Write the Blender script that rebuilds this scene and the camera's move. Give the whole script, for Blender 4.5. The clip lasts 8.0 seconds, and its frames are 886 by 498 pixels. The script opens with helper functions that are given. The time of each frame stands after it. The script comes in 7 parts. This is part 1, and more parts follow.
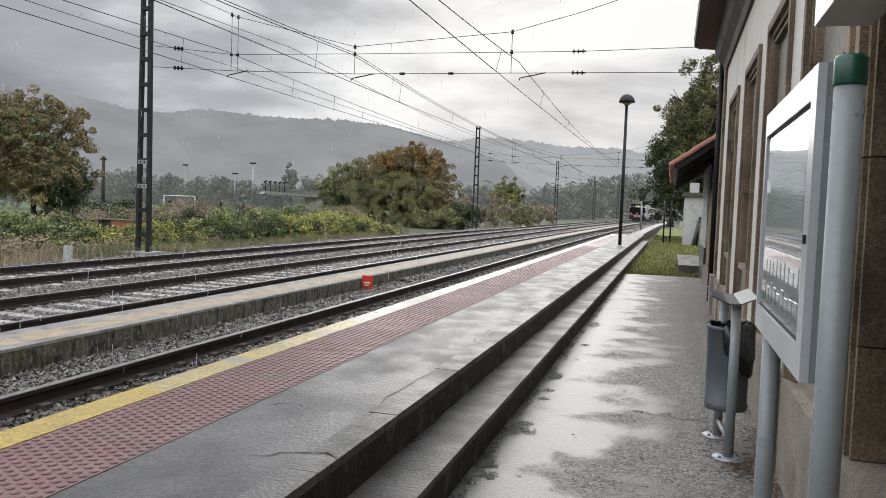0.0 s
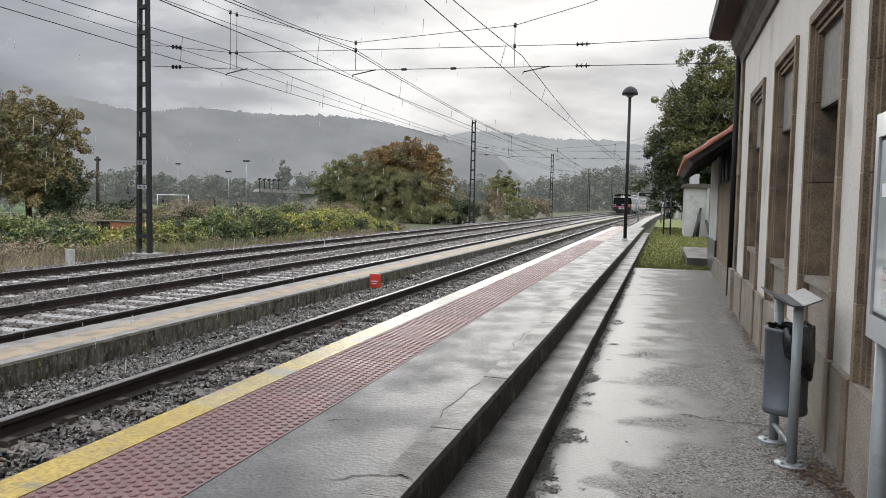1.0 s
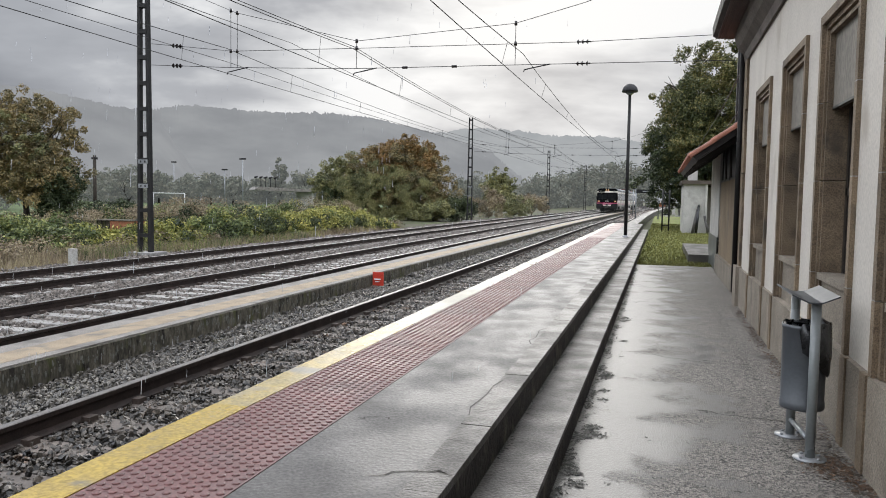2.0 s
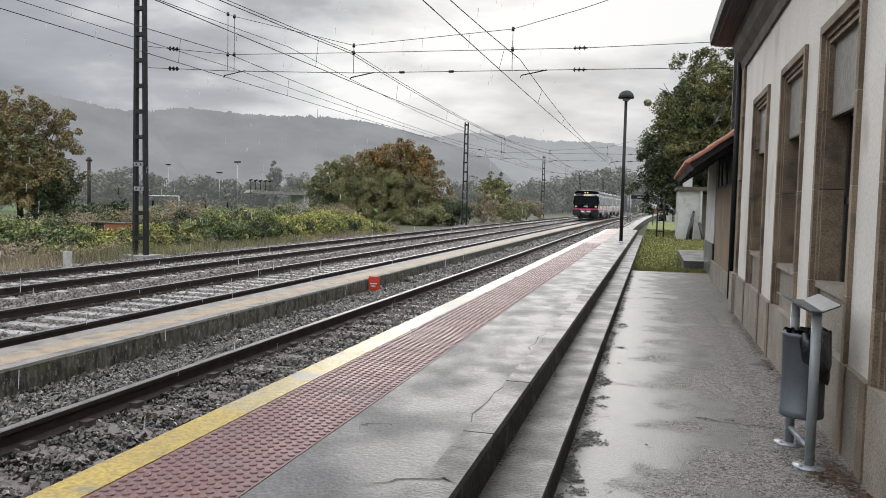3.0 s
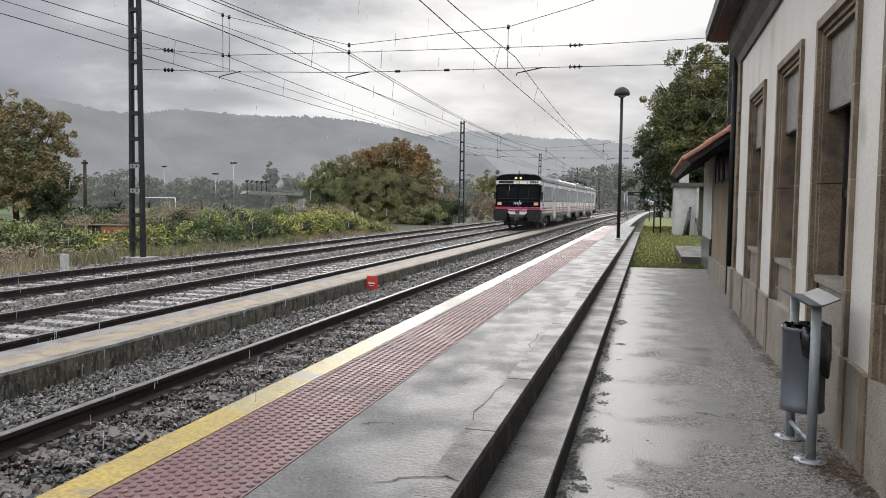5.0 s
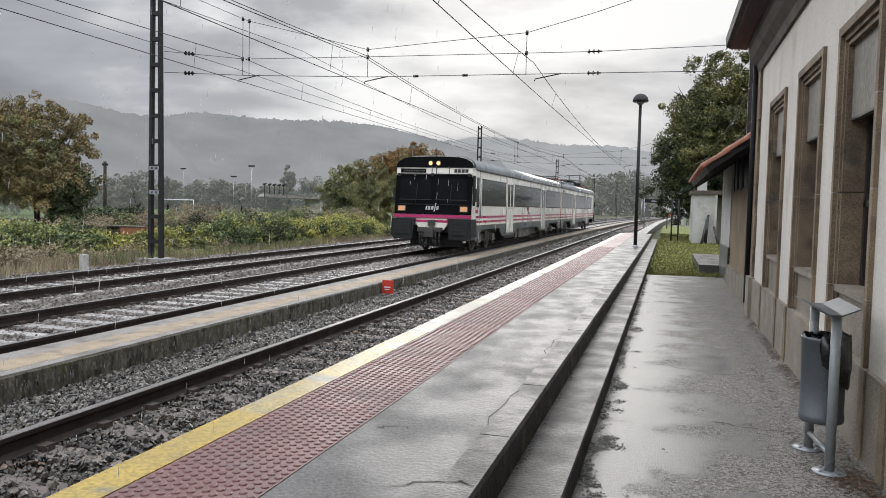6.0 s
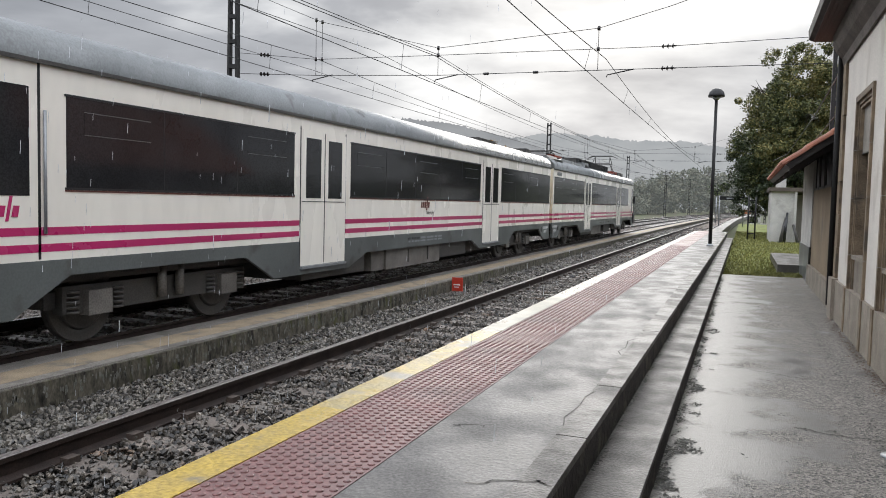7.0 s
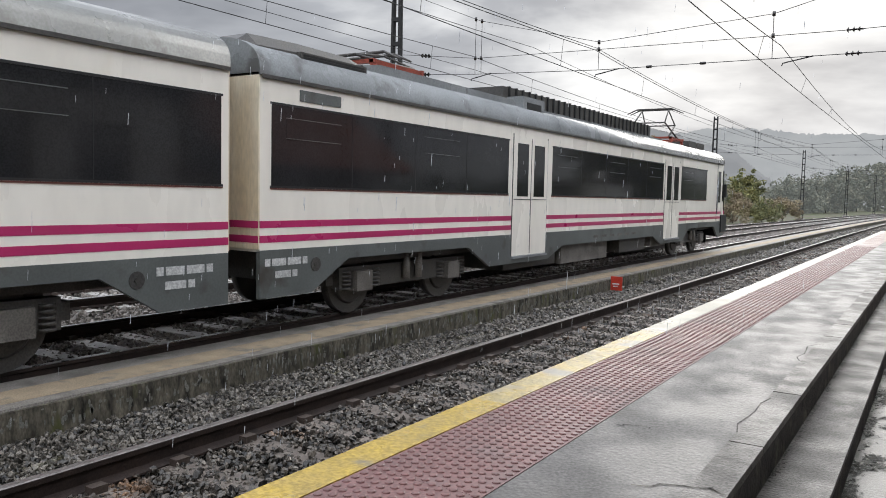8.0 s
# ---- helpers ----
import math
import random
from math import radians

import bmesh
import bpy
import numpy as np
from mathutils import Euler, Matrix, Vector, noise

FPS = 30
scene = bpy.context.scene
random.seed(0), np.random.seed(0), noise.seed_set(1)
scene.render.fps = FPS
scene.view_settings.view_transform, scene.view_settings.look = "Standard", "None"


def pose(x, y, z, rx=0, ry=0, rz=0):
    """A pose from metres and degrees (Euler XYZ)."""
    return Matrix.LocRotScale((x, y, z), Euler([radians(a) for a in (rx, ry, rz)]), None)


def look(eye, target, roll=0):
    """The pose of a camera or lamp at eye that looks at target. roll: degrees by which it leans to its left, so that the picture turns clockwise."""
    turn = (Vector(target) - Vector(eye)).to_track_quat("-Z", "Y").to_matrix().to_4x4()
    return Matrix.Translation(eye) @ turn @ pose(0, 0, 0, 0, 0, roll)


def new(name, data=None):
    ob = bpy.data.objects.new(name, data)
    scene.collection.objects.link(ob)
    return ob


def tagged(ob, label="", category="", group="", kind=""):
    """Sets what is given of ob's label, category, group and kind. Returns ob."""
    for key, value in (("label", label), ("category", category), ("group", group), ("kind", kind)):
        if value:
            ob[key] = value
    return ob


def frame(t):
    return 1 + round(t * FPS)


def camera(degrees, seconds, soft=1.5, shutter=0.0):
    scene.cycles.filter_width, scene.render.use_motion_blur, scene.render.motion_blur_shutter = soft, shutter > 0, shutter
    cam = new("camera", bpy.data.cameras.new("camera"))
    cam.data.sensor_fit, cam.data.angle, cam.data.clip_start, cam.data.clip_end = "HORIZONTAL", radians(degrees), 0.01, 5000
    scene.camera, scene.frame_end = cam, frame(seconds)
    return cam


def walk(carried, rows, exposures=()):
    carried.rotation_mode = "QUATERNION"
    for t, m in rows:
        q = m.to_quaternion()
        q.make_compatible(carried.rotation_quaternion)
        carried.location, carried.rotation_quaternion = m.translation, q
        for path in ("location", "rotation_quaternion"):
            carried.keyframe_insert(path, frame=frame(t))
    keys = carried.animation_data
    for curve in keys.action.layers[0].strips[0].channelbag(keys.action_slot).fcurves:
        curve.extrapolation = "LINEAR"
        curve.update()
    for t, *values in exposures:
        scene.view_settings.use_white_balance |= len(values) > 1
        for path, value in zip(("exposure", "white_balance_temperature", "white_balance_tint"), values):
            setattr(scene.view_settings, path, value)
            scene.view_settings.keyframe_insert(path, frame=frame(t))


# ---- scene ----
cam = camera(59.37, 8.0, soft=0.95, shutter=0.0)


def view(x, y, z, yaw, pitch, roll):
    """Camera pose from its place and its yaw, pitch and roll in degrees."""
    a, b = radians(yaw), radians(pitch)
    ahead = Vector((-math.sin(a) * math.cos(b), math.cos(a) * math.cos(b), math.sin(b)))
    return look(Vector((x, y, z)), Vector((x, y, z)) + ahead, roll)


PATH = [
    (0, (7.517, 0.052, 1.582), (16.295, -3.158, 2.144)),
    (0.5, (7.320, 0.107, 1.602), (15.952, -3.366, 1.699)),
    (1, (7.183, 0.113, 1.623), (15.819, -3.559, 1.187)),
    (1.5, (7.105, 0.047, 1.631), (15.665, -3.865, 0.857)),
    (3, (7.015, -0.001, 1.649), (15.097, -3.440, 1.330)),
    (3.5, (7.015, 0.000, 1.644), (14.893, -3.383, 1.165)),
    (4, (7.015, -0.001, 1.639), (14.781, -3.493, 0.653)),
    (4.5, (7.009, -0.003, 1.647), (14.607, -3.648, 0.569)),
    (6, (6.997, -0.001, 1.642), (16.059, -3.174, 1.344)),
    (6.5, (6.992, -0.011, 1.648), (16.942, -3.305, 1.536)),
    (7, (6.967, -0.046, 1.658), (21.047, -3.504, 1.338)),
    (7.5, (6.942, -0.083, 1.665), (28.697, -3.813, 0.998)),
    (8, (6.926, -0.041, 1.635), (32.490, -3.893, 1.244)),
]

walk(cam, [(t, view(*eye, *turn)) for t, eye, turn in PATH],
     exposures=[(0.0, 0.0), (6.5, 0.0), (7.0, 0.06), (7.5, 0.08), (8.0, 0.08)])

# ---- light ----
SUN_AZ, SUN_EL = radians(10.0), radians(19.0)          # azimuth from +y towards -x
sun_dir = Vector((-math.sin(SUN_AZ) * math.cos(SUN_EL), math.cos(SUN_AZ) * math.cos(SUN_EL), math.sin(SUN_EL)))


def build_world():
    w = bpy.data.worlds.new("overcast_sky")
    scene.world = w
    w.use_nodes = True
    n, l = w.node_tree.nodes, w.node_tree.links
    n.clear()
    out, bg = n.new("ShaderNodeOutputWorld"), n.new("ShaderNodeBackground")
    sky = n.new("ShaderNodeTexSky")
    sky.sky_type, sky.sun_disc = "NISHITA", False
    sky.sun_elevation, sky.sun_rotation = SUN_EL, -SUN_AZ
    sky.air_density, sky.dust_density = 1.5, 4.0
    co = n.new("ShaderNodeTexCoord")
    mp = n.new("ShaderNodeMapping")
    mp.inputs["Scale"].default_value = (1.0, 1.0, 3.2)
    l.new(co.outputs["Generated"], mp.inputs["Vector"])
    big, fine = n.new("ShaderNodeTexNoise"), n.new("ShaderNodeTexNoise")
    big.inputs["Scale"].default_value, big.inputs["Detail"].default_value = 2.3, 7.0
    big.inputs["Distortion"].default_value = 0.3
    fine.inputs["Scale"].default_value, fine.inputs["Detail"].default_value = 7.0, 5.0
    l.new(mp.outputs[0], big.inputs["Vector"])
    l.new(mp.outputs[0], fine.inputs["Vector"])
    # brightness of the cloud deck: brighter round the veiled sun
    dot = n.new("ShaderNodeVectorMath")
    dot.operation = "DOT_PRODUCT"
    l.new(co.outputs["Generated"], dot.inputs[0])
    dot.inputs[1].default_value = sun_dir
    glow = n.new("ShaderNodeMapRange")
    glow.inputs["From Min"].default_value, glow.inputs["From Max"].default_value = 0.80, 1.0
    glow.inputs["To Min"].default_value, glow.inputs["To Max"].default_value = 0.0, 1.0
    l.new(dot.outputs["Value"], glow.inputs["Value"])
    mix = n.new("ShaderNodeMath")
    mix.operation = "MULTIPLY_ADD"
    l.new(fine.outputs["Fac"], mix.inputs[0])
    mix.inputs[1].default_value = 0.40
    l.new(big.outputs["Fac"], mix.inputs[2])
    calm = n.new("ShaderNodeMath")
    calm.operation = "MULTIPLY_ADD"
    l.new(mix.outputs[0], calm.inputs[0])
    calm.inputs[1].default_value, calm.inputs[2].default_value = 1.2, -0.20
    tot = n.new("ShaderNodeMath")
    tot.operation = "MULTIPLY_ADD"
    l.new(glow.outputs[0], tot.inputs[0])
    tot.inputs[1].default_value = 0.29
    l.new(calm.outputs[0], tot.inputs[2])
    ramp = n.new("ShaderNodeValToRGB")
    e = ramp.color_ramp.elements
    e[0].position, e[0].color = 0.46, (0.262, 0.278, 0.314, 1)
    e[1].position, e[1].color = 1.0, (0.91, 0.925, 0.94, 1)
    m = ramp.color_ramp.elements.new(0.74)
    m.color = (0.430, 0.450, 0.490, 1)
    l.new(tot.outputs[0], ramp.inputs[0])
    add = n.new("ShaderNodeMixRGB")
    add.blend_type = "ADD"
    add.inputs[0].default_value = 0.0015
    l.new(ramp.outputs[0], add.inputs[1])
    l.new(sky.outputs[0], add.inputs[2])
    l.new(add.outputs[0], bg.inputs["Color"])
    # an overcast deck is several times brighter overhead than at the horizon
    sep = n.new("ShaderNodeSeparateXYZ")
    l.new(co.outputs["Generated"], sep.inputs[0])
    up = n.new("ShaderNodeMapRange")
    up.interpolation_type = "SMOOTHSTEP"
    up.inputs["From Min"].default_value, up.inputs["From Max"].default_value = 0.24, 0.46
    up.inputs["To Min"].default_value, up.inputs["To Max"].default_value = 0.0, 1.0
    l.new(sep.outputs["Z"], up.inputs["Value"])
    top = n.new("ShaderNodeMapRange")
    top.inputs["From Min"].default_value, top.inputs["From Max"].default_value = 0.55, 0.95
    top.inputs["To Min"].default_value, top.inputs["To Max"].default_value = 1.0, 0.8
    l.new(sep.outputs["Z"], top.inputs["Value"])
    both = n.new("ShaderNodeMath")
    both.operation = "MULTIPLY"
    l.new(up.outputs[0], both.inputs[0])
    l.new(top.outputs[0], both.inputs[1])
    # the deck thins out towards the sides and behind the viewer, and is heavy over the line ahead
    thin = n.new("ShaderNodeMapRange")
    thin.interpolation_type = "SMOOTHSTEP"
    thin.inputs["From Min"].default_value, thin.inputs["From Max"].default_value = 0.80, 0.15
    thin.inputs["To Min"].default_value, thin.inputs["To Max"].default_value = 0.7, 5.4
    l.new(sep.outputs["Y"], thin.inputs["Value"])
    gain = n.new("ShaderNodeMath")
    gain.operation = "MULTIPLY_ADD"
    l.new(both.outputs[0], gain.inputs[0])
    l.new(thin.outputs[0], gain.inputs[1])
    gain.inputs[2].default_value = 1.0
    l.new(gain.outputs[0], bg.inputs["Strength"])
    l.new(bg.outputs[0], out.inputs[0])


build_world()
sun = new("sun", bpy.data.lights.new("sun", "SUN"))
sun.data.energy, sun.data.angle, sun.data.color = 0.6, radians(30), (1.0, 0.97, 0.92)
sun.matrix_basis = look(sun_dir * 80, (0, 0, 0))


# ---- materials ----
def rgb(c):
    return (*c, 1.0)


def material(name, c1, c2=None, rough=0.6, scale=6.0, fine=60.0, bump=0.15, metal=0.0, stain=None, stain_scale=1.2, stain_at=0.55,
             wet=0.0, wet_scale=1.0, per_object=0.0, per_island=0.0, detail=6.0, spec=0.5, bump_scale=None, stretch=(1, 1, 1), coat=0.0, speck=0.62):
    """Two-scale procedural surface: colour from c1 to c2, stains, fine relief, and wet patches that turn it glossy."""
    m = bpy.data.materials.new(name)
    m.use_nodes = True
    n, l = m.node_tree.nodes, m.node_tree.links
    b = n["Principled BSDF"]
    co = n.new("ShaderNodeTexCoord")
    mp = n.new("ShaderNodeMapping")
    mp.inputs["Scale"].default_value = stretch
    l.new(co.outputs["Object"], mp.inputs["Vector"])

    def tex(s, d=5.0):
        t = n.new("ShaderNodeTexNoise")
        t.inputs["Scale"].default_value, t.inputs["Detail"].default_value = s, d
        l.new(mp.outputs[0], t.inputs["Vector"])
        return t.outputs["Fac"]

    def ramp(fac, lo, hi):
        r = n.new("ShaderNodeMapRange")
        r.inputs["From Min"].default_value, r.inputs["From Max"].default_value = lo, hi
        l.new(fac, r.inputs["Value"])
        return r.outputs[0]

    def blend(fac, a, c, kind="MIX"):
        x = n.new("ShaderNodeMixRGB")
        x.blend_type = kind
        for sock, v in ((0, fac), (1, a), (2, c)):
            if hasattr(v, "links"):
                l.new(v, x.inputs[sock])
            else:
                x.inputs[sock].default_value = v if sock == 0 else rgb(v)
        return x.outputs[0]

    c2 = c2 or tuple(0.75 * v for v in c1)
    t1, t2 = tex(scale, detail), tex(fine, 3.0)
    col = blend(ramp(t1, 0.3, 0.7), c1, c2)
    col = blend(ramp(t2, 0.62, 0.36), col, blend(1.0, col, (speck, speck, speck), "MULTIPLY"))
    if stain:
        col = blend(ramp(tex(stain_scale, 8.0), stain_at, stain_at + 0.12), col, stain)
    for amount, node, sock in ((per_object, "ShaderNodeObjectInfo", "Random"), (per_island, "ShaderNodeNewGeometry", "Random Per Island")):
        if amount:
            o = n.new(node)
            h = n.new("ShaderNodeHueSaturation")
            r = n.new("ShaderNodeMapRange")
            r.inputs["To Min"].default_value, r.inputs["To Max"].default_value = 1 - amount, 1 + amount
            l.new(o.outputs[sock], r.inputs["Value"])
            l.new(r.outputs[0], h.inputs["Value"])
            l.new(col, h.inputs["Color"])
            col = h.outputs[0]
    l.new(col, b.inputs["Base Color"])
    b.inputs["Metallic"].default_value = metal
    b.inputs["Specular IOR Level"].default_value = spec
    b.inputs["Coat Weight"].default_value = coat
    if wet:
        w = ramp(tex(wet_scale, 6.0), 0.62, 0.40)
        r = n.new("ShaderNodeMapRange")
        r.inputs["To Min"].default_value, r.inputs["To Max"].default_value = rough, max(0.04, rough - wet)
        l.new(w, r.inputs["Value"])
        l.new(r.outputs[0], b.inputs["Roughness"])
    else:
        r = n.new("ShaderNodeMapRange")
        r.inputs["To Min"].default_value, r.inputs["To Max"].default_value = max(0.03, rough - 0.1), min(1, rough + 0.1)
        l.new(t1, r.inputs["Value"])
        l.new(r.outputs[0], b.inputs["Roughness"])
    if bump:
        bp = n.new("ShaderNodeBump")
        bp.inputs["Strength"].default_value, bp.inputs["Distance"].default_value = bump, 0.01
        l.new(tex(bump_scale, 4.0) if bump_scale else t2, bp.inputs["Height"])
        l.new(bp.outputs[0], b.inputs["Normal"])
    return m


def plain_glow(name, color, strength):
    m = bpy.data.materials.new(name)
    m.use_nodes = True
    b = m.node_tree.nodes["Principled BSDF"]
    b.inputs["Base Color"].default_value = rgb(color)
    b.inputs["Emission Color"].default_value = rgb(color)
    b.inputs["Emission Strength"].default_value = strength
    return m


def glass_dark(name, color=(0.012, 0.013, 0.014), rough=0.04):
    m = material(name, color, tuple(1.6 * v for v in color), rough, scale=1.5, bump=0.0, spec=0.32)
    return m


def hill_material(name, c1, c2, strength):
    """Far backdrop: rain haze is painted in as a pale grey glow."""
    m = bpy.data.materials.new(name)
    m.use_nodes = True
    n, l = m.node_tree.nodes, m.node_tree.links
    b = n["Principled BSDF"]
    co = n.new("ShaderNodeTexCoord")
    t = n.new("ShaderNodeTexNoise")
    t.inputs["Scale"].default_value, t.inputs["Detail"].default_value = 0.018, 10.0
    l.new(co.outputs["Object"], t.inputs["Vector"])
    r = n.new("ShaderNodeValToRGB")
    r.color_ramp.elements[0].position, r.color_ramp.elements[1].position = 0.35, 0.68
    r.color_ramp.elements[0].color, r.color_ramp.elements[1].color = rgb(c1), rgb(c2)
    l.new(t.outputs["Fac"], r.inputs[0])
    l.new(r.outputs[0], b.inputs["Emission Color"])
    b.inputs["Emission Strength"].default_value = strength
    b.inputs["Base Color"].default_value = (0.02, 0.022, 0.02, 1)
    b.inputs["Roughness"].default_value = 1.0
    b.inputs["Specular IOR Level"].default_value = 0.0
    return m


M = {
    "platform": material("wet_platform_concrete", (0.138, 0.131, 0.125), (0.076, 0.073, 0.070), 0.56, 3.4, 90, 0.34, speck=0.55, spec=0.36, stain=(0.056, 0.052, 0.048), stain_scale=2.6, stain_at=0.575, wet=0.20, wet_scale=3.2, bump_scale=60, detail=12.0, stretch=(1, 0.7, 1)),
    "kerb": material("wet_kerb_concrete", (0.138, 0.128, 0.117), (0.076, 0.070, 0.063), 0.55, 6.0, 90, 0.5, speck=0.5, spec=0.36, stain=(0.030, 0.027, 0.021), stain_scale=6.5, stain_at=0.60, wet=0.22, wet_scale=4.0, per_object=0.05, bump_scale=60, detail=12.0),
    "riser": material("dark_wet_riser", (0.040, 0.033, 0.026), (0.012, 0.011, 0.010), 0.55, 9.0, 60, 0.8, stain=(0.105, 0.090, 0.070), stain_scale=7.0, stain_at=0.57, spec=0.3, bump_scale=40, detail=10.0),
    "tactile": material("red_tactile_tile", (0.235, 0.112, 0.104), (0.17, 0.088, 0.083), 0.48, 3.0, 80, 0.1, spec=0.4, stain=(0.17, 0.118, 0.112), stain_scale=2.0, wet=0.2, wet_scale=2.0, per_object=0.10),
    "yellow": material("worn_yellow_paint", (0.54, 0.37, 0.055), (0.42, 0.30, 0.08), 0.42, 6.0, 60, 0.25, stain=(0.20, 0.17, 0.12), stain_scale=6.0, stain_at=0.57, wet=0.2, detail=11.0),
    "yellow_faded": material("faded_yellow_paint", (0.52, 0.38, 0.11), (0.40, 0.32, 0.15), 0.42, 5.0, 60, 0.2, stain=(0.27, 0.24, 0.18), stain_scale=3.0, stain_at=0.52, wet=0.2, detail=10.0),
    "pale_edge": material("faded_cream_edge", (0.33, 0.30, 0.225), (0.25, 0.235, 0.19), 0.42, 4.0, 60, 0.12, speck=0.85, stain=(0.20, 0.19, 0.165), stain_scale=1.6, wet=0.2),
    "litter": material("brown_leaf_litter", (0.11, 0.06, 0.03), (0.06, 0.035, 0.02), 0.6, 30, 80, 0.0, per_island=0.5),
    "grit": material("black_wet_moss", (0.012, 0.012, 0.009), (0.02, 0.022, 0.012), 0.5, 30, 80, 0.0),
    "ballast": material("ballast_stone", (0.170, 0.152, 0.128), (0.045, 0.040, 0.033), 0.42, 14, 90, 0.3, stain=(0.10, 0.095, 0.05), stain_scale=1.6, stain_at=0.62, per_island=0.9, wet=0.2),
    "ballast_dark": material("wet_charcoal_ballast", (0.128, 0.110, 0.090), (0.022, 0.019, 0.016), 0.38, 16, 90, 0.3, stain=(0.125, 0.075, 0.045), stain_scale=2.4, stain_at=0.58, per_island=0.98, wet=0.16),
    "ballast2": material("rusty_ballast_stone", (0.245, 0.217, 0.192), (0.145, 0.122, 0.104), 0.6, 12, 90, 0.3, per_island=0.5),
    "bed": material("ballast_bed", (0.045, 0.042, 0.038), (0.018, 0.017, 0.015), 0.7, 30, 120, 0.9, bump_scale=28),
    "rail_side": material("rusty_rail_side", (0.040, 0.026, 0.021), (0.020, 0.014, 0.012), 0.6, 6, 80, 0.2, spec=0.3),
    "rail_top": material("worn_rail_head", (0.42, 0.41, 0.40), (0.30, 0.29, 0.28), 0.28, 5, 60, 0.05, metal=0.85),
    "rail_rust": material("dull_rail_head", (0.30, 0.275, 0.26), (0.20, 0.18, 0.17), 0.34, 8, 60, 0.05, metal=0.6),
    "sleeper": material("concrete_sleeper", (0.47, 0.45, 0.42), (0.31, 0.295, 0.275), 0.55, 6, 70, 0.2, per_object=0.2),
    "sleeper_brown": material("stained_sleeper", (0.20, 0.165, 0.14), (0.12, 0.10, 0.085), 0.6, 6, 70, 0.25, per_object=0.2),
    "clip": material("rusty_fastening", (0.07, 0.05, 0.04), None, 0.6, 20, 80, 0.2),
    "mid_top": material("old_platform_concrete", (0.325, 0.30, 0.27), (0.22, 0.20, 0.18), 0.62, 3.5, 70, 0.4, stain=(0.13, 0.118, 0.105), stain_scale=2.8, stain_at=0.53, spec=0.4, speck=0.55, detail=11.0),
    "mid_ochre": material("ochre_edge_strip", (0.43, 0.335, 0.225), (0.30, 0.24, 0.17), 0.66, 4.0, 80, 0.3, stain=(0.17, 0.15, 0.125), stain_scale=3.4, stain_at=0.56, spec=0.3, detail=11.0),
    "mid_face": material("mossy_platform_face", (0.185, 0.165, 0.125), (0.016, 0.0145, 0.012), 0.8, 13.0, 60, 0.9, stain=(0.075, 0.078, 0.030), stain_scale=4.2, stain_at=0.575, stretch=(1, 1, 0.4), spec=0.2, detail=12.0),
    "lichen": material("lichen_streak", (0.20, 0.19, 0.165), (0.12, 0.12, 0.10), 0.8, 8, 60, 0.3),
    "plaster": material("cream_plaster", (0.66, 0.615, 0.545), (0.56, 0.52, 0.46), 0.72, 1.6, 70, 0.18, speck=0.84, stain=(0.43, 0.385, 0.32), stain_scale=2.2, stain_at=0.6, detail=10.0, stretch=(1, 1, 0.6)),
    "granite": material("brown_granite", (0.290, 0.215, 0.138), (0.150, 0.108, 0.068), 0.75, 5.0, 130, 0.6, stain=(0.075, 0.060, 0.044), stain_scale=3.2, stain_at=0.58, per_object=0.18, bump_scale=60, speck=0.5, detail=10.0),
    "plinth": material("grey_granite_plinth", (0.345, 0.295, 0.232), (0.225, 0.19, 0.15), 0.7, 3.5, 110, 0.6, speck=0.5, stain=(0.125, 0.10, 0.075), stain_scale=2.8, stain_at=0.6, per_object=0.10, bump_scale=60, detail=10.0),
    "blind": material("weathered_grey_panel", (0.255, 0.232, 0.195), (0.19, 0.17, 0.142), 0.65, 2.6, 60, 0.2, stretch=(1, 1, 0.3), stain=(0.13, 0.112, 0.09), stain_scale=2.0, stain_at=0.6, detail=9.0),
    # dark timber; also colours the sheets that stand for unlit rooms
    "dark_room": material("dark_wood_and_room_shade", (0.030, 0.024, 0.020), None, 0.5, 4, 60, 0.1),
    "eave_wood": material("dark_eave_boards", (0.034, 0.026, 0.021), (0.018, 0.014, 0.012), 0.6, 5, 60, 0.2, stretch=(1, .2, 1)),
    "eave_stone": material("cornice_stone", (0.105, 0.082, 0.065), (0.058, 0.045, 0.036), 0.75, 3, 70, 0.3, per_object=0.1),
    "gutter": material("dark_gutter_metal", (0.018, 0.016, 0.015), None, 0.6, 5, 60, 0.05, spec=0.2),
    "roof_tile": material("red_clay_tile", (0.36, 0.115, 0.055), (0.24, 0.08, 0.045), 0.6, 5, 60, 0.2, per_object=0.2, stain=(0.16, 0.09, 0.06), stain_scale=3.0),
    "old_roof": material("weathered_brown_roof", (0.12, 0.075, 0.055), (0.075, 0.055, 0.045), 0.7, 3, 40, 0.3),
    "annex_wall": material("brown_render", (0.27, 0.195, 0.115), (0.19, 0.14, 0.085), 0.8, 1.8, 60, 0.25, stain=(0.13, 0.10, 0.07), stain_scale=1.5, stain_at=0.6),
    "white_wall": material("dirty_white_wall", (0.58, 0.56, 0.52), (0.42, 0.41, 0.38), 0.75, 2.0, 60, 0.2, stain=(0.25, 0.24, 0.22), stain_scale=1.2, stain_at=0.6),
    "black_iron": material("black_iron", (0.022, 0.022, 0.023), None, 0.45, 10, 60, 0.05, metal=0.4),
    "galv": material("galvanised_steel", (0.33, 0.34, 0.35), (0.25, 0.26, 0.27), 0.42, 6, 60, 0.0, metal=0.35, wet=0.1, speck=0.88),
    "grey_paint": material("grey_paint", (0.235, 0.25, 0.25), (0.20, 0.215, 0.215), 0.3, 4, 60, 0.0, spec=0.5, speck=0.93),
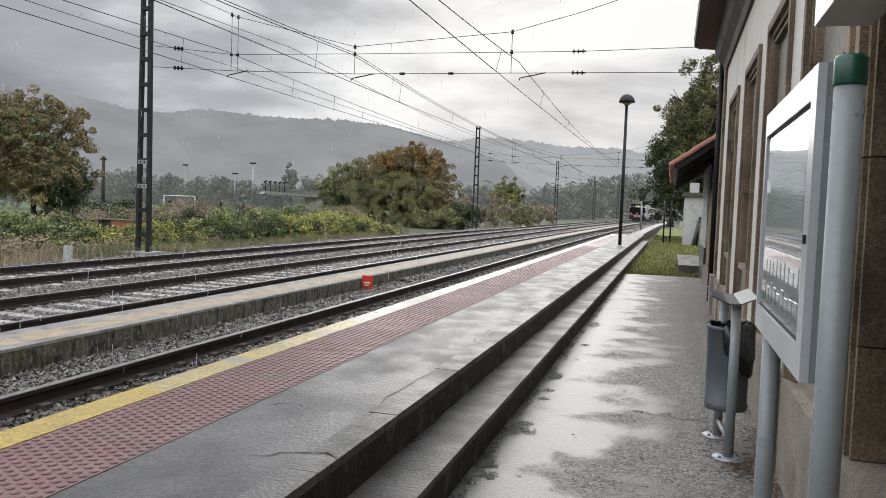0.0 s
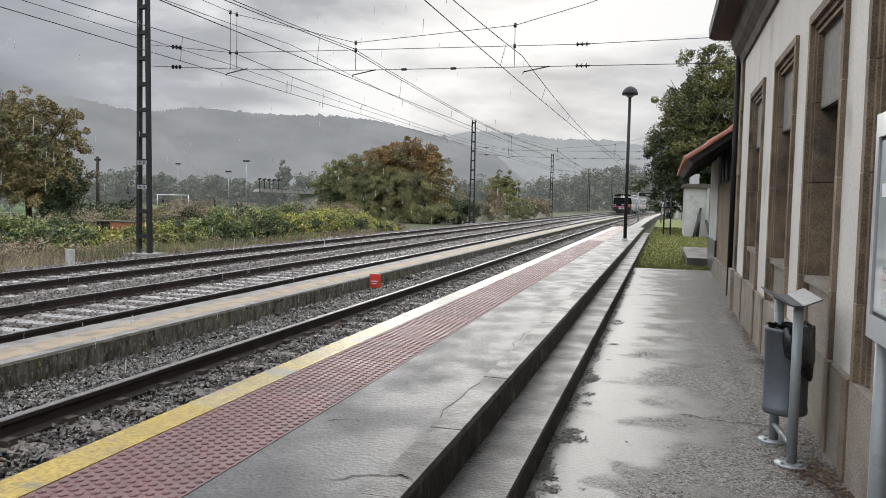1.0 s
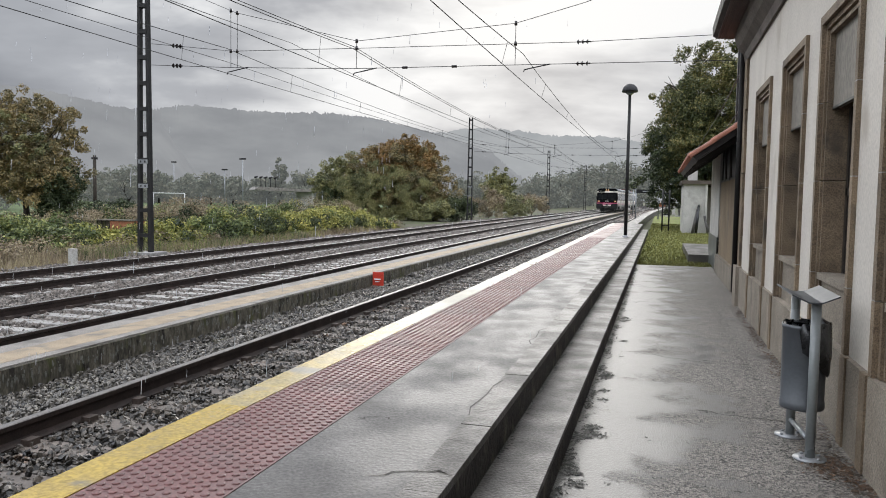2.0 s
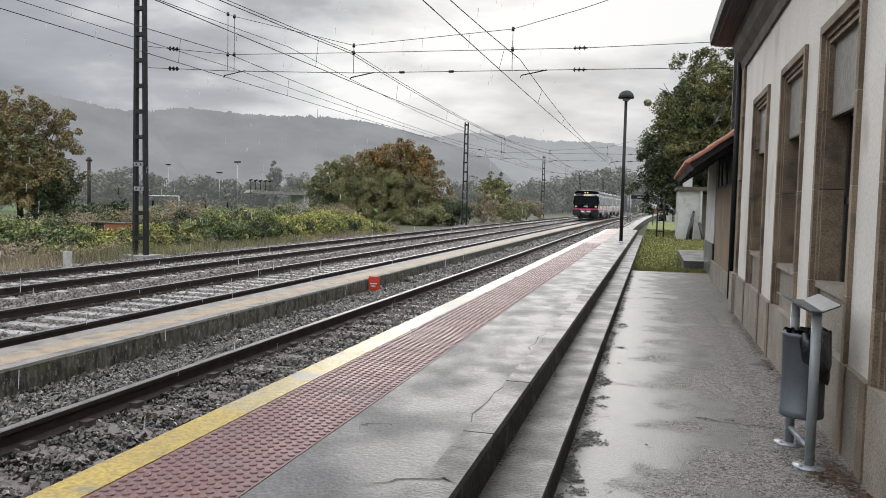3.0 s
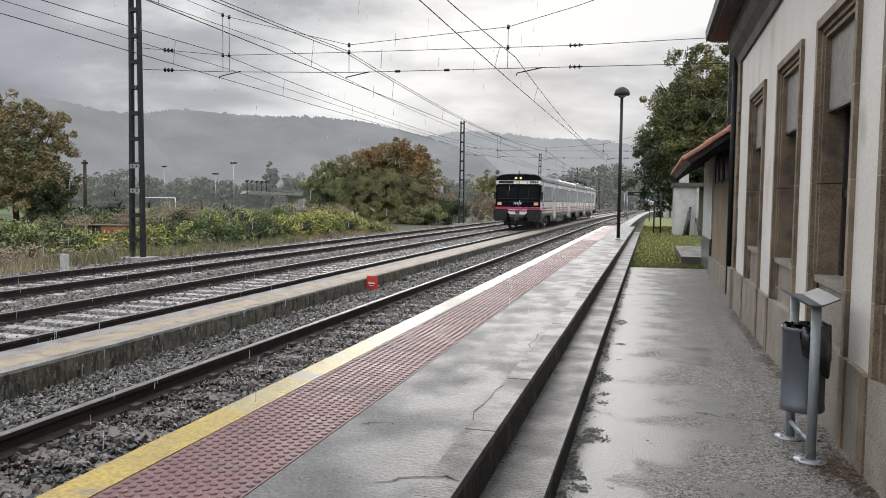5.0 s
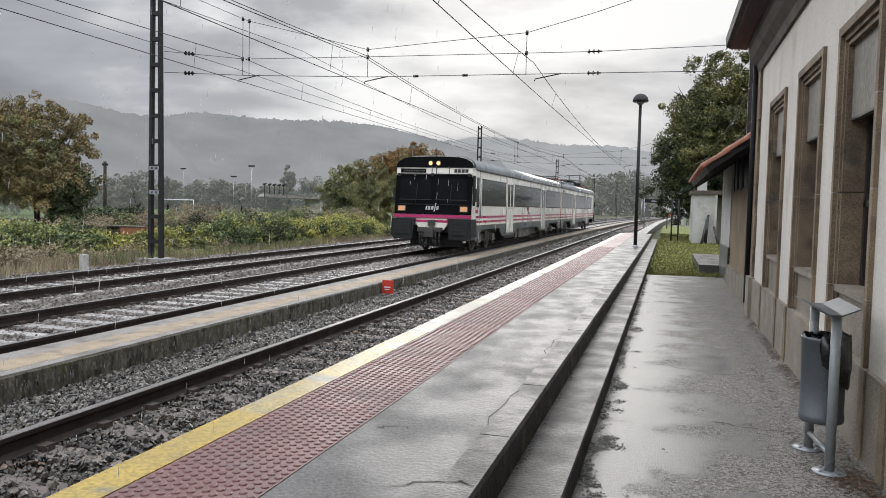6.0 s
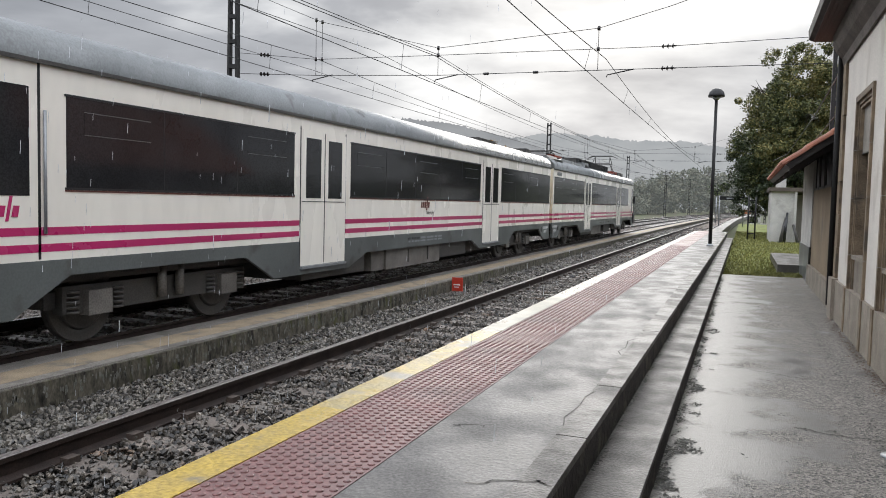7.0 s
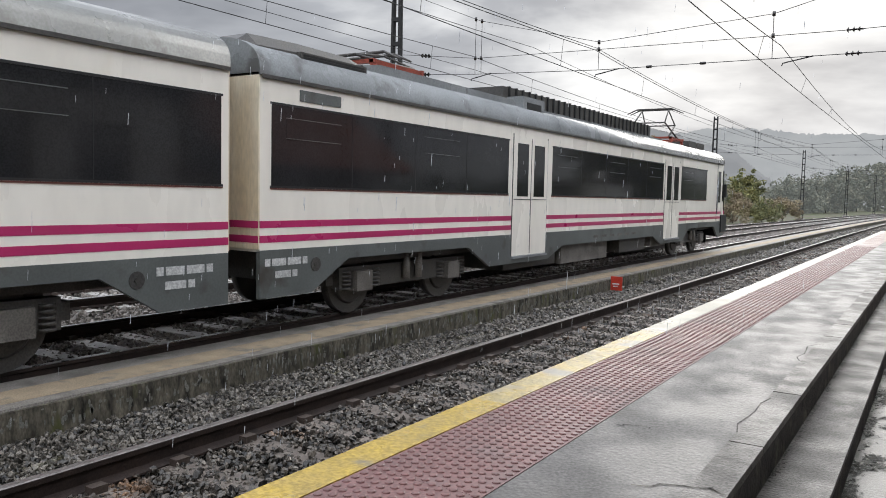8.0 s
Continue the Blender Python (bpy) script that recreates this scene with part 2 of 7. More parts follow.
    "bin_body": material("dark_grey_bin_metal", (0.105, 0.113, 0.122), (0.078, 0.085, 0.093), 0.42, 5, 60, 0.0, metal=0.2, speck=0.9, stain=(0.06, 0.062, 0.065), stain_scale=5.0, stain_at=0.6),
    "bag": material("black_bin_bag", (0.012, 0.012, 0.013), None, 0.28, 14, 40, 0.6, bump_scale=22),
    "alu": material("aluminium_frame", (0.50, 0.51, 0.51), (0.44, 0.45, 0.45), 0.32, 4, 60, 0.0, metal=0.25, speck=0.95),
    "green_cap": material("green_plastic_cap", (0.006, 0.075, 0.04), None, 0.35, 4, 60, 0.02),
    "paper": material("pale_poster_paper", (0.44, 0.48, 0.48), (0.37, 0.41, 0.41), 0.10, 2, 60, 0.0, coat=1.0, speck=0.97),
    "paper_dark": material("printed_grey", (0.27, 0.315, 0.32), None, 0.12, 2, 60, 0.0, coat=1.0),
    "mast": material("dark_mast_steel", (0.030, 0.029, 0.029), (0.018, 0.018, 0.018), 0.6, 5, 60, 0.1, metal=0.1, spec=0.3),
    "mast_base": material("mast_concrete_foot", (0.36, 0.35, 0.33), None, 0.7, 5, 60, 0.2),
    "wire": material("dark_wire", (0.03, 0.03, 0.032), None, 0.5, 5, 60, 0.0, metal=0.3),
    "insulator": material("brown_insulator", (0.018, 0.014, 0.013), None, 0.25, 5, 60, 0.0),
    "red_sign": material("red_enamel_sign", (0.62, 0.055, 0.03), (0.55, 0.05, 0.03), 0.35, 6, 60, 0.03),
    "white": material("white_enamel", (0.74, 0.74, 0.73), (0.68, 0.68, 0.67), 0.35, 3, 60, 0.0, speck=0.97),
    "marker": material("white_marker_post", (0.62, 0.60, 0.56), (0.45, 0.44, 0.40), 0.7, 8, 60, 0.2, stain=(0.25, 0.24, 0.2), stain_scale=6),
    "ground": material("verge_soil", (0.10, 0.085, 0.055), (0.065, 0.06, 0.035), 0.9, 0.8, 30, 0.5, stain=(0.06, 0.075, 0.025), stain_scale=0.35, stain_at=0.45),
    "field": material("wet_meadow", (0.085, 0.13, 0.03), (0.06, 0.09, 0.025), 0.9, 0.15, 12, 0.3),
    "lawn": material("mossy_lawn", (0.19, 0.215, 0.035), (0.12, 0.145, 0.026), 0.9, 1.4, 40, 0.6, stain=(0.09, 0.075, 0.035), stain_scale=0.9, stain_at=0.56),
    "blade": material("grass_blades", (0.235, 0.235, 0.055), (0.13, 0.125, 0.035), 0.7, 3, 30, 0.0, per_island=0.4),
    "bark": material("dark_bark", (0.055, 0.043, 0.032), (0.035, 0.028, 0.022), 0.9, 8, 50, 0.5),
    "brick_red": material("orange_brick", (0.40, 0.15, 0.07), (0.30, 0.12, 0.06), 0.8, 8, 60, 0.2),
    # train
    "t_white": material("train_white_paint", (0.83, 0.785, 0.70), (0.78, 0.73, 0.64), 0.28, 0.8, 6, 0.0, stain=(0.70, 0.63, 0.52), stain_scale=1.4, stain_at=0.62, coat=0.3, speck=0.95, stretch=(1, 1, 0.35), detail=9.0),
    "t_grime": material("train_grimy_end", (0.64, 0.50, 0.31), (0.80, 0.73, 0.59), 0.5, 2.2, 30, 0.0, stretch=(1, 1, 0.25), speck=0.85, stain=(0.46, 0.30, 0.15), stain_scale=1.6, stain_at=0.58),
    "t_magenta": material("train_magenta_stripe", (0.44, 0.026, 0.125), (0.37, 0.022, 0.10), 0.3, 1.0, 30, 0.0, coat=0.3, speck=0.95),
    "t_grey": material("train_grey_skirt", (0.125, 0.135, 0.128), (0.088, 0.094, 0.090), 0.36, 1.2, 40, 0.0, speck=0.85, stain=(0.055, 0.050, 0.043), stain_scale=2.2, stain_at=0.57),
    "t_roof": material("train_roof_grey", (0.25, 0.262, 0.262), (0.165, 0.175, 0.175), 0.28, 1.2, 40, 0.0, wet=0.14, speck=0.80, stain=(0.10, 0.10, 0.095), stain_scale=2.6, stain_at=0.6, detail=9.0),
    "t_black": material("train_black_front", (0.005, 0.0056, 0.006), (0.008, 0.0088, 0.0095), 0.22, 1.5, 40, 0.0, spec=0.05),
    "t_dark": material("underframe_black", (0.046, 0.044, 0.042), (0.080, 0.073, 0.064), 0.5, 4, 50, 0.2, spec=0.45),
    "t_box": material("underframe_dirty_box", (0.20, 0.185, 0.165), (0.11, 0.10, 0.088), 0.55, 3, 50, 0.15),
    "t_glass": glass_dark("train_dark_glass", (0.019, 0.019, 0.020), 0.05),
    "t_cowl": material("bumper_black_grey", (0.020, 0.022, 0.023), (0.032, 0.033, 0.033), 0.42, 3.0, 40, 0.1, spec=0.2),
    "cab_glass": material("cab_windscreen_glass", (0.007, 0.0085, 0.009), (0.013, 0.0145, 0.016), 0.05, 1.5, 40, 0.0, spec=0.10),
    "t_rubber": material("black_rubber_seal", (0.012, 0.012, 0.012), None, 0.6, 5, 50, 0.0),
    "t_brown": material("brown_sill_line", (0.16, 0.045, 0.03), None, 0.5, 5, 50, 0.0),
    "t_letter": material("white_lettering", (0.62, 0.62, 0.60), None, 0.5, 5, 50, 0.0),
    "t_letter_dark": material("dark_lettering", (0.06, 0.055, 0.06), None, 0.5, 5, 50, 0.0),
    "panto_red": material("red_pantograph_base", (0.30, 0.045, 0.02), None, 0.5, 5, 50, 0.05),
    "headlight": plain_glow("headlight_warm", (1.0, 0.58, 0.22), 1.0),
    "marker_light": plain_glow("marker_light_warm", (0.48, 0.25, 0.12), 0.55),
    "rain": material("rain_drop_sheen", (0.75, 0.77, 0.8), (0.7, 0.72, 0.75), 0.2, 5, 50, 0.0),
    # emission colours of the hills already hold the grey of rain haze
    "hill_near": hill_material("haze_painted_hill", (0.248, 0.254, 0.270), (0.310, 0.316, 0.330), 1.0),
    "hill_far": hill_material("haze_painted_far_hill", (0.345, 0.357, 0.374), (0.40, 0.41, 0.422), 1.0),
}


def leaf_material(name, colours, rough=0.55, haze_glow=0.0):
    m = bpy.data.materials.new(name)
    m.use_nodes = True
    n, l = m.node_tree.nodes, m.node_tree.links
    b = n["Principled BSDF"]
    g = n.new("ShaderNodeNewGeometry")
    co = n.new("ShaderNodeTexCoord")
    t = n.new("ShaderNodeTexNoise")
    t.inputs["Scale"].default_value, t.inputs["Detail"].default_value = 0.55, 4.0
    l.new(co.outputs["Object"], t.inputs["Vector"])
    a = n.new("ShaderNodeMath")
    a.operation = "MULTIPLY_ADD"
    l.new(g.outputs["Random Per Island"], a.inputs[0])
    a.inputs[1].default_value = 0.45
    l.new(t.outputs["Fac"], a.inputs[2])
    r = n.new("ShaderNodeValToRGB")
    k = len(colours)
    for i, c in enumerate(colours):
        p = 0.42 + 0.62 * i / (k - 1)
        e = r.color_ramp.elements[i] if i < 2 else r.color_ramp.elements.new(min(p, 1))
        e.position, e.color = min(p, 1), rgb(c)
    l.new(a.outputs[0], r.inputs[0])
    l.new(r.outputs[0], b.inputs["Base Color"])
    b.inputs["Roughness"].default_value = rough
    b.inputs["Specular IOR Level"].default_value = 0.3
    if haze_glow:          # rain haze of distance, painted in as faint bluish emission
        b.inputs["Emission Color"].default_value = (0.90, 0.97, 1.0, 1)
        b.inputs["Emission Strength"].default_value = haze_glow
    return m


LEAF = {
    "evergreen": leaf_material("evergreen_leaves", [(0.024, 0.034, 0.014), (0.085, 0.098, 0.034), (0.27, 0.235, 0.085)]),
    "autumn": leaf_material("autumn_leaves", [(0.10, 0.080, 0.036), (0.225, 0.145, 0.052), (0.36, 0.195, 0.062)]),
    "olive": leaf_material("olive_leaves", [(0.082, 0.090, 0.046), (0.185, 0.188, 0.080), (0.30, 0.275, 0.11)]),
    "russet": leaf_material("russet_olive_leaves", [(0.076, 0.072, 0.040), (0.195, 0.160, 0.072), (0.34, 0.245, 0.10)]),
    "bramble": leaf_material("bramble_leaves", [(0.034, 0.052, 0.021), (0.135, 0.172, 0.058), (0.35, 0.35, 0.12)]),
    "yellow": leaf_material("yellow_green_leaves", [(0.055, 0.072, 0.022), (0.24, 0.25, 0.065), (0.47, 0.42, 0.11)]),
    "dry": leaf_material("dry_brush", [(0.105, 0.084, 0.062), (0.26, 0.205, 0.135), (0.34, 0.285, 0.165)]),
    # dark plants, and the painted shade inside the bramble mounds
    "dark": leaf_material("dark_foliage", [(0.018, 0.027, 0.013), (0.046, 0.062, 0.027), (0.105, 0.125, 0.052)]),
    # these leaves glow faintly, to paint distance haze over them
    "far": leaf_material("far_wood_hazed_leaves", [(0.070, 0.080, 0.056), (0.115, 0.120, 0.082), (0.165, 0.152, 0.10)], haze_glow=0.065),
}


def pavement_material():
    """Exposed aggregate: pale and dark chips, with a water film that gathers along the step."""
    m = bpy.data.materials.new("wet_exposed_concrete")
    m.use_nodes = True
    n, l = m.node_tree.nodes, m.node_tree.links
    b = n["Principled BSDF"]
    co = n.new("ShaderNodeTexCoord")

    def tex(kind, scale, detail=5.0):
        t = n.new(kind)
        t.inputs["Scale"].default_value = scale
        if "Noise" in kind:
            t.inputs["Detail"].default_value = detail
        l.new(co.outputs["Object"], t.inputs["Vector"])
        return t

    def rng_(sock, a, c, lo=0.0, hi=1.0):
        r = n.new("ShaderNodeMapRange")
        for k, v in zip(("From Min", "From Max", "To Min", "To Max"), (a, c, lo, hi)):
            r.inputs[k].default_value = v
        l.new(sock, r.inputs["Value"])
        return r.outputs[0]

    def math_(op, a, c):
        x = n.new("ShaderNodeMath")
        x.operation = op
        for i, v in enumerate((a, c)):
            if hasattr(v, "links"):
                l.new(v, x.inputs[i])
            else:
                x.inputs[i].default_value = v
        return x.outputs[0]

    def mix(f, a, c):
        x = n.new("ShaderNodeMixRGB")
        for i, v in enumerate((f, a, c)):
            if hasattr(v, "links"):
                l.new(v, x.inputs[i])
            else:
                x.inputs[i].default_value = rgb(v)
        return x.outputs[0]

    chips = tex("ShaderNodeTexVoronoi", 95.0)
    patch = tex("ShaderNodeTexNoise", 2.3, 12.0).outputs["Fac"]
    small = tex("ShaderNodeTexNoise", 34.0, 6.0).outputs["Fac"]
    sep = n.new("ShaderNodeSeparateXYZ")
    l.new(co.outputs["Object"], sep.inputs[0])
    side = rng_(sep.outputs["X"], 6.75, 7.75, 0.17, -0.13)
    film = rng_(math_("ADD", math_("ADD", patch, side), rng_(small, 0, 1, -0.12, 0.12)), 0.44, 0.60)
    grey = n.new("ShaderNodeSeparateColor")
    l.new(chips.outputs["Color"], grey.inputs[0])
    dry = mix(rng_(grey.outputs[0], 0.1, 0.9), (0.022, 0.020, 0.018), (0.27, 0.245, 0.215))
    dry = mix(rng_(patch, 0.40, 0.62, 0.0, 0.4), dry, (0.105, 0.095, 0.085))
    col = mix(film, dry, (0.086, 0.082, 0.077))
    l.new(col, b.inputs["Base Color"])
    l.new(rng_(film, 0, 1, 0.58, 0.30), b.inputs["Roughness"])
    bp = n.new("ShaderNodeBump")
    bp.inputs["Distance"].default_value = 0.005
    l.new(rng_(film, 0, 1, 1.0, 0.25), bp.inputs["Strength"])
    l.new(math_("ADD", chips.outputs["Distance"], small), bp.inputs["Height"])
    l.new(bp.outputs[0], b.inputs["Normal"])
    return m


M["pavement"] = pavement_material()


# ---- building helpers ----
def box(bm, x0, x1, y0, y1, z0, z1):
    vs = [bm.verts.new((x, y, z)) for x in (x0, x1) for y in (y0, y1) for z in (z0, z1)]
    for f in ((0, 1, 3, 2), (4, 6, 7, 5), (0, 4, 5, 1), (2, 3, 7, 6), (0, 2, 6, 4), (1, 5, 7, 3)):
        bm.faces.new([vs[i] for i in f])
    return vs


def bevelled(bm, amount=0.01, seg=1):
    bmesh.ops.bevel(bm, geom=[e for e in bm.edges if e.calc_face_angle(0) > 0.5], offset=amount, segments=seg, affect="EDGES", profile=0.6)
    return bm


def bar(bm, p0, p1, r0, r1=None, seg=10, caps=True):
    p0, p1 = Vector(p0), Vector(p1)
    r1 = r0 if r1 is None else r1
    q = (p1 - p0).to_track_quat("Z", "Y").to_matrix()
    rings = [[bm.verts.new(p + q @ Vector((r * math.cos(2 * math.pi * i / seg), r * math.sin(2 * math.pi * i / seg), 0))) for i in range(seg)]
             for p, r in ((p0, r0), (p1, r1))]
    for i in range(seg):
        f = bm.faces.new((rings[0][i], rings[0][(i + 1) % seg], rings[1][(i + 1) % seg], rings[1][i]))
        f.smooth = True
    if caps:
        bm.faces.new(rings[0][::-1])
        bm.faces.new(rings[1])


def lathe(bm, profile, seg=20, centre=(0, 0)):
    """Rings of (radius, z) about a vertical axis, capped at both ends."""
    rings = [[bm.verts.new((centre[0] + r * math.cos(2 * math.pi * i / seg), centre[1] + r * math.sin(2 * math.pi * i / seg), z)) for i in range(seg)] for r, z in profile]
    for a, b in zip(rings, rings[1:]):
        for i in range(seg):
            bm.faces.new((a[i], a[(i + 1) % seg], b[(i + 1) % seg], b[i])).smooth = True
    bm.faces.new(rings[0][::-1])
    bm.faces.new(rings[-1])


def prism(bm, outline, axis, a, b):
    """A flat outline of (u, v) pushed from a to b along an axis; outline runs in the other two axes in order."""
    def at(u, v, w):
        return {"x": (w, u, v), "y": (u, w, v), "z": (u, v, w)}[axis]
    r0 = [bm.verts.new(at(u, v, a)) for u, v in outline]
    r1 = [bm.verts.new(at(u, v, b)) for u, v in outline]
    k = len(outline)
    for i in range(k):
        bm.faces.new((r0[i], r0[(i + 1) % k], r1[(i + 1) % k], r1[i]))
    bm.faces.new(r0[::-1])
    bm.faces.new(r1)


def finish(bm, name, mat):
    bmesh.ops.recalc_face_normals(bm, faces=bm.faces)
    me = bpy.data.meshes.new(name)
    bm.to_mesh(me)
    bm.free()
    me.materials.append(mat)
    return me


def part(name, bm, mat, parent=None, label="", kind=""):
    ob = new(name, finish(bm, name, mat))
    ob.parent = parent
    return tagged(ob, label, kind=kind)


def solid(name, bm, mat, label, category="", kind="", group=""):
    """A top-level thing that is one mesh."""
    return tagged(new(name, finish(bm, name, mat)), label, category, group, kind)


def thing(name, label, category, group="", kind="", at=(0, 0, 0)):
    ob = new(name)
    ob.location = at
    return tagged(ob, label, category, group, kind)


def boxes(*dims):
    bm = bmesh.new()
    for d in dims:
        box(bm, *d)
    return bm


def from_arrays(name, verts, faces, mat, smooth=False):
    me = bpy.data.meshes.new(name)
    me.from_pydata(verts.tolist(), [], faces.tolist())
    me.materials.append(mat)
    if smooth:
        me.polygons.foreach_set("use_smooth", [True] * len(me.polygons))
    return me


def bend(y):
    """How far the tracks swing to the right in the distance."""
    return 1.9 * (max(0.0, y - 40.0) / 112.0) ** 2


# ---- ground ----
ZP, ZE, ZG = 0.619, 0.431, 0.262          # platform, lower step, pavement
X_EDGE, X_TAC0, X_TAC1, X_D, X_E, X_WALL = 5.03, 5.185, 5.675, 6.36, 6.61, 8.13
Y_END = 35.6                              # far end of the raised platform
BED = -0.17


def ground_sheet():
    """One sheet of verge and meadow that reaches the hills."""
    xs = [-900, -500, -300, -200, -140, -100, -70, -50, -36, -26, -19, -14, -11, -9.2, -8.0, -6.8, 1.0, 5.0, 9, 14, 22, 40, 80, 200, 500, 900]
    ys = [-300, -120, -60, -30, -15, -6, 0, 6, 12, 18, 24, 32, 42, 55, 70, 90, 120, 170, 240, 340, 480, 700, 1000]
    bm = bmesh.new()
    rows = []
    for y in ys:
        row = []
        for x in xs:
            z = -0.36
            if x < -7:
                z = -0.30 + 0.10 * noise.noise(Vector((x * 0.15, y * 0.12, 0.3)))
            if x < -20:
                z = -0.55 + 0.15 * noise.noise(Vector((x * 0.05, y * 0.05, 2.0)))
            row.append(bm.verts.new((x, y, z)))
        rows.append(row)
    for a, b in zip(rows, rows[1:]):
        for i in range(len(xs) - 1):
            bm.faces.new((a[i], a[i + 1], b[i + 1], b[i])).smooth = True
    return solid("ground", bm, M["ground"], "rough grassy verge and soil beside the railway", "ground", "structure")


def strip(name, x0, x1, z0, z1, y0, y1, mat, label, category, kind="structure", step=12.0, curve=True):
    """A long low body that follows the tracks."""
    bm = bmesh.new()
    k = max(1, int((y1 - y0) / step))
    prev = None
    for i in range(k + 1):
        y = y0 + (y1 - y0) * i / k
        d = bend(y) if curve else 0
        ring = [bm.verts.new(p) for p in ((x0 + d, y, z0), (x1 + d, y, z0), (x1 + d, y, z1), (x0 + d, y, z1))]
        if prev:
            for j in range(4):
                bm.faces.new((prev[j], prev[(j + 1) % 4], ring[(j + 1) % 4], ring[j]))
        else:
            bm.faces.new(ring)
        prev = ring
    bm.faces.new(prev[::-1])
    return solid(name, bm, mat, label, category, kind)


ground_sheet()
strip("near_bed", 2.2, 5.0, -0.6, -0.165, -40, 330, M["bed"], "dark ballast bed of the siding", "track bed")
strip("gutter_bed", 1.0, 2.2, -0.6, -0.35, -40, 330, M["bed"], "dark ballast at the foot of the low platform", "track bed")
strip("track_bed", -7.6, 0.9, -0.6, -0.24, -40, 330, M["bed"], "grey ballast bed under the tracks", "track bed")
meadow = solid("meadow", boxes((-120, -22, 25, 210, -0.75, -0.30)), M["field"], "wet green sports meadow beyond the brambles", "meadow", "structure")


def stones(name, label, zones, mat, seed):
    """Loose ballast: squashed, randomly turned lumps strewn over zones (x0, x1, y0, y1, z, per square metre, size)."""
    rng = np.random.default_rng(seed)
    base = np.array([(1, 0, 0), (-1, 0, 0), (0, 1, 0), (0, -1, 0), (0, 0, 1), (0, 0, -1), (0.6, 0.6, 0.6), (-0.6, -0.6, 0.6)], float)
    tri = np.array([(0, 2, 6), (2, 4, 6), (4, 0, 6), (1, 3, 7), (3, 4, 7), (4, 1, 7), (2, 1, 4), (3, 0, 4), (2, 0, 5), (1, 2, 5), (3, 1, 5), (0, 3, 5)])
    allv, allf, at = [], [], 0
    for x0, x1, y0, y1, z, dens, size in zones:
        k = int((x1 - x0) * (y1 - y0) * dens)
        c = np.stack([rng.uniform(x0, x1, k), rng.uniform(y0, y1, k), z + rng.uniform(-0.012, 0.02, k)], -1)
        c[:, 0] += 1.9 * (np.maximum(0, c[:, 1] - 40) / 112) ** 2
        q, _ = np.linalg.qr(rng.normal(size=(k, 3, 3)))
        s = size * rng.uniform(0.55, 1.25, (k, 1, 1)) * rng.uniform(0.6, 1.15, (k, 1, 3))
        v = (base[None] * rng.uniform(0.75, 1.2, (k, 8, 1)) * s) @ q + c[:, None]
        allv.append(v.reshape(-1, 3))
        allf.append((tri[None] + 8 * np.arange(k)[:, None, None] + at).reshape(-1, 3))
        at += 8 * k
    me = from_arrays(name, np.concatenate(allv), np.concatenate(allf), mat)
    return tagged(new(name, me), label, "ballast", kind="stuff")


stones("ballast", "wet grey crushed stone at the foot of the low platform",
       [(1.04, 2.2, -30, -1, -0.31, 110, 0.06), (1.04, 1.85, -1, 9, -0.335, 1000, 0.026), (1.7, 2.25, -1, 9, -0.26, 1050, 0.027), (2.1, 2.76, -1, 9, -0.155, 1050, 0.026),
        (1.04, 1.85, 9, 18, -0.33, 420, 0.034), (1.7, 2.25, 9, 18, -0.26, 480, 0.034), (2.1, 2.76, 9, 18, -0.15, 480, 0.034),
        (1.04, 2.2, 18, 36, -0.30, 150, 0.052), (2.0, 2.76, 18, 36, -0.14, 190, 0.048), (1.04, 2.2, 36, 70, -0.28, 45, 0.075), (2.0, 2.76, 36, 70, -0.13, 50, 0.07)], M["ballast"], 3)
stones("dark_ballast", "wet charcoal crushed stone round the siding rails",
       [(2.1, 5.0, -30, -1, -0.14, 120, 0.058), (2.76, 5.0, -1, 9, -0.124, 1050, 0.025), (2.9, 4.95, -1, 9, -0.105, 120, 0.027), (4.62, 4.98, -1, 12, -0.095, 600, 0.027),
        (2.76, 5.0, 9, 18, -0.122, 600, 0.030), (4.62, 4.98, 12, 24, -0.09, 260, 0.036), (2.76, 5.0, 18, 36, -0.13, 200, 0.048), (2.76, 5.0, 36, 70, -0.12, 55, 0.07)], M["ballast_dark"], 13)
stones("pale_ballast", "pale rust-tinted crushed stone round the far tracks",
       [(-7.3, 0.0, -30, 1, BED - 0.008, 60, 0.062), (-7.3, 0.0, 1, 14, BED - 0.012, 260, 0.036), (-7.3, 0.0, 14, 30, BED - 0.008, 120, 0.046), (-7.3, 0.0, 30, 70, BED - 0.005, 36, 0.075)], M["ballast2"], 4)


# ---- tracks ----
def rail_profile(s=1.0):
    return [(-0.07, -0.16), (0.07, -0.16), (0.07, -0.145), (0.012, -0.12), (0.012, -0.045), (0.036, -0.035), (0.036, -0.004),
            (-0.036, -0.004), (-0.036, -0.035), (-0.012, -0.045), (-0.012, -0.12), (-0.07, -0.145)]


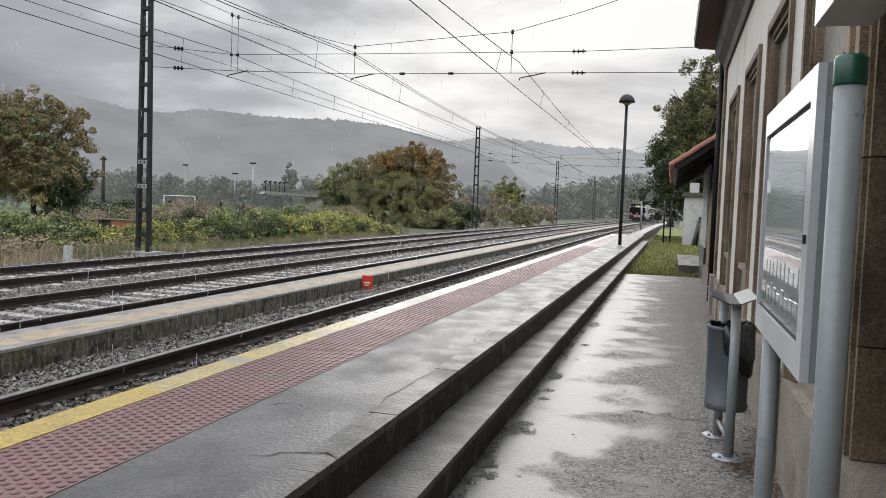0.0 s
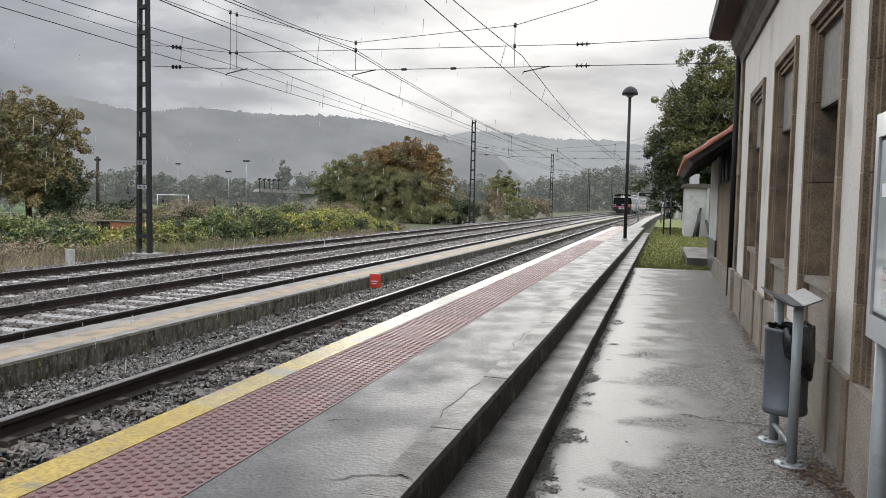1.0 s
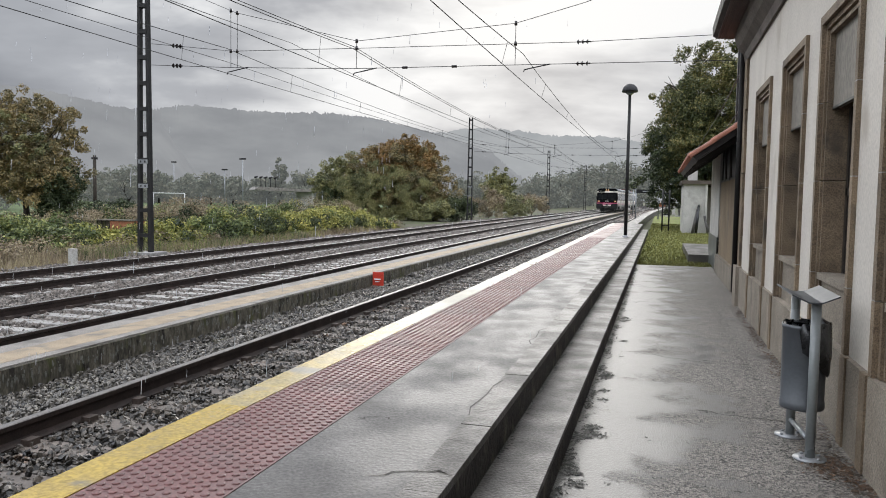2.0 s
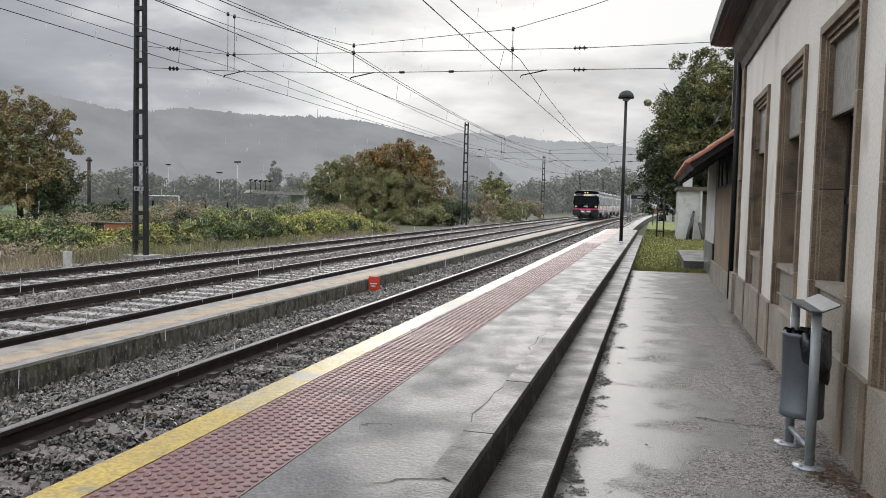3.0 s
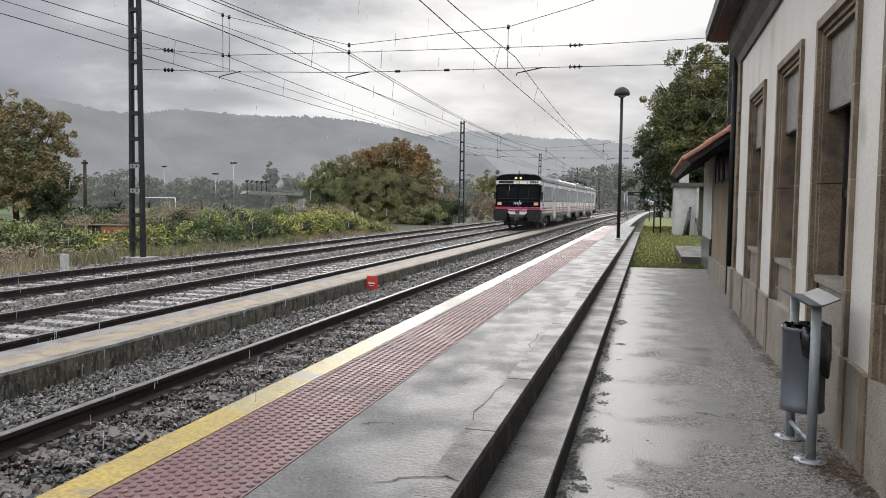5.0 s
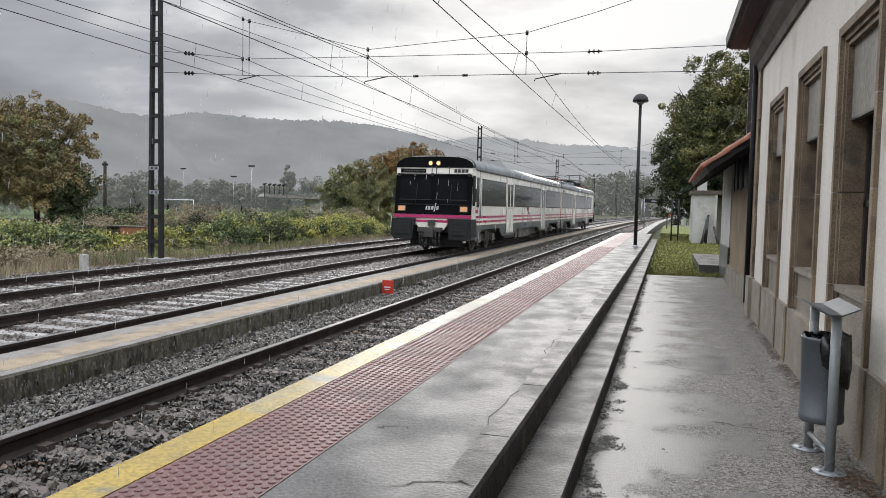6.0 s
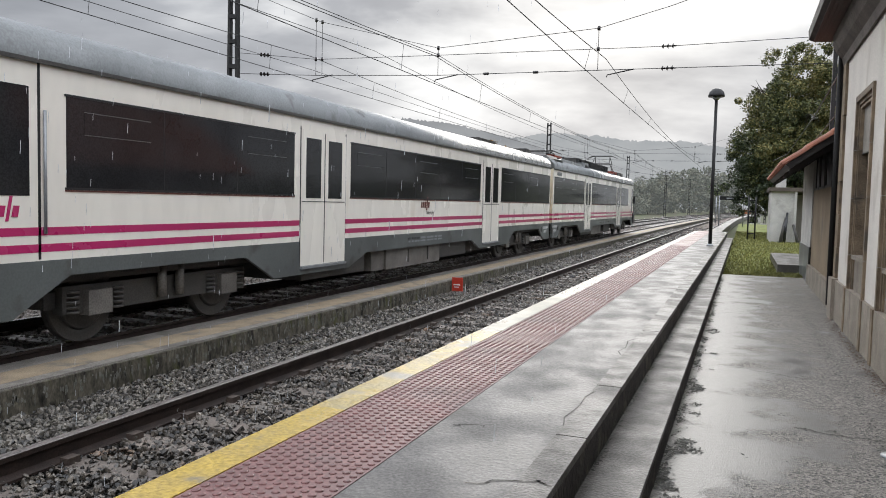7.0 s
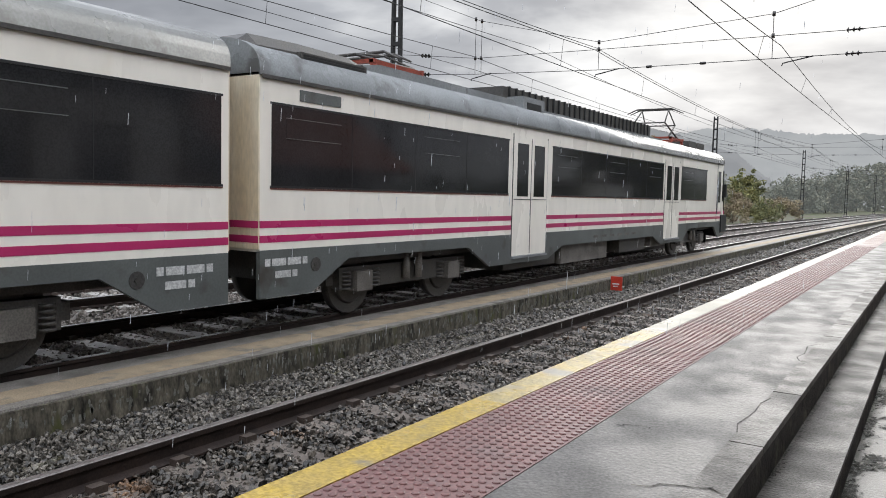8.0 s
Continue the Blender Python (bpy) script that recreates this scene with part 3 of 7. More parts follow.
def track(name, xc, z, sleeper_mat, label, pitch=0.58, offset=0.0, head_mat="rail_top"):
    t = thing(name, label, "railway track", "tracks", "structure")
    ys = [-38, 0, 40, 52, 64, 76, 88, 100, 115, 130, 150, 175, 200, 230, 260, 300]
    for side in (-0.87, 0.87):
        bm, prev = bmesh.new(), None
        head, hp = bmesh.new(), None
        for y in ys:
            ring = [bm.verts.new((xc + side + bend(y) + u, y, z + v)) for u, v in rail_profile()]
            hr = [head.verts.new((xc + side + bend(y) + u, y, z + v)) for u, v in ((-0.034, -0.006), (0.034, -0.006), (0.026, 0.002), (-0.026, 0.002))]
            for b, old, r in ((bm, prev, ring), (head, hp, hr)):
                if old:
                    for j in range(len(r)):
                        b.faces.new((old[j], old[(j + 1) % len(r)], r[(j + 1) % len(r)], r[j]))
                else:
                    b.faces.new(r)
            prev, hp = ring, hr
        bm.faces.new(prev[::-1])
        head.faces.new(hp[::-1])
        rail = part("rail", bm, M["rail_side"], t, "rust-dark steel rail")
        part("rail_head", head, M[head_mat], rail, "running surface")
    sl = finish(bevelled(boxes((-1.25, 1.25, -0.12, 0.12, -0.12, 0.0)), 0.02), "sleeper", sleeper_mat)
    for i in range(150):
        y = -4 + offset + i * pitch
        ob = new("sleeper", sl)
        ob.parent, ob.location = t, (xc + bend(y), y, z - 0.155)
    far = bmesh.new()
    for i in range(150, 420):
        y = -4 + offset + i * pitch
        box(far, xc + bend(y) - 1.25, xc + bend(y) + 1.25, y - 0.12, y + 0.12, z - 0.27, z - 0.155)
    part("far_sleepers", far, sleeper_mat, t, kind="stuff")
    cl = bmesh.new()
    for i in range(110):
        y = -4 + offset + i * pitch
        for side in (-0.87, 0.87):
            for d in (-0.105, 0.105):
                x = xc + side + d + bend(y)
                box(cl, x - 0.035, x + 0.035, y - 0.05, y + 0.05, z - 0.155, z - 0.11)
    part("fastenings", cl, M["clip"], t, kind="stuff")
    return t


track("track_near", 3.70, 0.05, M["sleeper_brown"], "siding track with brown-stained sleepers in dark ballast", offset=0.2, head_mat="rail_rust")
track("track_middle", -0.87, 0.0, M["sleeper"], "main track on pale concrete sleepers")
track("track_far", -4.64, 0.0, M["sleeper"], "second main track on pale concrete sleepers", offset=0.3)

# ---- low old platform between the tracks ----
mid = thing("low_platform", "low old concrete platform with ochre strip and mossy face", "platform", kind="structure")


def mid_strip(name, x0, x1, z0, z1, mat, label):
    ob = strip(name, x0, x1, z0, z1, -30, 150, mat, label, "", "", 6.0)
    ob.parent = mid
    del ob["label"]
    return tagged(ob, label)


mid_strip("inner_slab", 0.13, 0.46, -0.5, -0.070, M["mid_top"], "grey wet concrete strip")
mid_strip("ochre_strip", 0.46, 0.85, -0.5, -0.062, M["mid_ochre"], "ochre-tinted strip")
mid_strip("edge_slab", 0.85, 1.00, -0.5, -0.064, M["mid_top"], "grey edge slab")
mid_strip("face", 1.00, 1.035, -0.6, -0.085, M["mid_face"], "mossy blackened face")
rngm = random.Random(5)
lich = bmesh.new()
for i in range(900):
    y = 1.0 + 39 * rngm.random() ** 1.4
    w, h = rngm.uniform(0.006, 0.022), rngm.uniform(0.015, 0.11)
    zt = rngm.uniform(-0.22, -0.10)
    k = [(y + w * rngm.uniform(.5, 1) * math.cos(a), zt - h / 2 + h / 2 * rngm.uniform(.6, 1) * math.sin(a)) for a in (0, .9, 1.8, 2.7, 3.6, 4.5, 5.4)]
    prism(lich, k, "x", 1.034, 1.0385)
part("lichen", lich, M["lichen"], mid, "pale lichen streaks", kind="stuff")

# ---- raised platform ----
plat = thing("platform", "raised wet concrete platform with yellow line and red tactile strip", "platform", kind="structure")
part("slab", boxes((X_EDGE + 0.02, X_D - 0.14, -12, Y_END, -0.3, ZP)), M["platform"], plat)
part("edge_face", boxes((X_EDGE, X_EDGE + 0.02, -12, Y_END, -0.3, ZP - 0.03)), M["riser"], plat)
part("yellow_line", bevelled(boxes((X_EDGE - 0.02, X_TAC0 - 0.002, -12, 3.3, ZP - 0.08, ZP + 0.006)), 0.004), M["yellow"], plat, "worn yellow painted edge")
part("faded_line", bevelled(boxes((X_EDGE - 0.02, X_TAC0 - 0.002, 3.3, 5.9, ZP - 0.08, ZP + 0.006)), 0.004), M["yellow_faded"], plat, "faded yellow painted edge")
part("pale_edge", bevelled(boxes((X_EDGE - 0.02, X_TAC0 - 0.002, 5.9, Y_END, ZP - 0.08, ZP + 0.006)), 0.004), M["pale_edge"], plat, "pale worn edge")
tile = finish(bevelled(boxes((X_TAC0, X_TAC1, -0.199, 0.199, -0.05, 0.003)), 0.0015), "tile", M["tactile"])
for i in range(118):
    ob = new("tile", tile)
    ob.parent, ob.location = plat, (0, -11 + 0.4 * i + 0.2, ZP)


def bumps():
    prof = [(0.0165, 0.0), (0.0155, 0.0035), (0.011, 0.0055)]
    seg = 8
    v = [(r * math.cos(2 * math.pi * i / seg), r * math.sin(2 * math.pi * i / seg), z) for r, z in prof for i in range(seg)]
    f = [(a * seg + i, a * seg + (i + 1) % seg, (a + 1) * seg + (i + 1) % seg, (a + 1) * seg + i) for a in (0, 1) for i in range(seg)]
    cs = []
    for row in range(11):
        for j in range(int(21 / 0.05)):
            cs.append((X_TAC0 + 0.025 + row * 0.044, 0.4 + j * 0.05 + (0.025 if row % 2 else 0), ZP + 0.003))
    c = np.array(cs)
    k = len(c)
    quads = (np.array(f)[None] + len(v) * np.arange(k)[:, None, None]).reshape(-1, 4)
    tops = np.array([[2 * seg + i for i in range(seg)]])[None] + len(v) * np.arange(k)[:, None, None]
    me = bpy.data.meshes.new("studs")
    me.from_pydata((np.array(v)[None] + c[:, None]).reshape(-1, 3).tolist(), [], quads.tolist() + tops.reshape(-1, seg).tolist())
    me.materials.append(M["tactile"])
    ob = new("studs", me)
    ob.parent = plat
    # far away the studs merge into ribs
    bm = bmesh.new()
    for row in range(11):
        x = X_TAC0 + 0.025 + row * 0.044
        box(bm, x - 0.012, x + 0.012, 21.4, Y_END, ZP + 0.001, ZP + 0.008)
    part("far_studs", bm, M["tactile"], plat, kind="stuff")
    return tagged(ob, kind="stuff")


bumps()
kerb_len = [1.24, 0.74, 0.83, 1.05, 0.92]
y, i = -9.0, 0
while y < Y_END - 0.2:
    d = min(kerb_len[i % 5], Y_END - y)
    bm = bevelled(boxes((X_D - 0.14, X_D, y + 0.004, y + d - 0.004, ZP - 0.035, ZP + 0.001 * (i % 3))), 0.007, 2)
    part("kerb_stone", bm, M["kerb"], plat)
    y, i = y + d, i + 1
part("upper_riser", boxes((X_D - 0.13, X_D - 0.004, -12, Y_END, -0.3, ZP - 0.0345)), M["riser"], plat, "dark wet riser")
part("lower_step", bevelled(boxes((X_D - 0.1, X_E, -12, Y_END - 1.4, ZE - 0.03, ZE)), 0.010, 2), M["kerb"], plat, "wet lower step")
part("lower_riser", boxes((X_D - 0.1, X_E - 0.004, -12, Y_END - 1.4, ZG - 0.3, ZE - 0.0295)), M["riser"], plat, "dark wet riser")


def crack(parent, pts, z, width=0.008):
    bm = bmesh.new()
    rng = random.Random(int(pts[0][1] * 100))
    path = []
    for (xa, ya), (xb, yb) in zip(pts, pts[1:]):
        for s in range(6):
            path.append((xa + (xb - xa) * s / 6 + rng.uniform(-.03, .03), ya + (yb - ya) * s / 6 + rng.uniform(-.03, .03)))
    for (xa, ya), (xb, yb) in zip(path, path[1:]):
        nx, ny = -(yb - ya), xb - xa
        k = width * rng.uniform(0.3, 0.6) / max(1e-6, math.hypot(nx, ny))
        bm.faces.new([bm.verts.new(p) for p in ((xa - nx * k, ya - ny * k, z), (xb - nx * k, yb - ny * k, z), (xb + nx * k, yb + ny * k, z), (xa + nx * k, ya + ny * k, z))])
    return part("crack", bm, M["riser"], parent)


crack(plat, [(X_D - 0.16, 3.5), (X_D - 0.15, 4.4)], ZP + 0.0015)
crack(plat, [(X_D - 0.155, 5.4), (X_D - 0.15, 6.3)], ZP + 0.0015)
crack(plat, [(X_D - 0.30, 2.62), (X_D - 0.10, 2.75), (X_D - 0.02, 2.72)], ZP + 0.0025)
crack(plat, [(5.72, 3.3), (5.95, 3.36)], ZP + 0.0015)

# low far platform edge past the raised part
strip("far_platform_edge", X_EDGE + 0.05, X_EDGE + 0.75, -0.3, 0.24, Y_END + 0.02, 190, M["kerb"], "pale concrete edge of the old low platform", "kerb")

# ---- pavement and lawn by the building ----
part_pave = solid("pavement", boxes((X_E - 0.1, 14, -14, 17.4, -0.4, ZG)), M["pavement"], "wet exposed-aggregate concrete pavement with puddles", "pavement", "structure")
crack(part_pave, [(7.35, 5.35), (7.7, 5.25), (8.05, 5.2)], ZG + 0.004, 0.013)
crack(part_pave, [(6.95, 7.2), (7.5, 6.95), (8.05, 7.05)], ZG + 0.004, 0.013)
crack(part_pave, [(6.75, 10.9), (7.6, 11.1), (8.1, 10.8)], ZG + 0.004, 0.016)
lawn = solid("lawn", boxes((X_E + 0.0, 16, 17.4, 75, -0.4, ZG - 0.01)), M["lawn"], "mossy green lawn with bare patches", "lawn", "structure")


def blades(name, label, zone, k, h, mat, seed, z):
    rng = np.random.default_rng(seed)
    x0, x1, y0, y1 = zone
    c = np.stack([rng.uniform(x0, x1, k), y0 + (y1 - y0) * rng.uniform(0, 1, k) ** 1.6, np.full(k, z)], -1)
    a = rng.uniform(0, 6.28, k)
    w = 0.012 * (1 + c[:, 1:2] / 25)
    side = np.stack([np.cos(a), np.sin(a), 0 * a], -1) * w
    tip = np.stack([rng.normal(0, .4, k), rng.normal(0, .4, k), np.ones(k)], -1) * h * rng.uniform(.4, 1.3, (k, 1))
    v = np.stack([c - side, c + side, c + tip], 1).reshape(-1, 3)
    me = from_arrays(name, v, np.arange(3 * k).reshape(-1, 3), mat)
    return tagged(new(name, me), label, "grass", kind="stuff")


blades("grass", "short wet grass blades on the lawn", (6.62, 9.5, 17.4, 50), 16000, 0.05, M["blade"], 8, ZG - 0.012)


def litter(name, label, spots, size, mat, seed, flat=0.25):
    """Small flat bits lying about: spots of (x, y, z, spread x, spread y, count)."""
    g = np.random.default_rng(seed)
    out = []
    for x, y, z, sx, sy, k in spots:
        p = np.stack([x + sx * g.normal(size=k), y + sy * g.normal(size=k), np.full(k, z)], -1)
        out.append(p)
    p = np.concatenate(out)
    k = len(p)
    a = g.uniform(0, 6.28, k)
    s = size * g.uniform(0.4, 1.3, (k, 1))
    t = np.stack([np.cos(a), np.sin(a), g.uniform(-flat, flat, k)], -1) * s
    b = np.stack([-np.sin(a), np.cos(a), g.uniform(-flat, flat, k)], -1) * s * 0.5
    p[:, 2] += size * flat
    v = np.stack([p - t, p + b, p + t, p - b], 1).reshape(-1, 3)
    return tagged(new(name, from_arrays(name, v, np.arange(4 * k).reshape(-1, 4), mat)), label, "litter", kind="stuff")


rl = random.Random(31)
litter("moss_debris", "black wet moss and grit along the foot of the step", [(X_E + 0.008 + abs(rl.gauss(0, .018)), 1.5 + 15 * rl.random() ** 1.5, ZG, 0.02, 0.06, rl.randint(8, 45)) for _ in range(170)]
       + [(X_E + 0.05 + abs(rl.gauss(0, .05)), rl.choice((3.1, 3.9, 4.6, 5.6, 6.3, 7.8, 9.2)) + rl.gauss(0, .10), ZG, 0.02, 0.03, rl.randint(20, 60)) for _ in range(30)]
       + [(rl.uniform(6.75, 7.9), rl.uniform(2, 16), ZG, 0.02, 0.02, rl.randint(2, 9)) for _ in range(60)], 0.013, M["grit"], 1)
litter("riser_moss", "black moss along the step tread", [(X_D + abs(rl.gauss(0, .012)), rl.uniform(3.5, 16), ZE, 0.008, 0.05, rl.randint(4, 20)) for _ in range(120)], 0.010, M["grit"], 2)
litter("leaf_litter", "brown leaf litter along the foot of the wall", [(8.085 - abs(rl.gauss(0, .045)), rl.uniform(2.0, 11.2), ZG, 0.03, 0.12, rl.randint(8, 40)) for _ in range(60)]
       + [(7.95, 4.3 + 0.25 * rl.random(), ZG, 0.05, 0.12, 60) for _ in range(4)] + [(7.9, rl.uniform(15.2, 17.2), ZG, 0.12, 0.2, 50) for _ in range(5)], 0.016, M["litter"], 3)
litter("pavement_joint_dirt", "thin line of dirt in the pavement joint", [(7.80 + 0.02 * rl.gauss(0, 1), 4.5 + 6.5 * i / 60, ZG, 0.012, 0.05, 9) for i in range(60)], 0.010, M["grit"], 4)


# ---- train ----
def train_section(half, z0, z1, top, k=8):
    """Outline of a carriage, side sheets then a curved roof."""
    pts = [(half, z0), (half, z1)]
    for i in range(1, 2 * k):
        a = math.pi * i / (2 * k)
        c, s = math.cos(a), math.sin(a)
        pts.append((half * math.copysign(abs(c) ** 0.55, c), z1 + (top - z1) * s ** 0.75))
    return pts + [(-half, z1), (-half, z0)]


HALF, SIDE_TOP, ROOF_TOP = 1.40, 2.90, 3.40


def text_part(name, body, size, m, mat, parent, label=""):
    cu = bpy.data.curves.new(name, "FONT")
    cu.body, cu.size, cu.extrude, cu.align_x = body, size, 0.002, "CENTER"
    tmp = bpy.data.objects.new("lettering_source", cu)
    scene.collection.objects.link(tmp)
    bpy.context.view_layer.update()
    me = bpy.data.meshes.new_from_object(tmp.evaluated_get(bpy.context.evaluated_depsgraph_get()))
    bpy.data.objects.remove(tmp)
    me.materials.clear()
    me.materials.append(mat)
    me.transform(m)
    ob = new(name, me)
    ob.parent = parent
    return tagged(ob, label)


SIDE_R = Matrix(((0, 0, 1, 0), (1, 0, 0, 0), (0, 1, 0, 0), (0, 0, 0, 1)))     # lettering on the +x side, read along +y
FRONT = Matrix(((1, 0, 0, 0), (0, 0, -1, 0), (0, 1, 0, 0), (0, 0, 0, 1)))     # lettering on the front, which faces -y


def side_panel(name, y0, y1, z0, z1, depth, mat, parent, label="", side=1, bev=0.0):
    x = HALF * side
    bm = boxes((min(x - 0.03 * side, x + depth * side), max(x - 0.03 * side, x + depth * side), y0, y1, z0, z1))
    if bev:
        bevelled(bm, bev)
    return part(name, bm, mat, parent, label)


def stripe_run(parent, spans):
    for y0, y1 in spans:
        for side in (1, -1):
            for z0, z1 in ((1.235, 1.315), (1.07, 1.15)):
                side_panel("stripe", y0, y1, z0, z1, 0.004, M["t_magenta"], parent, "magenta stripe", side)


def double_door(parent, y0, y1, side):
    d = side_panel("door", y0, y1, 0.60, 2.72, 0.012, M["t_white"], parent, "white double sliding door", side, 0.006)
    mid_y = (y0 + y1) / 2
    for a, b in ((y0 + 0.14, mid_y - 0.12), (mid_y + 0.12, y1 - 0.14)):
        side_panel("pane", a, b, 1.66, 2.60, 0.016, M["t_glass"], d, "dark door window", side)
    side_panel("seal", mid_y - 0.008, mid_y + 0.008, 0.62, 2.70, 0.017, M["t_rubber"], d, "", side)
    side_panel("rail_line", y0 + 0.02, y1 - 0.02, 1.60, 1.612, 0.017, M["t_rubber"], d, "", side)
    for a in (y0 - 0.02, y1):
        side_panel("jamb", a, a + 0.02, 0.60, 2.76, 0.006, M["t_rubber"], d, "", side)
    x = HALF * side
    part("step", boxes((min(x - .1 * side, x + .05 * side), max(x - .1 * side, x + .05 * side), y0, y1, 0.555, 0.595)), M["galv"], d, "metal door step")
    return d


def window_band(parent, y0, y1, side, vents=True):
    w = side_panel("window", y0, y1, 1.71, 2.62, 0.006, M["t_glass"], parent, "long dark tinted window band", side)
    for z0, z1 in ((1.685, 1.71), (2.62, 2.645)):
        side_panel("seal", y0 - 0.02, y1 + 0.02, z0, z1, 0.010, M["t_rubber"], w, "", side)
    side_panel("sill_line", y0 - 0.02, y1 + 0.02, 1.668, 1.684, 0.008, M["t_brown"], w, "brown line under the glass", side)
    k = max(1, round((y1 - y0) / 1.55))
    for i in range(1, k):
        ym = y0 + (y1 - y0) * i / k
        side_panel("mullion", ym - 0.005, ym + 0.005, 1.715, 2.615, 0.008, M["t_rubber"], w, "", side)
    if vents:
        for i in range(0, k, 2):
            a = y0 + (y1 - y0) * (i + 0.16) / k
            b = y0 + (y1 - y0) * (i + 0.84) / k
            vp = side_panel("vent_pane", a, b, 2.26, 2.48, 0.009, M["t_glass"], w, "hinged top vent", side)
            for z0, z1 in ((2.25, 2.258), (2.482, 2.49)):
                side_panel("vent_bar", a, b, z0, z1, 0.012, M["t_grey"], vp, "thin grey bar", side)
    return w


def bogie(parent, yc):
    b = part("bogie", bevelled(boxes((-1.02, 1.02, yc - 1.75, yc + 1.75, 0.42, 0.60), (-1.12, -0.98, yc - 1.6, yc + 1.6, 0.36, 0.66), (0.98, 1.12, yc - 1.6, yc + 1.6, 0.36, 0.66)), 0.02), M["t_dark"], parent, "black bogie frame")
    for dy in (-1.15, 1.15):
        for s in (-1, 1):
            w = bmesh.new()
            bar(w, (s * 0.80, yc + dy, 0.455), (s * 0.92, yc + dy, 0.455), 0.455, 0.455, 24)
            bar(w, (s * 0.92, yc + dy, 0.455), (s * 0.95, yc + dy, 0.455), 0.33, 0.30, 24)
            part("wheel", w, M["t_dark"], b, "steel wheel")
            a = bevelled(boxes((min(s * 1.0, s * 1.2), max(s * 1.0, s * 1.2), yc + dy - 0.17, yc + dy + 0.17, 0.33, 0.60)), 0.03)
            part("axle_box", a, M["t_box"], b, "grimy axle box")
            for k in (-0.32, 0.32):
                sp = bmesh.new()
                for j in range(5):
                    bar(sp, (s * 1.1, yc + dy + k, 0.36 + j * 0.055), (s * 1.1, yc + dy + k, 0.39 + j * 0.055), 0.085, 0.085, 12)
                part("spring", sp, M["t_dark"], b)
    for s in (-1, 1):
        for k in (-0.16, 0.16):
            d = bmesh.new()
            bar(d, (s * 1.18, yc + k, 0.42), (s * 1.18, yc + k, 0.83), 0.055, 0.055, 12)
            part("damper", d, M["t_box"], b)
    return b


def carriage(y0, length, cab_first, doors, bands, name, label):
    """One carriage from y0 on; doors and bands in metres from y0."""
    y1 = y0 + length
    bm = bmesh.new()
    sec = train_section(HALF, 0.97, SIDE_TOP, ROOF_TOP - 0.02)
    a, b = (y0 + 0.55, y1) if cab_first else (y0, y1 - 0.45)
    prism(bm, sec, "y", a, b)
    for f in bm.faces:
        f.smooth = False
    body = thing(name, label, "train carriage", "train")
    part("shell", bm, M["t_white"], body, "white carriage body")
    # roof skin over the shoulders
    rf = bmesh.new()
    outer = [p for p in train_section(HALF + 0.015, SIDE_TOP + 0.02, SIDE_TOP + 0.03, ROOF_TOP, 9)]
    prism(rf, outer, "y", a - 0.02, b + 0.02)
    for f in rf.faces:
        f.smooth = len(f.verts) == 4
    roof = part("roof", rf, M["t_roof"], body, "wet grey roof")
    for s in (1, -1):
        x = s * (HALF + 0.02)
        part("gutter", boxes((min(x, x + 0.02 * s), max(x, x + 0.02 * s), a, b, SIDE_TOP - 0.01, SIDE_TOP + 0.03)), M["t_dark"], body)
    # grey skirt with the cut-outs over the bogies
    for s in (1, -1):
        e0, e1 = (0.60, 0.0) if cab_first else (0.0, 0.60)
        low = [(e0, 0.985), (e0, 0.44), (0.85, 0.44), (1.55, 0.82), (4.55, 0.82), (5.25, 0.47), (7.55, 0.47), (8.25, 0.70), (14.1, 0.70), (14.75, 0.47),
               (length - 5.2, 0.47), (length - 4.5, 0.82), (length - 1.5, 0.82), (length - 0.85, 0.44), (length - e1, 0.44), (length - e1, 0.985)]
        out = [(y0 + u, v) for u, v in low]
        sk = bmesh.new()
        x = s * HALF
        prism(sk, out, "x", x - 0.05 * s, x + 0.003 * s)
        part("skirt", sk, M["t_grey"], body, "grey lower skirt")
    part("underframe", boxes((-1.2, 1.2, y0 + 0.3, y1 - 0.3, 0.72, 0.97)), M["t_dark"], body, "black underframe")
    mid_y = (y0 + y1) / 2
    for k, (dy, ln, zb) in enumerate(((-3.9, 2.2, 0.34), (-1.2, 2.6, 0.30), (1.9, 1.9, 0.36), (4.0, 1.3, 0.40))):
        part("equipment_box", bevelled(boxes((-1.25, 1.25, mid_y + dy - ln / 2, mid_y + dy + ln / 2, zb, 0.72)), 0.03), M["t_box"] if k % 2 else M["t_dark"], body, "grimy equipment box")
    bogie(body, y0 + 3.3)
    bogie(body, y1 - 3.3)
    spans, last = [], (y0 + (0.62 if cab_first else 0.0))
    for d0, d1 in doors:
        spans.append((last, y0 + d0 - 0.03))
        last = y0 + d1 + 0.03
    spans.append((last, y1 - (0.0 if cab_first else 0.5)))
    stripe_run(body, spans)
    for side in (1, -1):
        for d0, d1 in doors:
            double_door(body, y0 + d0, y0 + d1, side)
        for b0, b1 in bands:
            window_band(body, y0 + b0, y0 + b1, side)
    return body


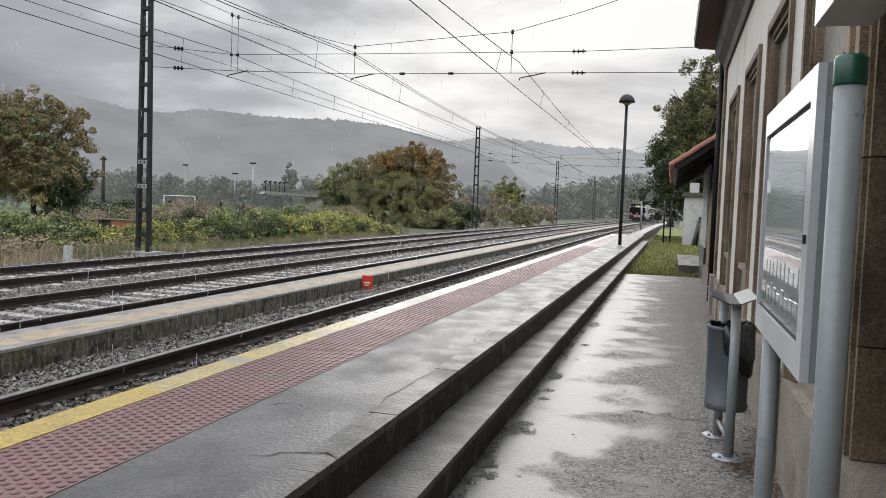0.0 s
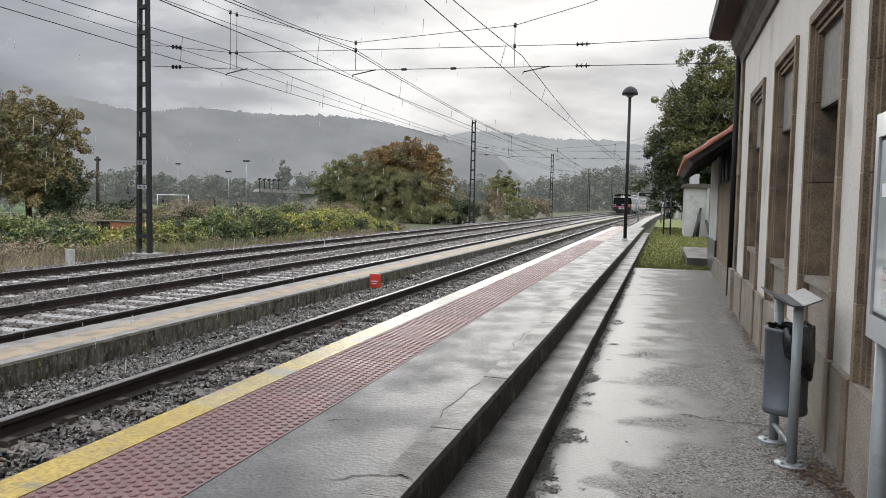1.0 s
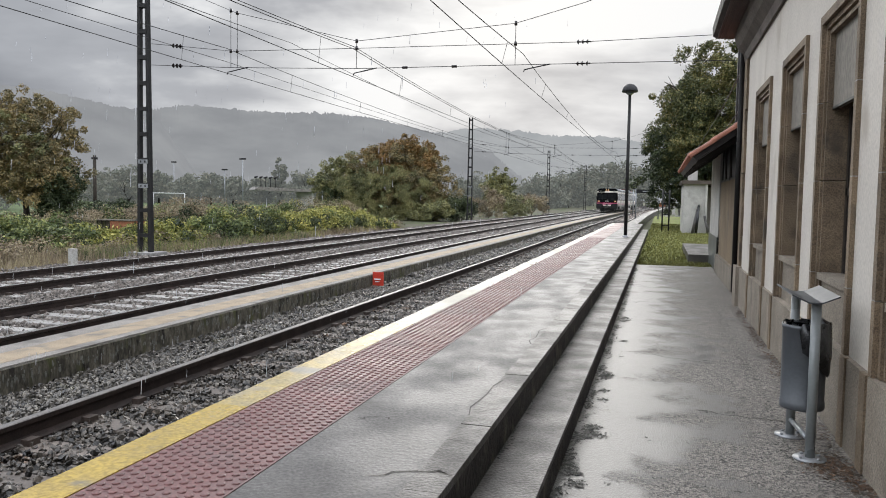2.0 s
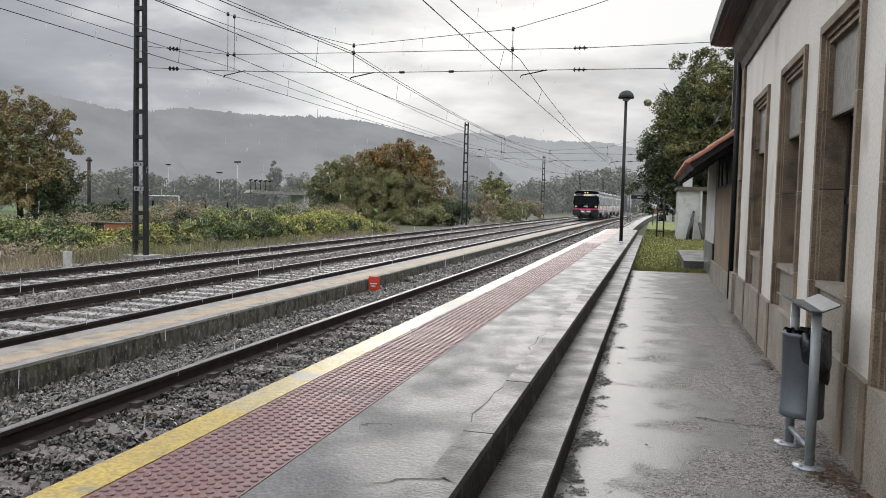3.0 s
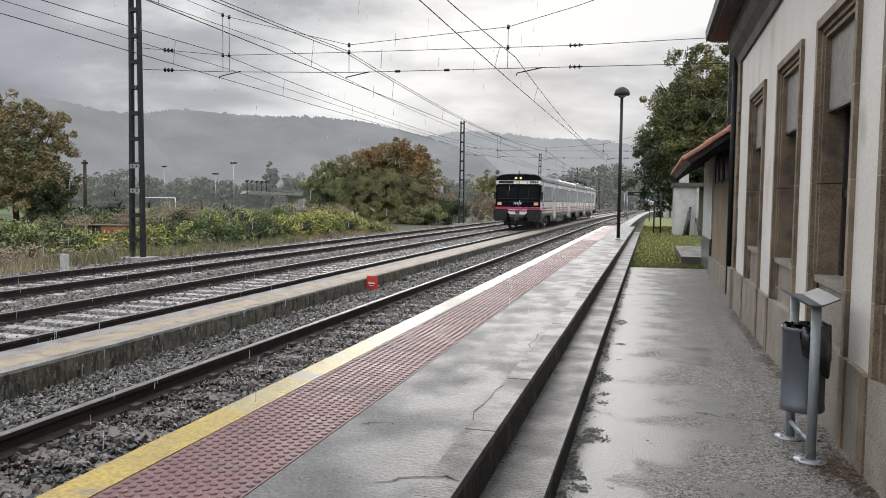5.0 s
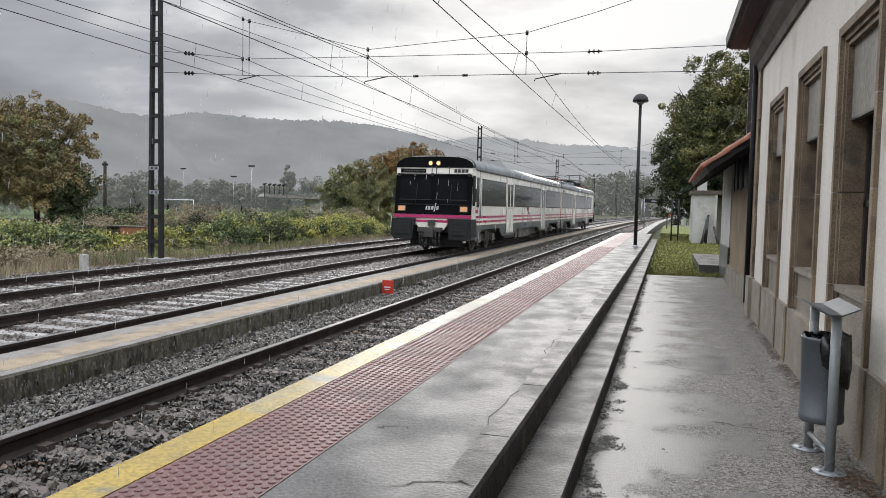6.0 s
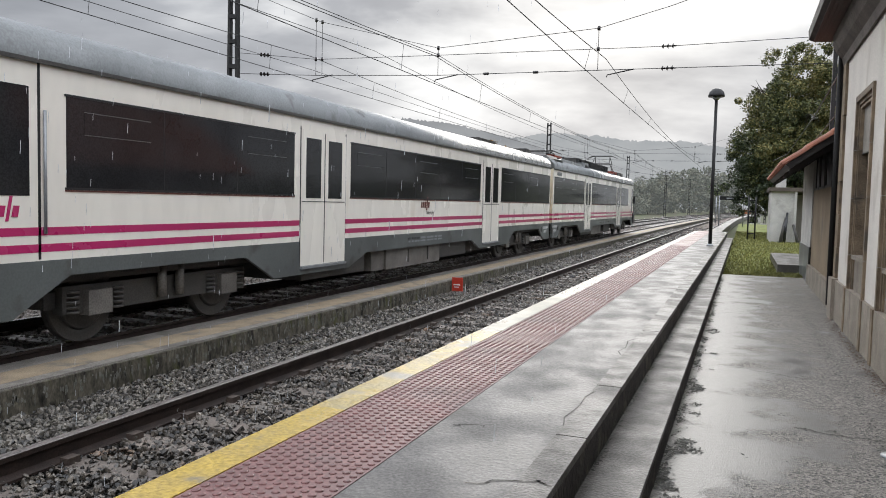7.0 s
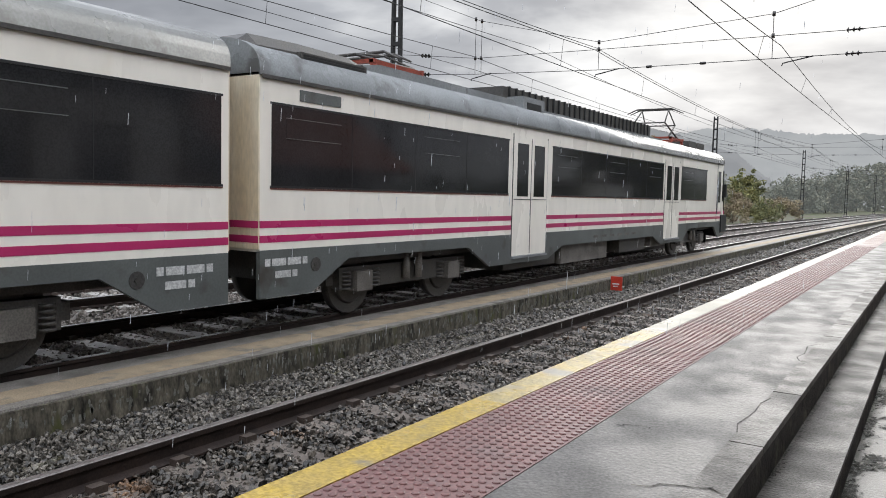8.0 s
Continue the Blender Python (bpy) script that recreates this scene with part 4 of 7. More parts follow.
def cab_nose(car, y_face, s, lit):
    """The cab end at y_face; s = 1 for an end that looks to -y."""
    def Y(d):
        return y_face + s * d

    def slope(z):
        return 0.03 + 0.20 * max(0.0, z - 1.25) / 1.9

    def plate(name, outline, proud, mat, parent, label="", thick=0.05):
        bm = bmesh.new()
        f = [bm.verts.new((x, Y(slope(z) - proud), z)) for x, z in outline]
        r = [bm.verts.new((x, Y(slope(z) - proud + thick), z)) for x, z in outline]
        k = len(outline)
        bm.faces.new(f)
        bm.faces.new(r[::-1])
        for i in range(k):
            bm.faces.new((f[i], f[(i + 1) % k], r[(i + 1) % k], r[i]))
        return part(name, bm, mat, parent, label)

    # shell behind the face
    bm = bmesh.new()
    sec = train_section(HALF - 0.01, 0.97, SIDE_TOP - 0.02, ROOF_TOP - 0.03)
    r0 = [bm.verts.new((x * 0.985, Y(slope(z) + 0.02), z)) for x, z in sec]
    r1 = [bm.verts.new((x, Y(0.58), z)) for x, z in sec]
    for i in range(len(sec)):
        bm.faces.new((r0[i], r0[(i + 1) % len(sec)], r1[(i + 1) % len(sec)], r1[i]))
    bm.faces.new(r0[::-1])
    bm.faces.new(r1)
    part("cab_shell", bm, M["t_white"], car, "white cab end")
    cab = car
    plate("front_panel", [(-1.38, 1.345), (1.38, 1.345), (1.38, 2.60), (1.34, 2.735), (-1.34, 2.735), (-1.38, 2.60)], 0.012, M["t_black"], cab, "glossy black front panel")
    plate("brow", [(-1.36, 2.745), (1.36, 2.745), (1.37, 2.955), (-1.37, 2.955)], 0.010, M["t_white"], cab, "white brow band")
    part("brow_lip", boxes((-1.30, 1.30, *sorted((Y(slope(2.74) - 0.05), Y(slope(2.74)))), 2.715, 2.75)), M["t_rubber"], cab, "black lip over the windscreen")
    for x in (-1.26, -0.04, 1.26):
        part("lip_bracket", bevelled(boxes((x - 0.04, x + 0.04, *sorted((Y(slope(2.74) - 0.09), Y(slope(2.74)))), 2.66, 2.76)), 0.015), M["t_rubber"], cab)
    for x in (-0.10, 0.06, 0.52):
        part("conduit", boxes((x, x + 0.03, *sorted((Y(slope(2.85) - 0.025), Y(slope(2.85)))), 2.75, 3.0)), M["t_box"], cab, "thin cable conduit on the brow")
    cap = [(x * 1.0, z) for x, z in train_section(1.385, 2.96, 2.965, ROOF_TOP - 0.05, 8)]
    plate("roof_cap", cap, 0.035, M["t_black"], cab, "black roof cap", 0.7)
    for x0, x1 in ((-1.20, -0.08), (0.08, 1.20)):
        w = plate("windscreen", [(x0, 1.86), (x1, 1.86), (x1 - 0.02, 2.58), (x0 + 0.02, 2.58)], 0.020, M["cab_glass"], cab, "dark windscreen pane", 0.02)
        plate("seal", [(x0 - 0.02, 1.835), (x1 + 0.02, 1.835), (x1 + 0.02, 1.86), (x0 - 0.02, 1.86)], 0.026, M["t_rubber"], w, "", 0.02)
    for x0 in (-0.62, 0.62):
        bm = bmesh.new()
        bar(bm, (x0, Y(slope(1.75) - 0.03), 1.75), (x0 + 0.04, Y(slope(2.40) - 0.035), 2.40), 0.010, 0.008, 6)
        part("wiper", bm, M["t_rubber"], cab, "black wiper arm")
    part("grab_bar", boxes((-1.22, 1.22, *sorted((Y(slope(1.68) - 0.05), Y(slope(1.68) - 0.03))), 1.675, 1.695)), M["t_rubber"], cab, "black cross bar under the glass")
    plate("stripe", [(-1.39, 1.225), (1.39, 1.225), (1.39, 1.335), (-1.39, 1.335)], 0.012, M["t_magenta"], cab, "magenta stripe")
    plate("stripe", [(-0.60, 1.07), (0.60, 1.07), (0.60, 1.15), (-0.60, 1.15)], 0.012, M["t_magenta"], cab, "magenta stripe")
    plate("bumper_panel", [(-0.40, 0.80), (0.40, 0.80), (0.60, 1.06), (-0.60, 1.06)], 0.03, M["t_white"], cab, "white bumper panel", 0.2)
    for q in (-1, 1):
        bm = bmesh.new()
        prism(bm, [(u, v) for u, v in ((0.60, 1.20), (1.43, 1.20), (1.45, 0.62), (1.30, 0.46), (0.66, 0.50))] if q > 0 else [(-u, v) for u, v in ((0.66, 0.50), (1.30, 0.46), (1.45, 0.62), (1.43, 1.20), (0.60, 1.20))], "y", *sorted((Y(-0.16), Y(0.62))))
        cowl = part("bumper_cowl", bevelled(bm, 0.035, 2), M["t_cowl"], cab, "dark bumper corner housing")
        part("cowl_face", bevelled(boxes((min(q * 0.70, q * 1.30), max(q * 0.70, q * 1.30), *sorted((Y(-0.20), Y(-0.15))), 0.66, 1.10)), 0.02), M["t_rubber"], cowl, "black buffer pad")
        for z in (0.78, 0.90, 1.02):
            part("pad_rib", boxes((min(q * 0.74, q * 1.26), max(q * 0.74, q * 1.26), *sorted((Y(-0.215), Y(-0.19))), z, z + 0.03)), M["t_cowl"], cowl)
    bm = bmesh.new()
    box(bm, -0.16, 0.16, min(Y(-0.40), Y(0.3)), max(Y(-0.40), Y(0.3)), 0.58, 0.84)
    box(bm, -0.42, 0.42, min(Y(-0.30), Y(-0.08)), max(Y(-0.30), Y(-0.08)), 0.76, 0.90)
    box(bm, -0.12, 0.12, min(Y(-0.10), Y(0.0)), max(Y(-0.10), Y(0.0)), 0.95, 1.16)
    part("coupler", bevelled(bm, 0.01), M["t_dark"], cab, "black coupler with hoses")
    for x in (-0.34, -0.25, -0.1, 0.14, 0.22, 0.36):
        bm = bmesh.new()
        bar(bm, (x, Y(-0.28), 0.74), (x + 0.02, Y(-0.36), 0.48), 0.028, 0.026, 8)
        bar(bm, (x + 0.02, Y(-0.36), 0.48), (x + 0.05, Y(-0.30), 0.24), 0.026, 0.022, 8)
        part("hose", bm, M["t_rubber"], cab, "hanging black hose")
    part("pilot", boxes((-0.95, 0.95, min(Y(0.55), Y(0.65)), max(Y(0.55), Y(0.65)), 0.22, 0.50)), M["t_rubber"], cab, "black rail guard")
    for x in (-0.14, 0.14):
        bm = bmesh.new()
        bar(bm, (x, Y(slope(3.13) - 0.06), 3.11), (x, Y(slope(3.13) + 0.05), 3.11), 0.095, 0.095, 18)
        rim = part("headlight", bm, M["t_dark"], cab, "round roof headlight")
        bm = bmesh.new()
        bar(bm, (x, Y(slope(3.13) - 0.068), 3.11), (x, Y(slope(3.13) - 0.058), 3.11), 0.066, 0.066, 18)
        part("lens", bm, M["headlight"] if lit else M["t_glass"], rim, "lit warm lens" if lit else "dark lens")
    for x in (-1.12, 1.12):
        l = plate("marker_lamp", [(x - 0.15, 1.44), (x + 0.15, 1.44), (x + 0.15, 1.64), (x - 0.15, 1.64)], 0.028, M["t_dark"], cab, "square marker lamp")
        plate("lens", [(x - 0.12, 1.46), (x + 0.12, 1.46), (x + 0.12, 1.62), (x - 0.12, 1.62)], 0.034, M["marker_light"] if lit else M["t_glass"], l, "warm lens")
    d = plate("destination_display", [(-1.22, 2.775), (-0.30, 2.775), (-0.30, 2.92), (-1.22, 2.92)], 0.02, M["t_black"], cab, "dark destination display", 0.02)
    for k in range(9):
        x = -1.12 + k * 0.09
        plate("display_bar", [(x, 2.82), (x + 0.06, 2.82), (x + 0.06, 2.875), (x, 2.875)], 0.024, M["t_dark"], d, "", 0.01)
    bm = bmesh.new()
    bar(bm, (0, Y(0.4), ROOF_TOP - 0.02), (0, Y(0.4), ROOF_TOP + 0.14), 0.035, 0.02, 10)
    part("horn", bm, M["t_dark"], cab, "small roof horn")
    for side in (1, -1):
        x = side * HALF
        for y0, y1, z0, z1, nm in ((0.70, 1.06, 1.62, 2.66, "side_window"),):
            ya, yb = sorted((Y(y0), Y(y1)))
            w = part(nm, boxes((min(x - .02 * side, x + .006 * side), max(x - .02 * side, x + .006 * side), ya, yb, z0, z1)), M["t_glass"], cab, "dark cab side window")
        ya, yb = sorted((Y(0.22), Y(0.60)))
        part("side_quarter", boxes((min(x - .03 * side, x - .004 * side), max(x - .03 * side, x - .004 * side), ya, yb, 1.66, 2.70)), M["t_black"], cab, "black wrap-round of the front")
        ya, yb = sorted((Y(0.20), Y(0.34)))
        part("wing_mirror", bevelled(boxes((min(x, x + .10 * side), max(x, x + .10 * side), ya, yb, 1.80, 2.25)), 0.03), M["t_rubber"], cab, "black wing mirror")
        ya, yb = sorted((Y(1.16), Y(1.19)))
        bm = bmesh.new()
        bar(bm, (x + .03 * side, Y(1.22), 1.25), (x + .03 * side, Y(1.22), 2.45), 0.016, 0.016, 8)
        part("grab_rail", bm, M["galv"], cab, "vertical grab rail")
        part("seam", boxes((min(x, x + .004 * side), max(x, x + .004 * side), ya, yb, 1.0, 2.9)), M["t_rubber"], cab)
        ya, yb = sorted((Y(0.05), Y(0.62)))
        part("corner_skirt", boxes((min(x - .05 * side, x), max(x - .05 * side, x), ya, yb, 0.50, 0.985)), M["t_grey"], cab)


def wordmark(parent, m, mat, s):
    """The operator's word as plain slanted strokes."""
    bm = bmesh.new()
    x = 0.0
    for w, h, zb in ((0.22, 0.62, 0), (0.40, 0.62, 0), (0.44, 0.62, 0), (0.20, 1.15, -0.25), (0.40, 0.62, 0)):
        prism(bm, [(x + 0.2 * zb, zb), (x + w + 0.2 * zb, zb), (x + w + 0.2 * h, h), (x + 0.2 * h, h)], "z", 0, 0.004)
        x += w + 0.14
    for v in bm.verts:
        v.co.x, v.co.y = (v.co.x - x / 2) * s, v.co.y * s
    bmesh.ops.transform(bm, matrix=m, verts=bm.verts)
    return part("wordmark", bm, mat, parent, "operator wordmark drawn as plain strokes")


def pantograph(parent, y, z, up):
    bm = bmesh.new()
    box(bm, -0.75, 0.75, y - 0.65, y - 0.57, z + 0.12, z + 0.18)
    box(bm, -0.75, 0.75, y + 0.57, y + 0.65, z + 0.12, z + 0.18)
    for x in (-0.7, 0.7):
        box(bm, x - 0.04, x + 0.04, y - 0.65, y + 0.65, z + 0.10, z + 0.17)
        for dy in (-0.6, 0.6):
            bar(bm, (x, y + dy, z - 0.06), (x, y + dy, z + 0.12), 0.05, 0.05, 8)
    base = part("pantograph_base", bm, M["panto_red"], parent, "rust-red pantograph base")
    f = bmesh.new()
    k, top = (0.55, z + 1.05) if up else (0.75, z + 0.34)
    mid_z = (z + 0.62) if up else z + 0.24
    for x in (-0.6, 0.6):
        bar(f, (x, y - 0.5, z + 0.18), (x * 0.8, y + k, mid_z), 0.028, 0.022, 8)
        bar(f, (x * 0.8, y + k, mid_z), (x * 0.7, y, top), 0.022, 0.018, 8)
        bar(f, (x, y + 0.5, z + 0.18), (x * 0.8, y - k, mid_z), 0.028, 0.022, 8)
        bar(f, (x * 0.8, y - k, mid_z), (x * 0.7, y, top), 0.022, 0.018, 8)
    bar(f, (-0.48, y + k, mid_z), (0.48, y + k, mid_z), 0.02, 0.02, 8)
    bar(f, (-0.48, y - k, mid_z), (0.48, y - k, mid_z), 0.02, 0.02, 8)
    part("pantograph_frame", f, M["t_dark"], base, "dark folding pantograph frame")
    for dy in (-0.14, 0.14):
        h = bmesh.new()
        bar(h, (-0.55, y + dy, top + 0.03), (0.55, y + dy, top + 0.03), 0.025, 0.025, 8)
        for s in (-1, 1):
            bar(h, (s * 0.55, y + dy, top + 0.03), (s * 0.85, y + dy, top - 0.10), 0.022, 0.014, 8)
        part("contact_shoe", h, M["t_dark"], base, "dark contact shoe")


CAR1, CAR2, GAP = 22.50, 22.05, 0.455
Y2 = CAR1 + GAP
car1 = carriage(0.0, CAR1, True, [(5.95, 7.38), (14.95, 16.38)], [(1.50, 5.76), (7.58, 14.72), (16.58, 22.40)], "driving_carriage", "white driving carriage with magenta stripes and black front, wet")
car2 = carriage(Y2, CAR2, False, [(6.03, 7.42), (14.97, 16.38)], [(0.17, 5.85), (7.66, 14.82), (16.56, 19.46)], "motor_carriage", "white motor carriage with magenta stripes and roof pantographs, wet")
cab_nose(car1, 0.0, 1, True)
bm = bmesh.new()
for k in range(4):
    box(bm, 0.72 + k * 0.13, 0.82 + k * 0.13, 0.165, 0.195, 2.79, 2.91)
part("number_plate", bm, M["t_letter_dark"], car1, "unit number as plain bars")
cab_nose(car2, Y2 + CAR2, -1, False)
part("gangway", bevelled(boxes((-0.8, 0.8, CAR1 - 0.05, Y2 + 0.05, 0.9, 3.05)), 0.03), M["t_rubber"], car2, "black rubber gangway bellows")
part("drawgear", boxes((-0.5, 0.5, CAR1 - 0.05, Y2 + 0.05, 0.62, 0.9)), M["t_dark"], car2, "dark drawgear")
for y, c_ in ((CAR1 - 0.012, car1), (Y2 - 0.02, car2)):
    part("grimy_end", boxes((-HALF + 0.02, HALF - 0.004, y, y + 0.03, 1.0, 2.95)), M["t_grime"], c_, "grimy cream car end")
for z0, z1 in ((1.235, 1.315), (1.07, 1.15)):
    part("stripe", boxes((-HALF + 0.03, HALF - 0.002, Y2 - 0.024, Y2 - 0.0195, z0, z1)), M["t_magenta"], car2, "magenta stripe round the end")
part("grille", boxes((HALF - 0.02, HALF + 0.012, Y2 + 0.62, Y2 + 1.35, 2.70, 2.83)), M["t_grey"], car2, "grey side grille")

# roof equipment of the motor car
pod = bmesh.new()
rows_ = ((0.02, 1.20, 3.00, 3.34), (0.12, 1.26, 3.00, 3.42), (0.9, 1.26, 3.00, 3.44), (1.9, 1.24, 3.02, 3.43), (2.35, 1.18, 3.05, 3.36))
prev = None
for u, hw, zl, zt in rows_:
    ring = [pod.verts.new((x, Y2 + u, z)) for x, z in ((-hw, zl), (-hw + 0.04, zt - 0.14), (-hw + 0.20, zt), (hw - 0.20, zt), (hw - 0.04, zt - 0.14), (hw, zl))]
    if prev:
        for j in range(6):
            pod.faces.new((prev[j], prev[(j + 1) % 6], ring[(j + 1) % 6], ring[j]))
    else:
        pod.faces.new(ring[::-1])
    prev = ring
pod.faces.new(prev)
part("roof_pod", bevelled(pod, 0.03, 2), M["t_dark"], car2, "dark rounded roof housing")
for s in (1, -1):
    lv = part("louvre", bevelled(boxes((min(s * 1.22, s * 1.29), max(s * 1.22, s * 1.29), Y2 + 0.75, Y2 + 2.0, 3.10, 3.30)), 0.03), M["t_dark"], car2, "framed side louvre")
    part("louvre_slats", boxes(*[(min(s * 1.288, s * 1.296), max(s * 1.288, s * 1.296), Y2 + 0.80, Y2 + 1.95, 3.125 + 0.033 * j, 3.148 + 0.033 * j) for j in range(5)]), M["t_rubber"], lv, "black louvre slats")
    # raised side fairings stand on short legs, with sky showing between them
    for k, (a, b) in enumerate(((2.2, 6.9), (7.6, 15.4))):
        x = s * 1.10
        fr = bmesh.new()
        prism(fr, [(Y2 + a, 3.28), (Y2 + a - 0.1, 3.36), (Y2 + a + 0.3, 3.42), (Y2 + b - 0.5, 3.40), (Y2 + b, 3.20), (Y2 + b - 0.15, 3.16), (Y2 + b - 0.7, 3.30), (Y2 + a + 0.4, 3.30)] if k == 0 else
              [(Y2 + a, 3.26), (Y2 + a, 3.34), (Y2 + b, 3.34), (Y2 + b, 3.26)], "x", x - 0.04, x + 0.04)
        part("roof_fairing", fr, M["t_roof"], car2, "grey roof side fairing")
        for j in range(int((b - a) / 0.55)):
            yy = Y2 + a + 0.25 + j * 0.55
            part("fairing_leg", boxes((x - 0.03, x + 0.03, yy, yy + 0.14, 3.02, 3.29)), M["t_roof"], car2)
    part("end_box", bevelled(boxes((min(s * 0.85, s * 1.20), max(s * 0.85, s * 1.20), Y2 + 6.75, Y2 + 7.65, 3.10, 3.50)), 0.06, 2), M["t_roof"], car2, "grey rounded equipment box")
    part("box_panel", boxes((min(s * 1.19, s * 1.206), max(s * 1.19, s * 1.206), Y2 + 6.90, Y2 + 7.50, 3.20, 3.40)), M["t_rubber"], car2, "black side panel")
pantograph(car2, Y2 + 3.5, 3.42, False)
pantograph(car2, Y2 + 18.3, 3.42, True)
part("resistor_bank", bevelled(boxes((-0.80, 0.80, Y2 + 6.7, Y2 + 15.4, 3.36, 3.70)), 0.06), M["t_dark"], car2, "long dark resistor housing on the roof")
for j in range(30):
    part("fin", boxes((-0.83, 0.83, Y2 + 6.9 + j * 0.283, Y2 + 6.95 + j * 0.283, 3.38, 3.715)), M["t_rubber"], car2)
for y in (19.8, 20.9):
    part("roof_box", bevelled(boxes((-0.7, 0.7, Y2 + y, Y2 + y + 0.8, 3.40, 3.62)), 0.03), M["t_dark"], car2, "dark roof box")
for y in (15.6,):
    for j in range(4):
        part("vent_cowl", bevelled(boxes((0.35, 1.0, y + j * 0.42, y + j * 0.42 + 0.34, 3.26, 3.42)), 0.02), M["t_dark"], car1, "dark roof vent")
part("grey_vent", boxes((0.3, 1.0, 20.6, 21.0, 3.3, 3.47)), M["t_dark"], car1, "dark roof vent")

# marks
wordmark(car1, Matrix.Translation((0.0, -0.02 + 0.035, 1.50)) @ FRONT, M["t_letter"], 0.21)
wordmark(car1, Matrix.Translation((HALF + 0.004, 11.0, 1.51)) @ SIDE_R, M["t_brown"], 0.21)
text_part("lettering", "Intercity", 0.13, Matrix.Translation((HALF + 0.004, 11.30, 1.37)) @ SIDE_R, M["t_box"], car1, "thin grey lettering")
wordmark(car1, Matrix.Translation((HALF + 0.004, 0.75, 1.42)) @ SIDE_R, M["t_magenta"], 0.17)
def plate_bars(parent, y, z, groups, h, mat):
    """A number reduced to plain bars."""
    bm = bmesh.new()
    for w in groups:
        box(bm, HALF + 0.003, HALF + 0.008, y, y + w, z, z + h)
        y += w + 0.03
    return part("number_plate", bm, mat, parent, "painted number as plain bars")


plate_bars(car1, CAR1 - 0.90, 0.80, (0.08, 0.22, 0.22, 0.08), 0.085, M["t_letter"])
plate_bars(car1, CAR1 - 0.80, 0.66, (0.25, 0.08), 0.08, M["t_letter"])
plate_bars(car2, Y2 + 0.08, 0.80, (0.08, 0.22, 0.22, 0.08), 0.085, M["t_letter"])
plate_bars(car2, Y2 + 0.24, 0.66, (0.25, 0.08), 0.08, M["t_letter"])
for y, w in ((10.13, 0.10), (10.30, 0.10), (10.45, 0.11), (10.60, 0.11), (10.76, 0.28), (11.10, 0.40), (11.56, 0.16), (11.78, 0.24)):
    plate_bars(car1, y, 0.86, (w,), 0.04, M["t_letter_dark"] if w < 0.12 else M["galv"])
    plate_bars(car1, y, 0.80, (w,), 0.035, M["galv"])
part("equipment_case", bevelled(boxes((HALF - 0.55, HALF - 0.10, 9.3, 12.15, 0.30, 0.72)), 0.015), M["t_box"], car1, "dusty brown equipment case")
for y in (10.35, 11.42):
    part("case_latch", boxes((HALF - 0.10, HALF - 0.085, y, y + 0.04, 0.38, 0.66)), M["t_dark"], car1)
for k in range(6):
    plate_bars(car2, 9.9 + Y2 + k * 0.5, 0.80, (0.14, 0.10), 0.05, M["t_box"])
for car, y in ((car1, CAR1 - 1.12), (car2, Y2 + 0.92)):
    bm = bmesh.new()
    bar(bm, (HALF, y, 0.78), (HALF + 0.012, y, 0.78), 0.085, 0.085, 20)
    bar(bm, (HALF + 0.012, y, 0.78), (HALF + 0.02, y, 0.78), 0.03, 0.03, 12)
    part("jacking_point", bm, M["t_dark"], car, "round jacking point")
plate_bars(car1, 7.2, 1.42, (0.06,), 0.1, M["t_letter_dark"])


# ---- station building ----
WALL_TOP = 3.72
Y_CORNER = 11.32
OPENINGS = [(-4.35, -3.28), (-2.55, -1.48), (-0.80, 0.27), (2.30, 3.10), (3.20, 4.36), (4.90, 6.07), (6.64, 7.85), (8.67, 9.93)]
PLINTH = 0.77
building = thing("station_building", "old cream plaster station building with brown granite window surrounds", "building", kind="structure")


def main_walls():
    edges = [-8.0] + [v for o in OPENINGS for v in o] + [Y_CORNER - 0.28]
    for a, b in zip(edges[::2], edges[1::2]):
        part("plaster_pier", boxes((X_WALL, X_WALL + 0.45, a, b, PLINTH - 0.02, WALL_TOP)), M["plaster"], building, "cream plaster")
    for a, b in OPENINGS:
        part("plaster_spandrel", boxes((X_WALL, X_WALL + 0.45, a, b, 2.94, WALL_TOP)), M["plaster"], building, "cream plaster")
    part("end_wall", boxes((X_WALL + 0.3, 14.5, Y_CORNER - 0.4, Y_CORNER - 0.02, 0.2, WALL_TOP)), M["plaster"], building, "plaster end wall")
    part("back_wall", boxes((14.1, 14.5, -8, Y_CORNER - 0.4, 0.2, WALL_TOP)), M["plaster"], building)
    part("rear_end_wall", boxes((X_WALL, 14.5, -8.4, -8.0, 0.2, WALL_TOP)), M["plaster"], building)
    # near-black sheet stands in for room shade behind the openings
    part("dark_interior", boxes((X_WALL + 0.44, X_WALL + 0.50, -8, Y_CORNER - 0.4, 0.3, WALL_TOP - 0.1)), M["dark_room"], building, "dark sheet standing for the unlit room behind the openings")


def granite_block(y0, y1, z0, z1, x0, x1, mat="granite", name="granite_block", bev=0.008):
    return part(name, bevelled(boxes((x0, x1, y0, y1, z0, z1)), bev), M[mat], building)


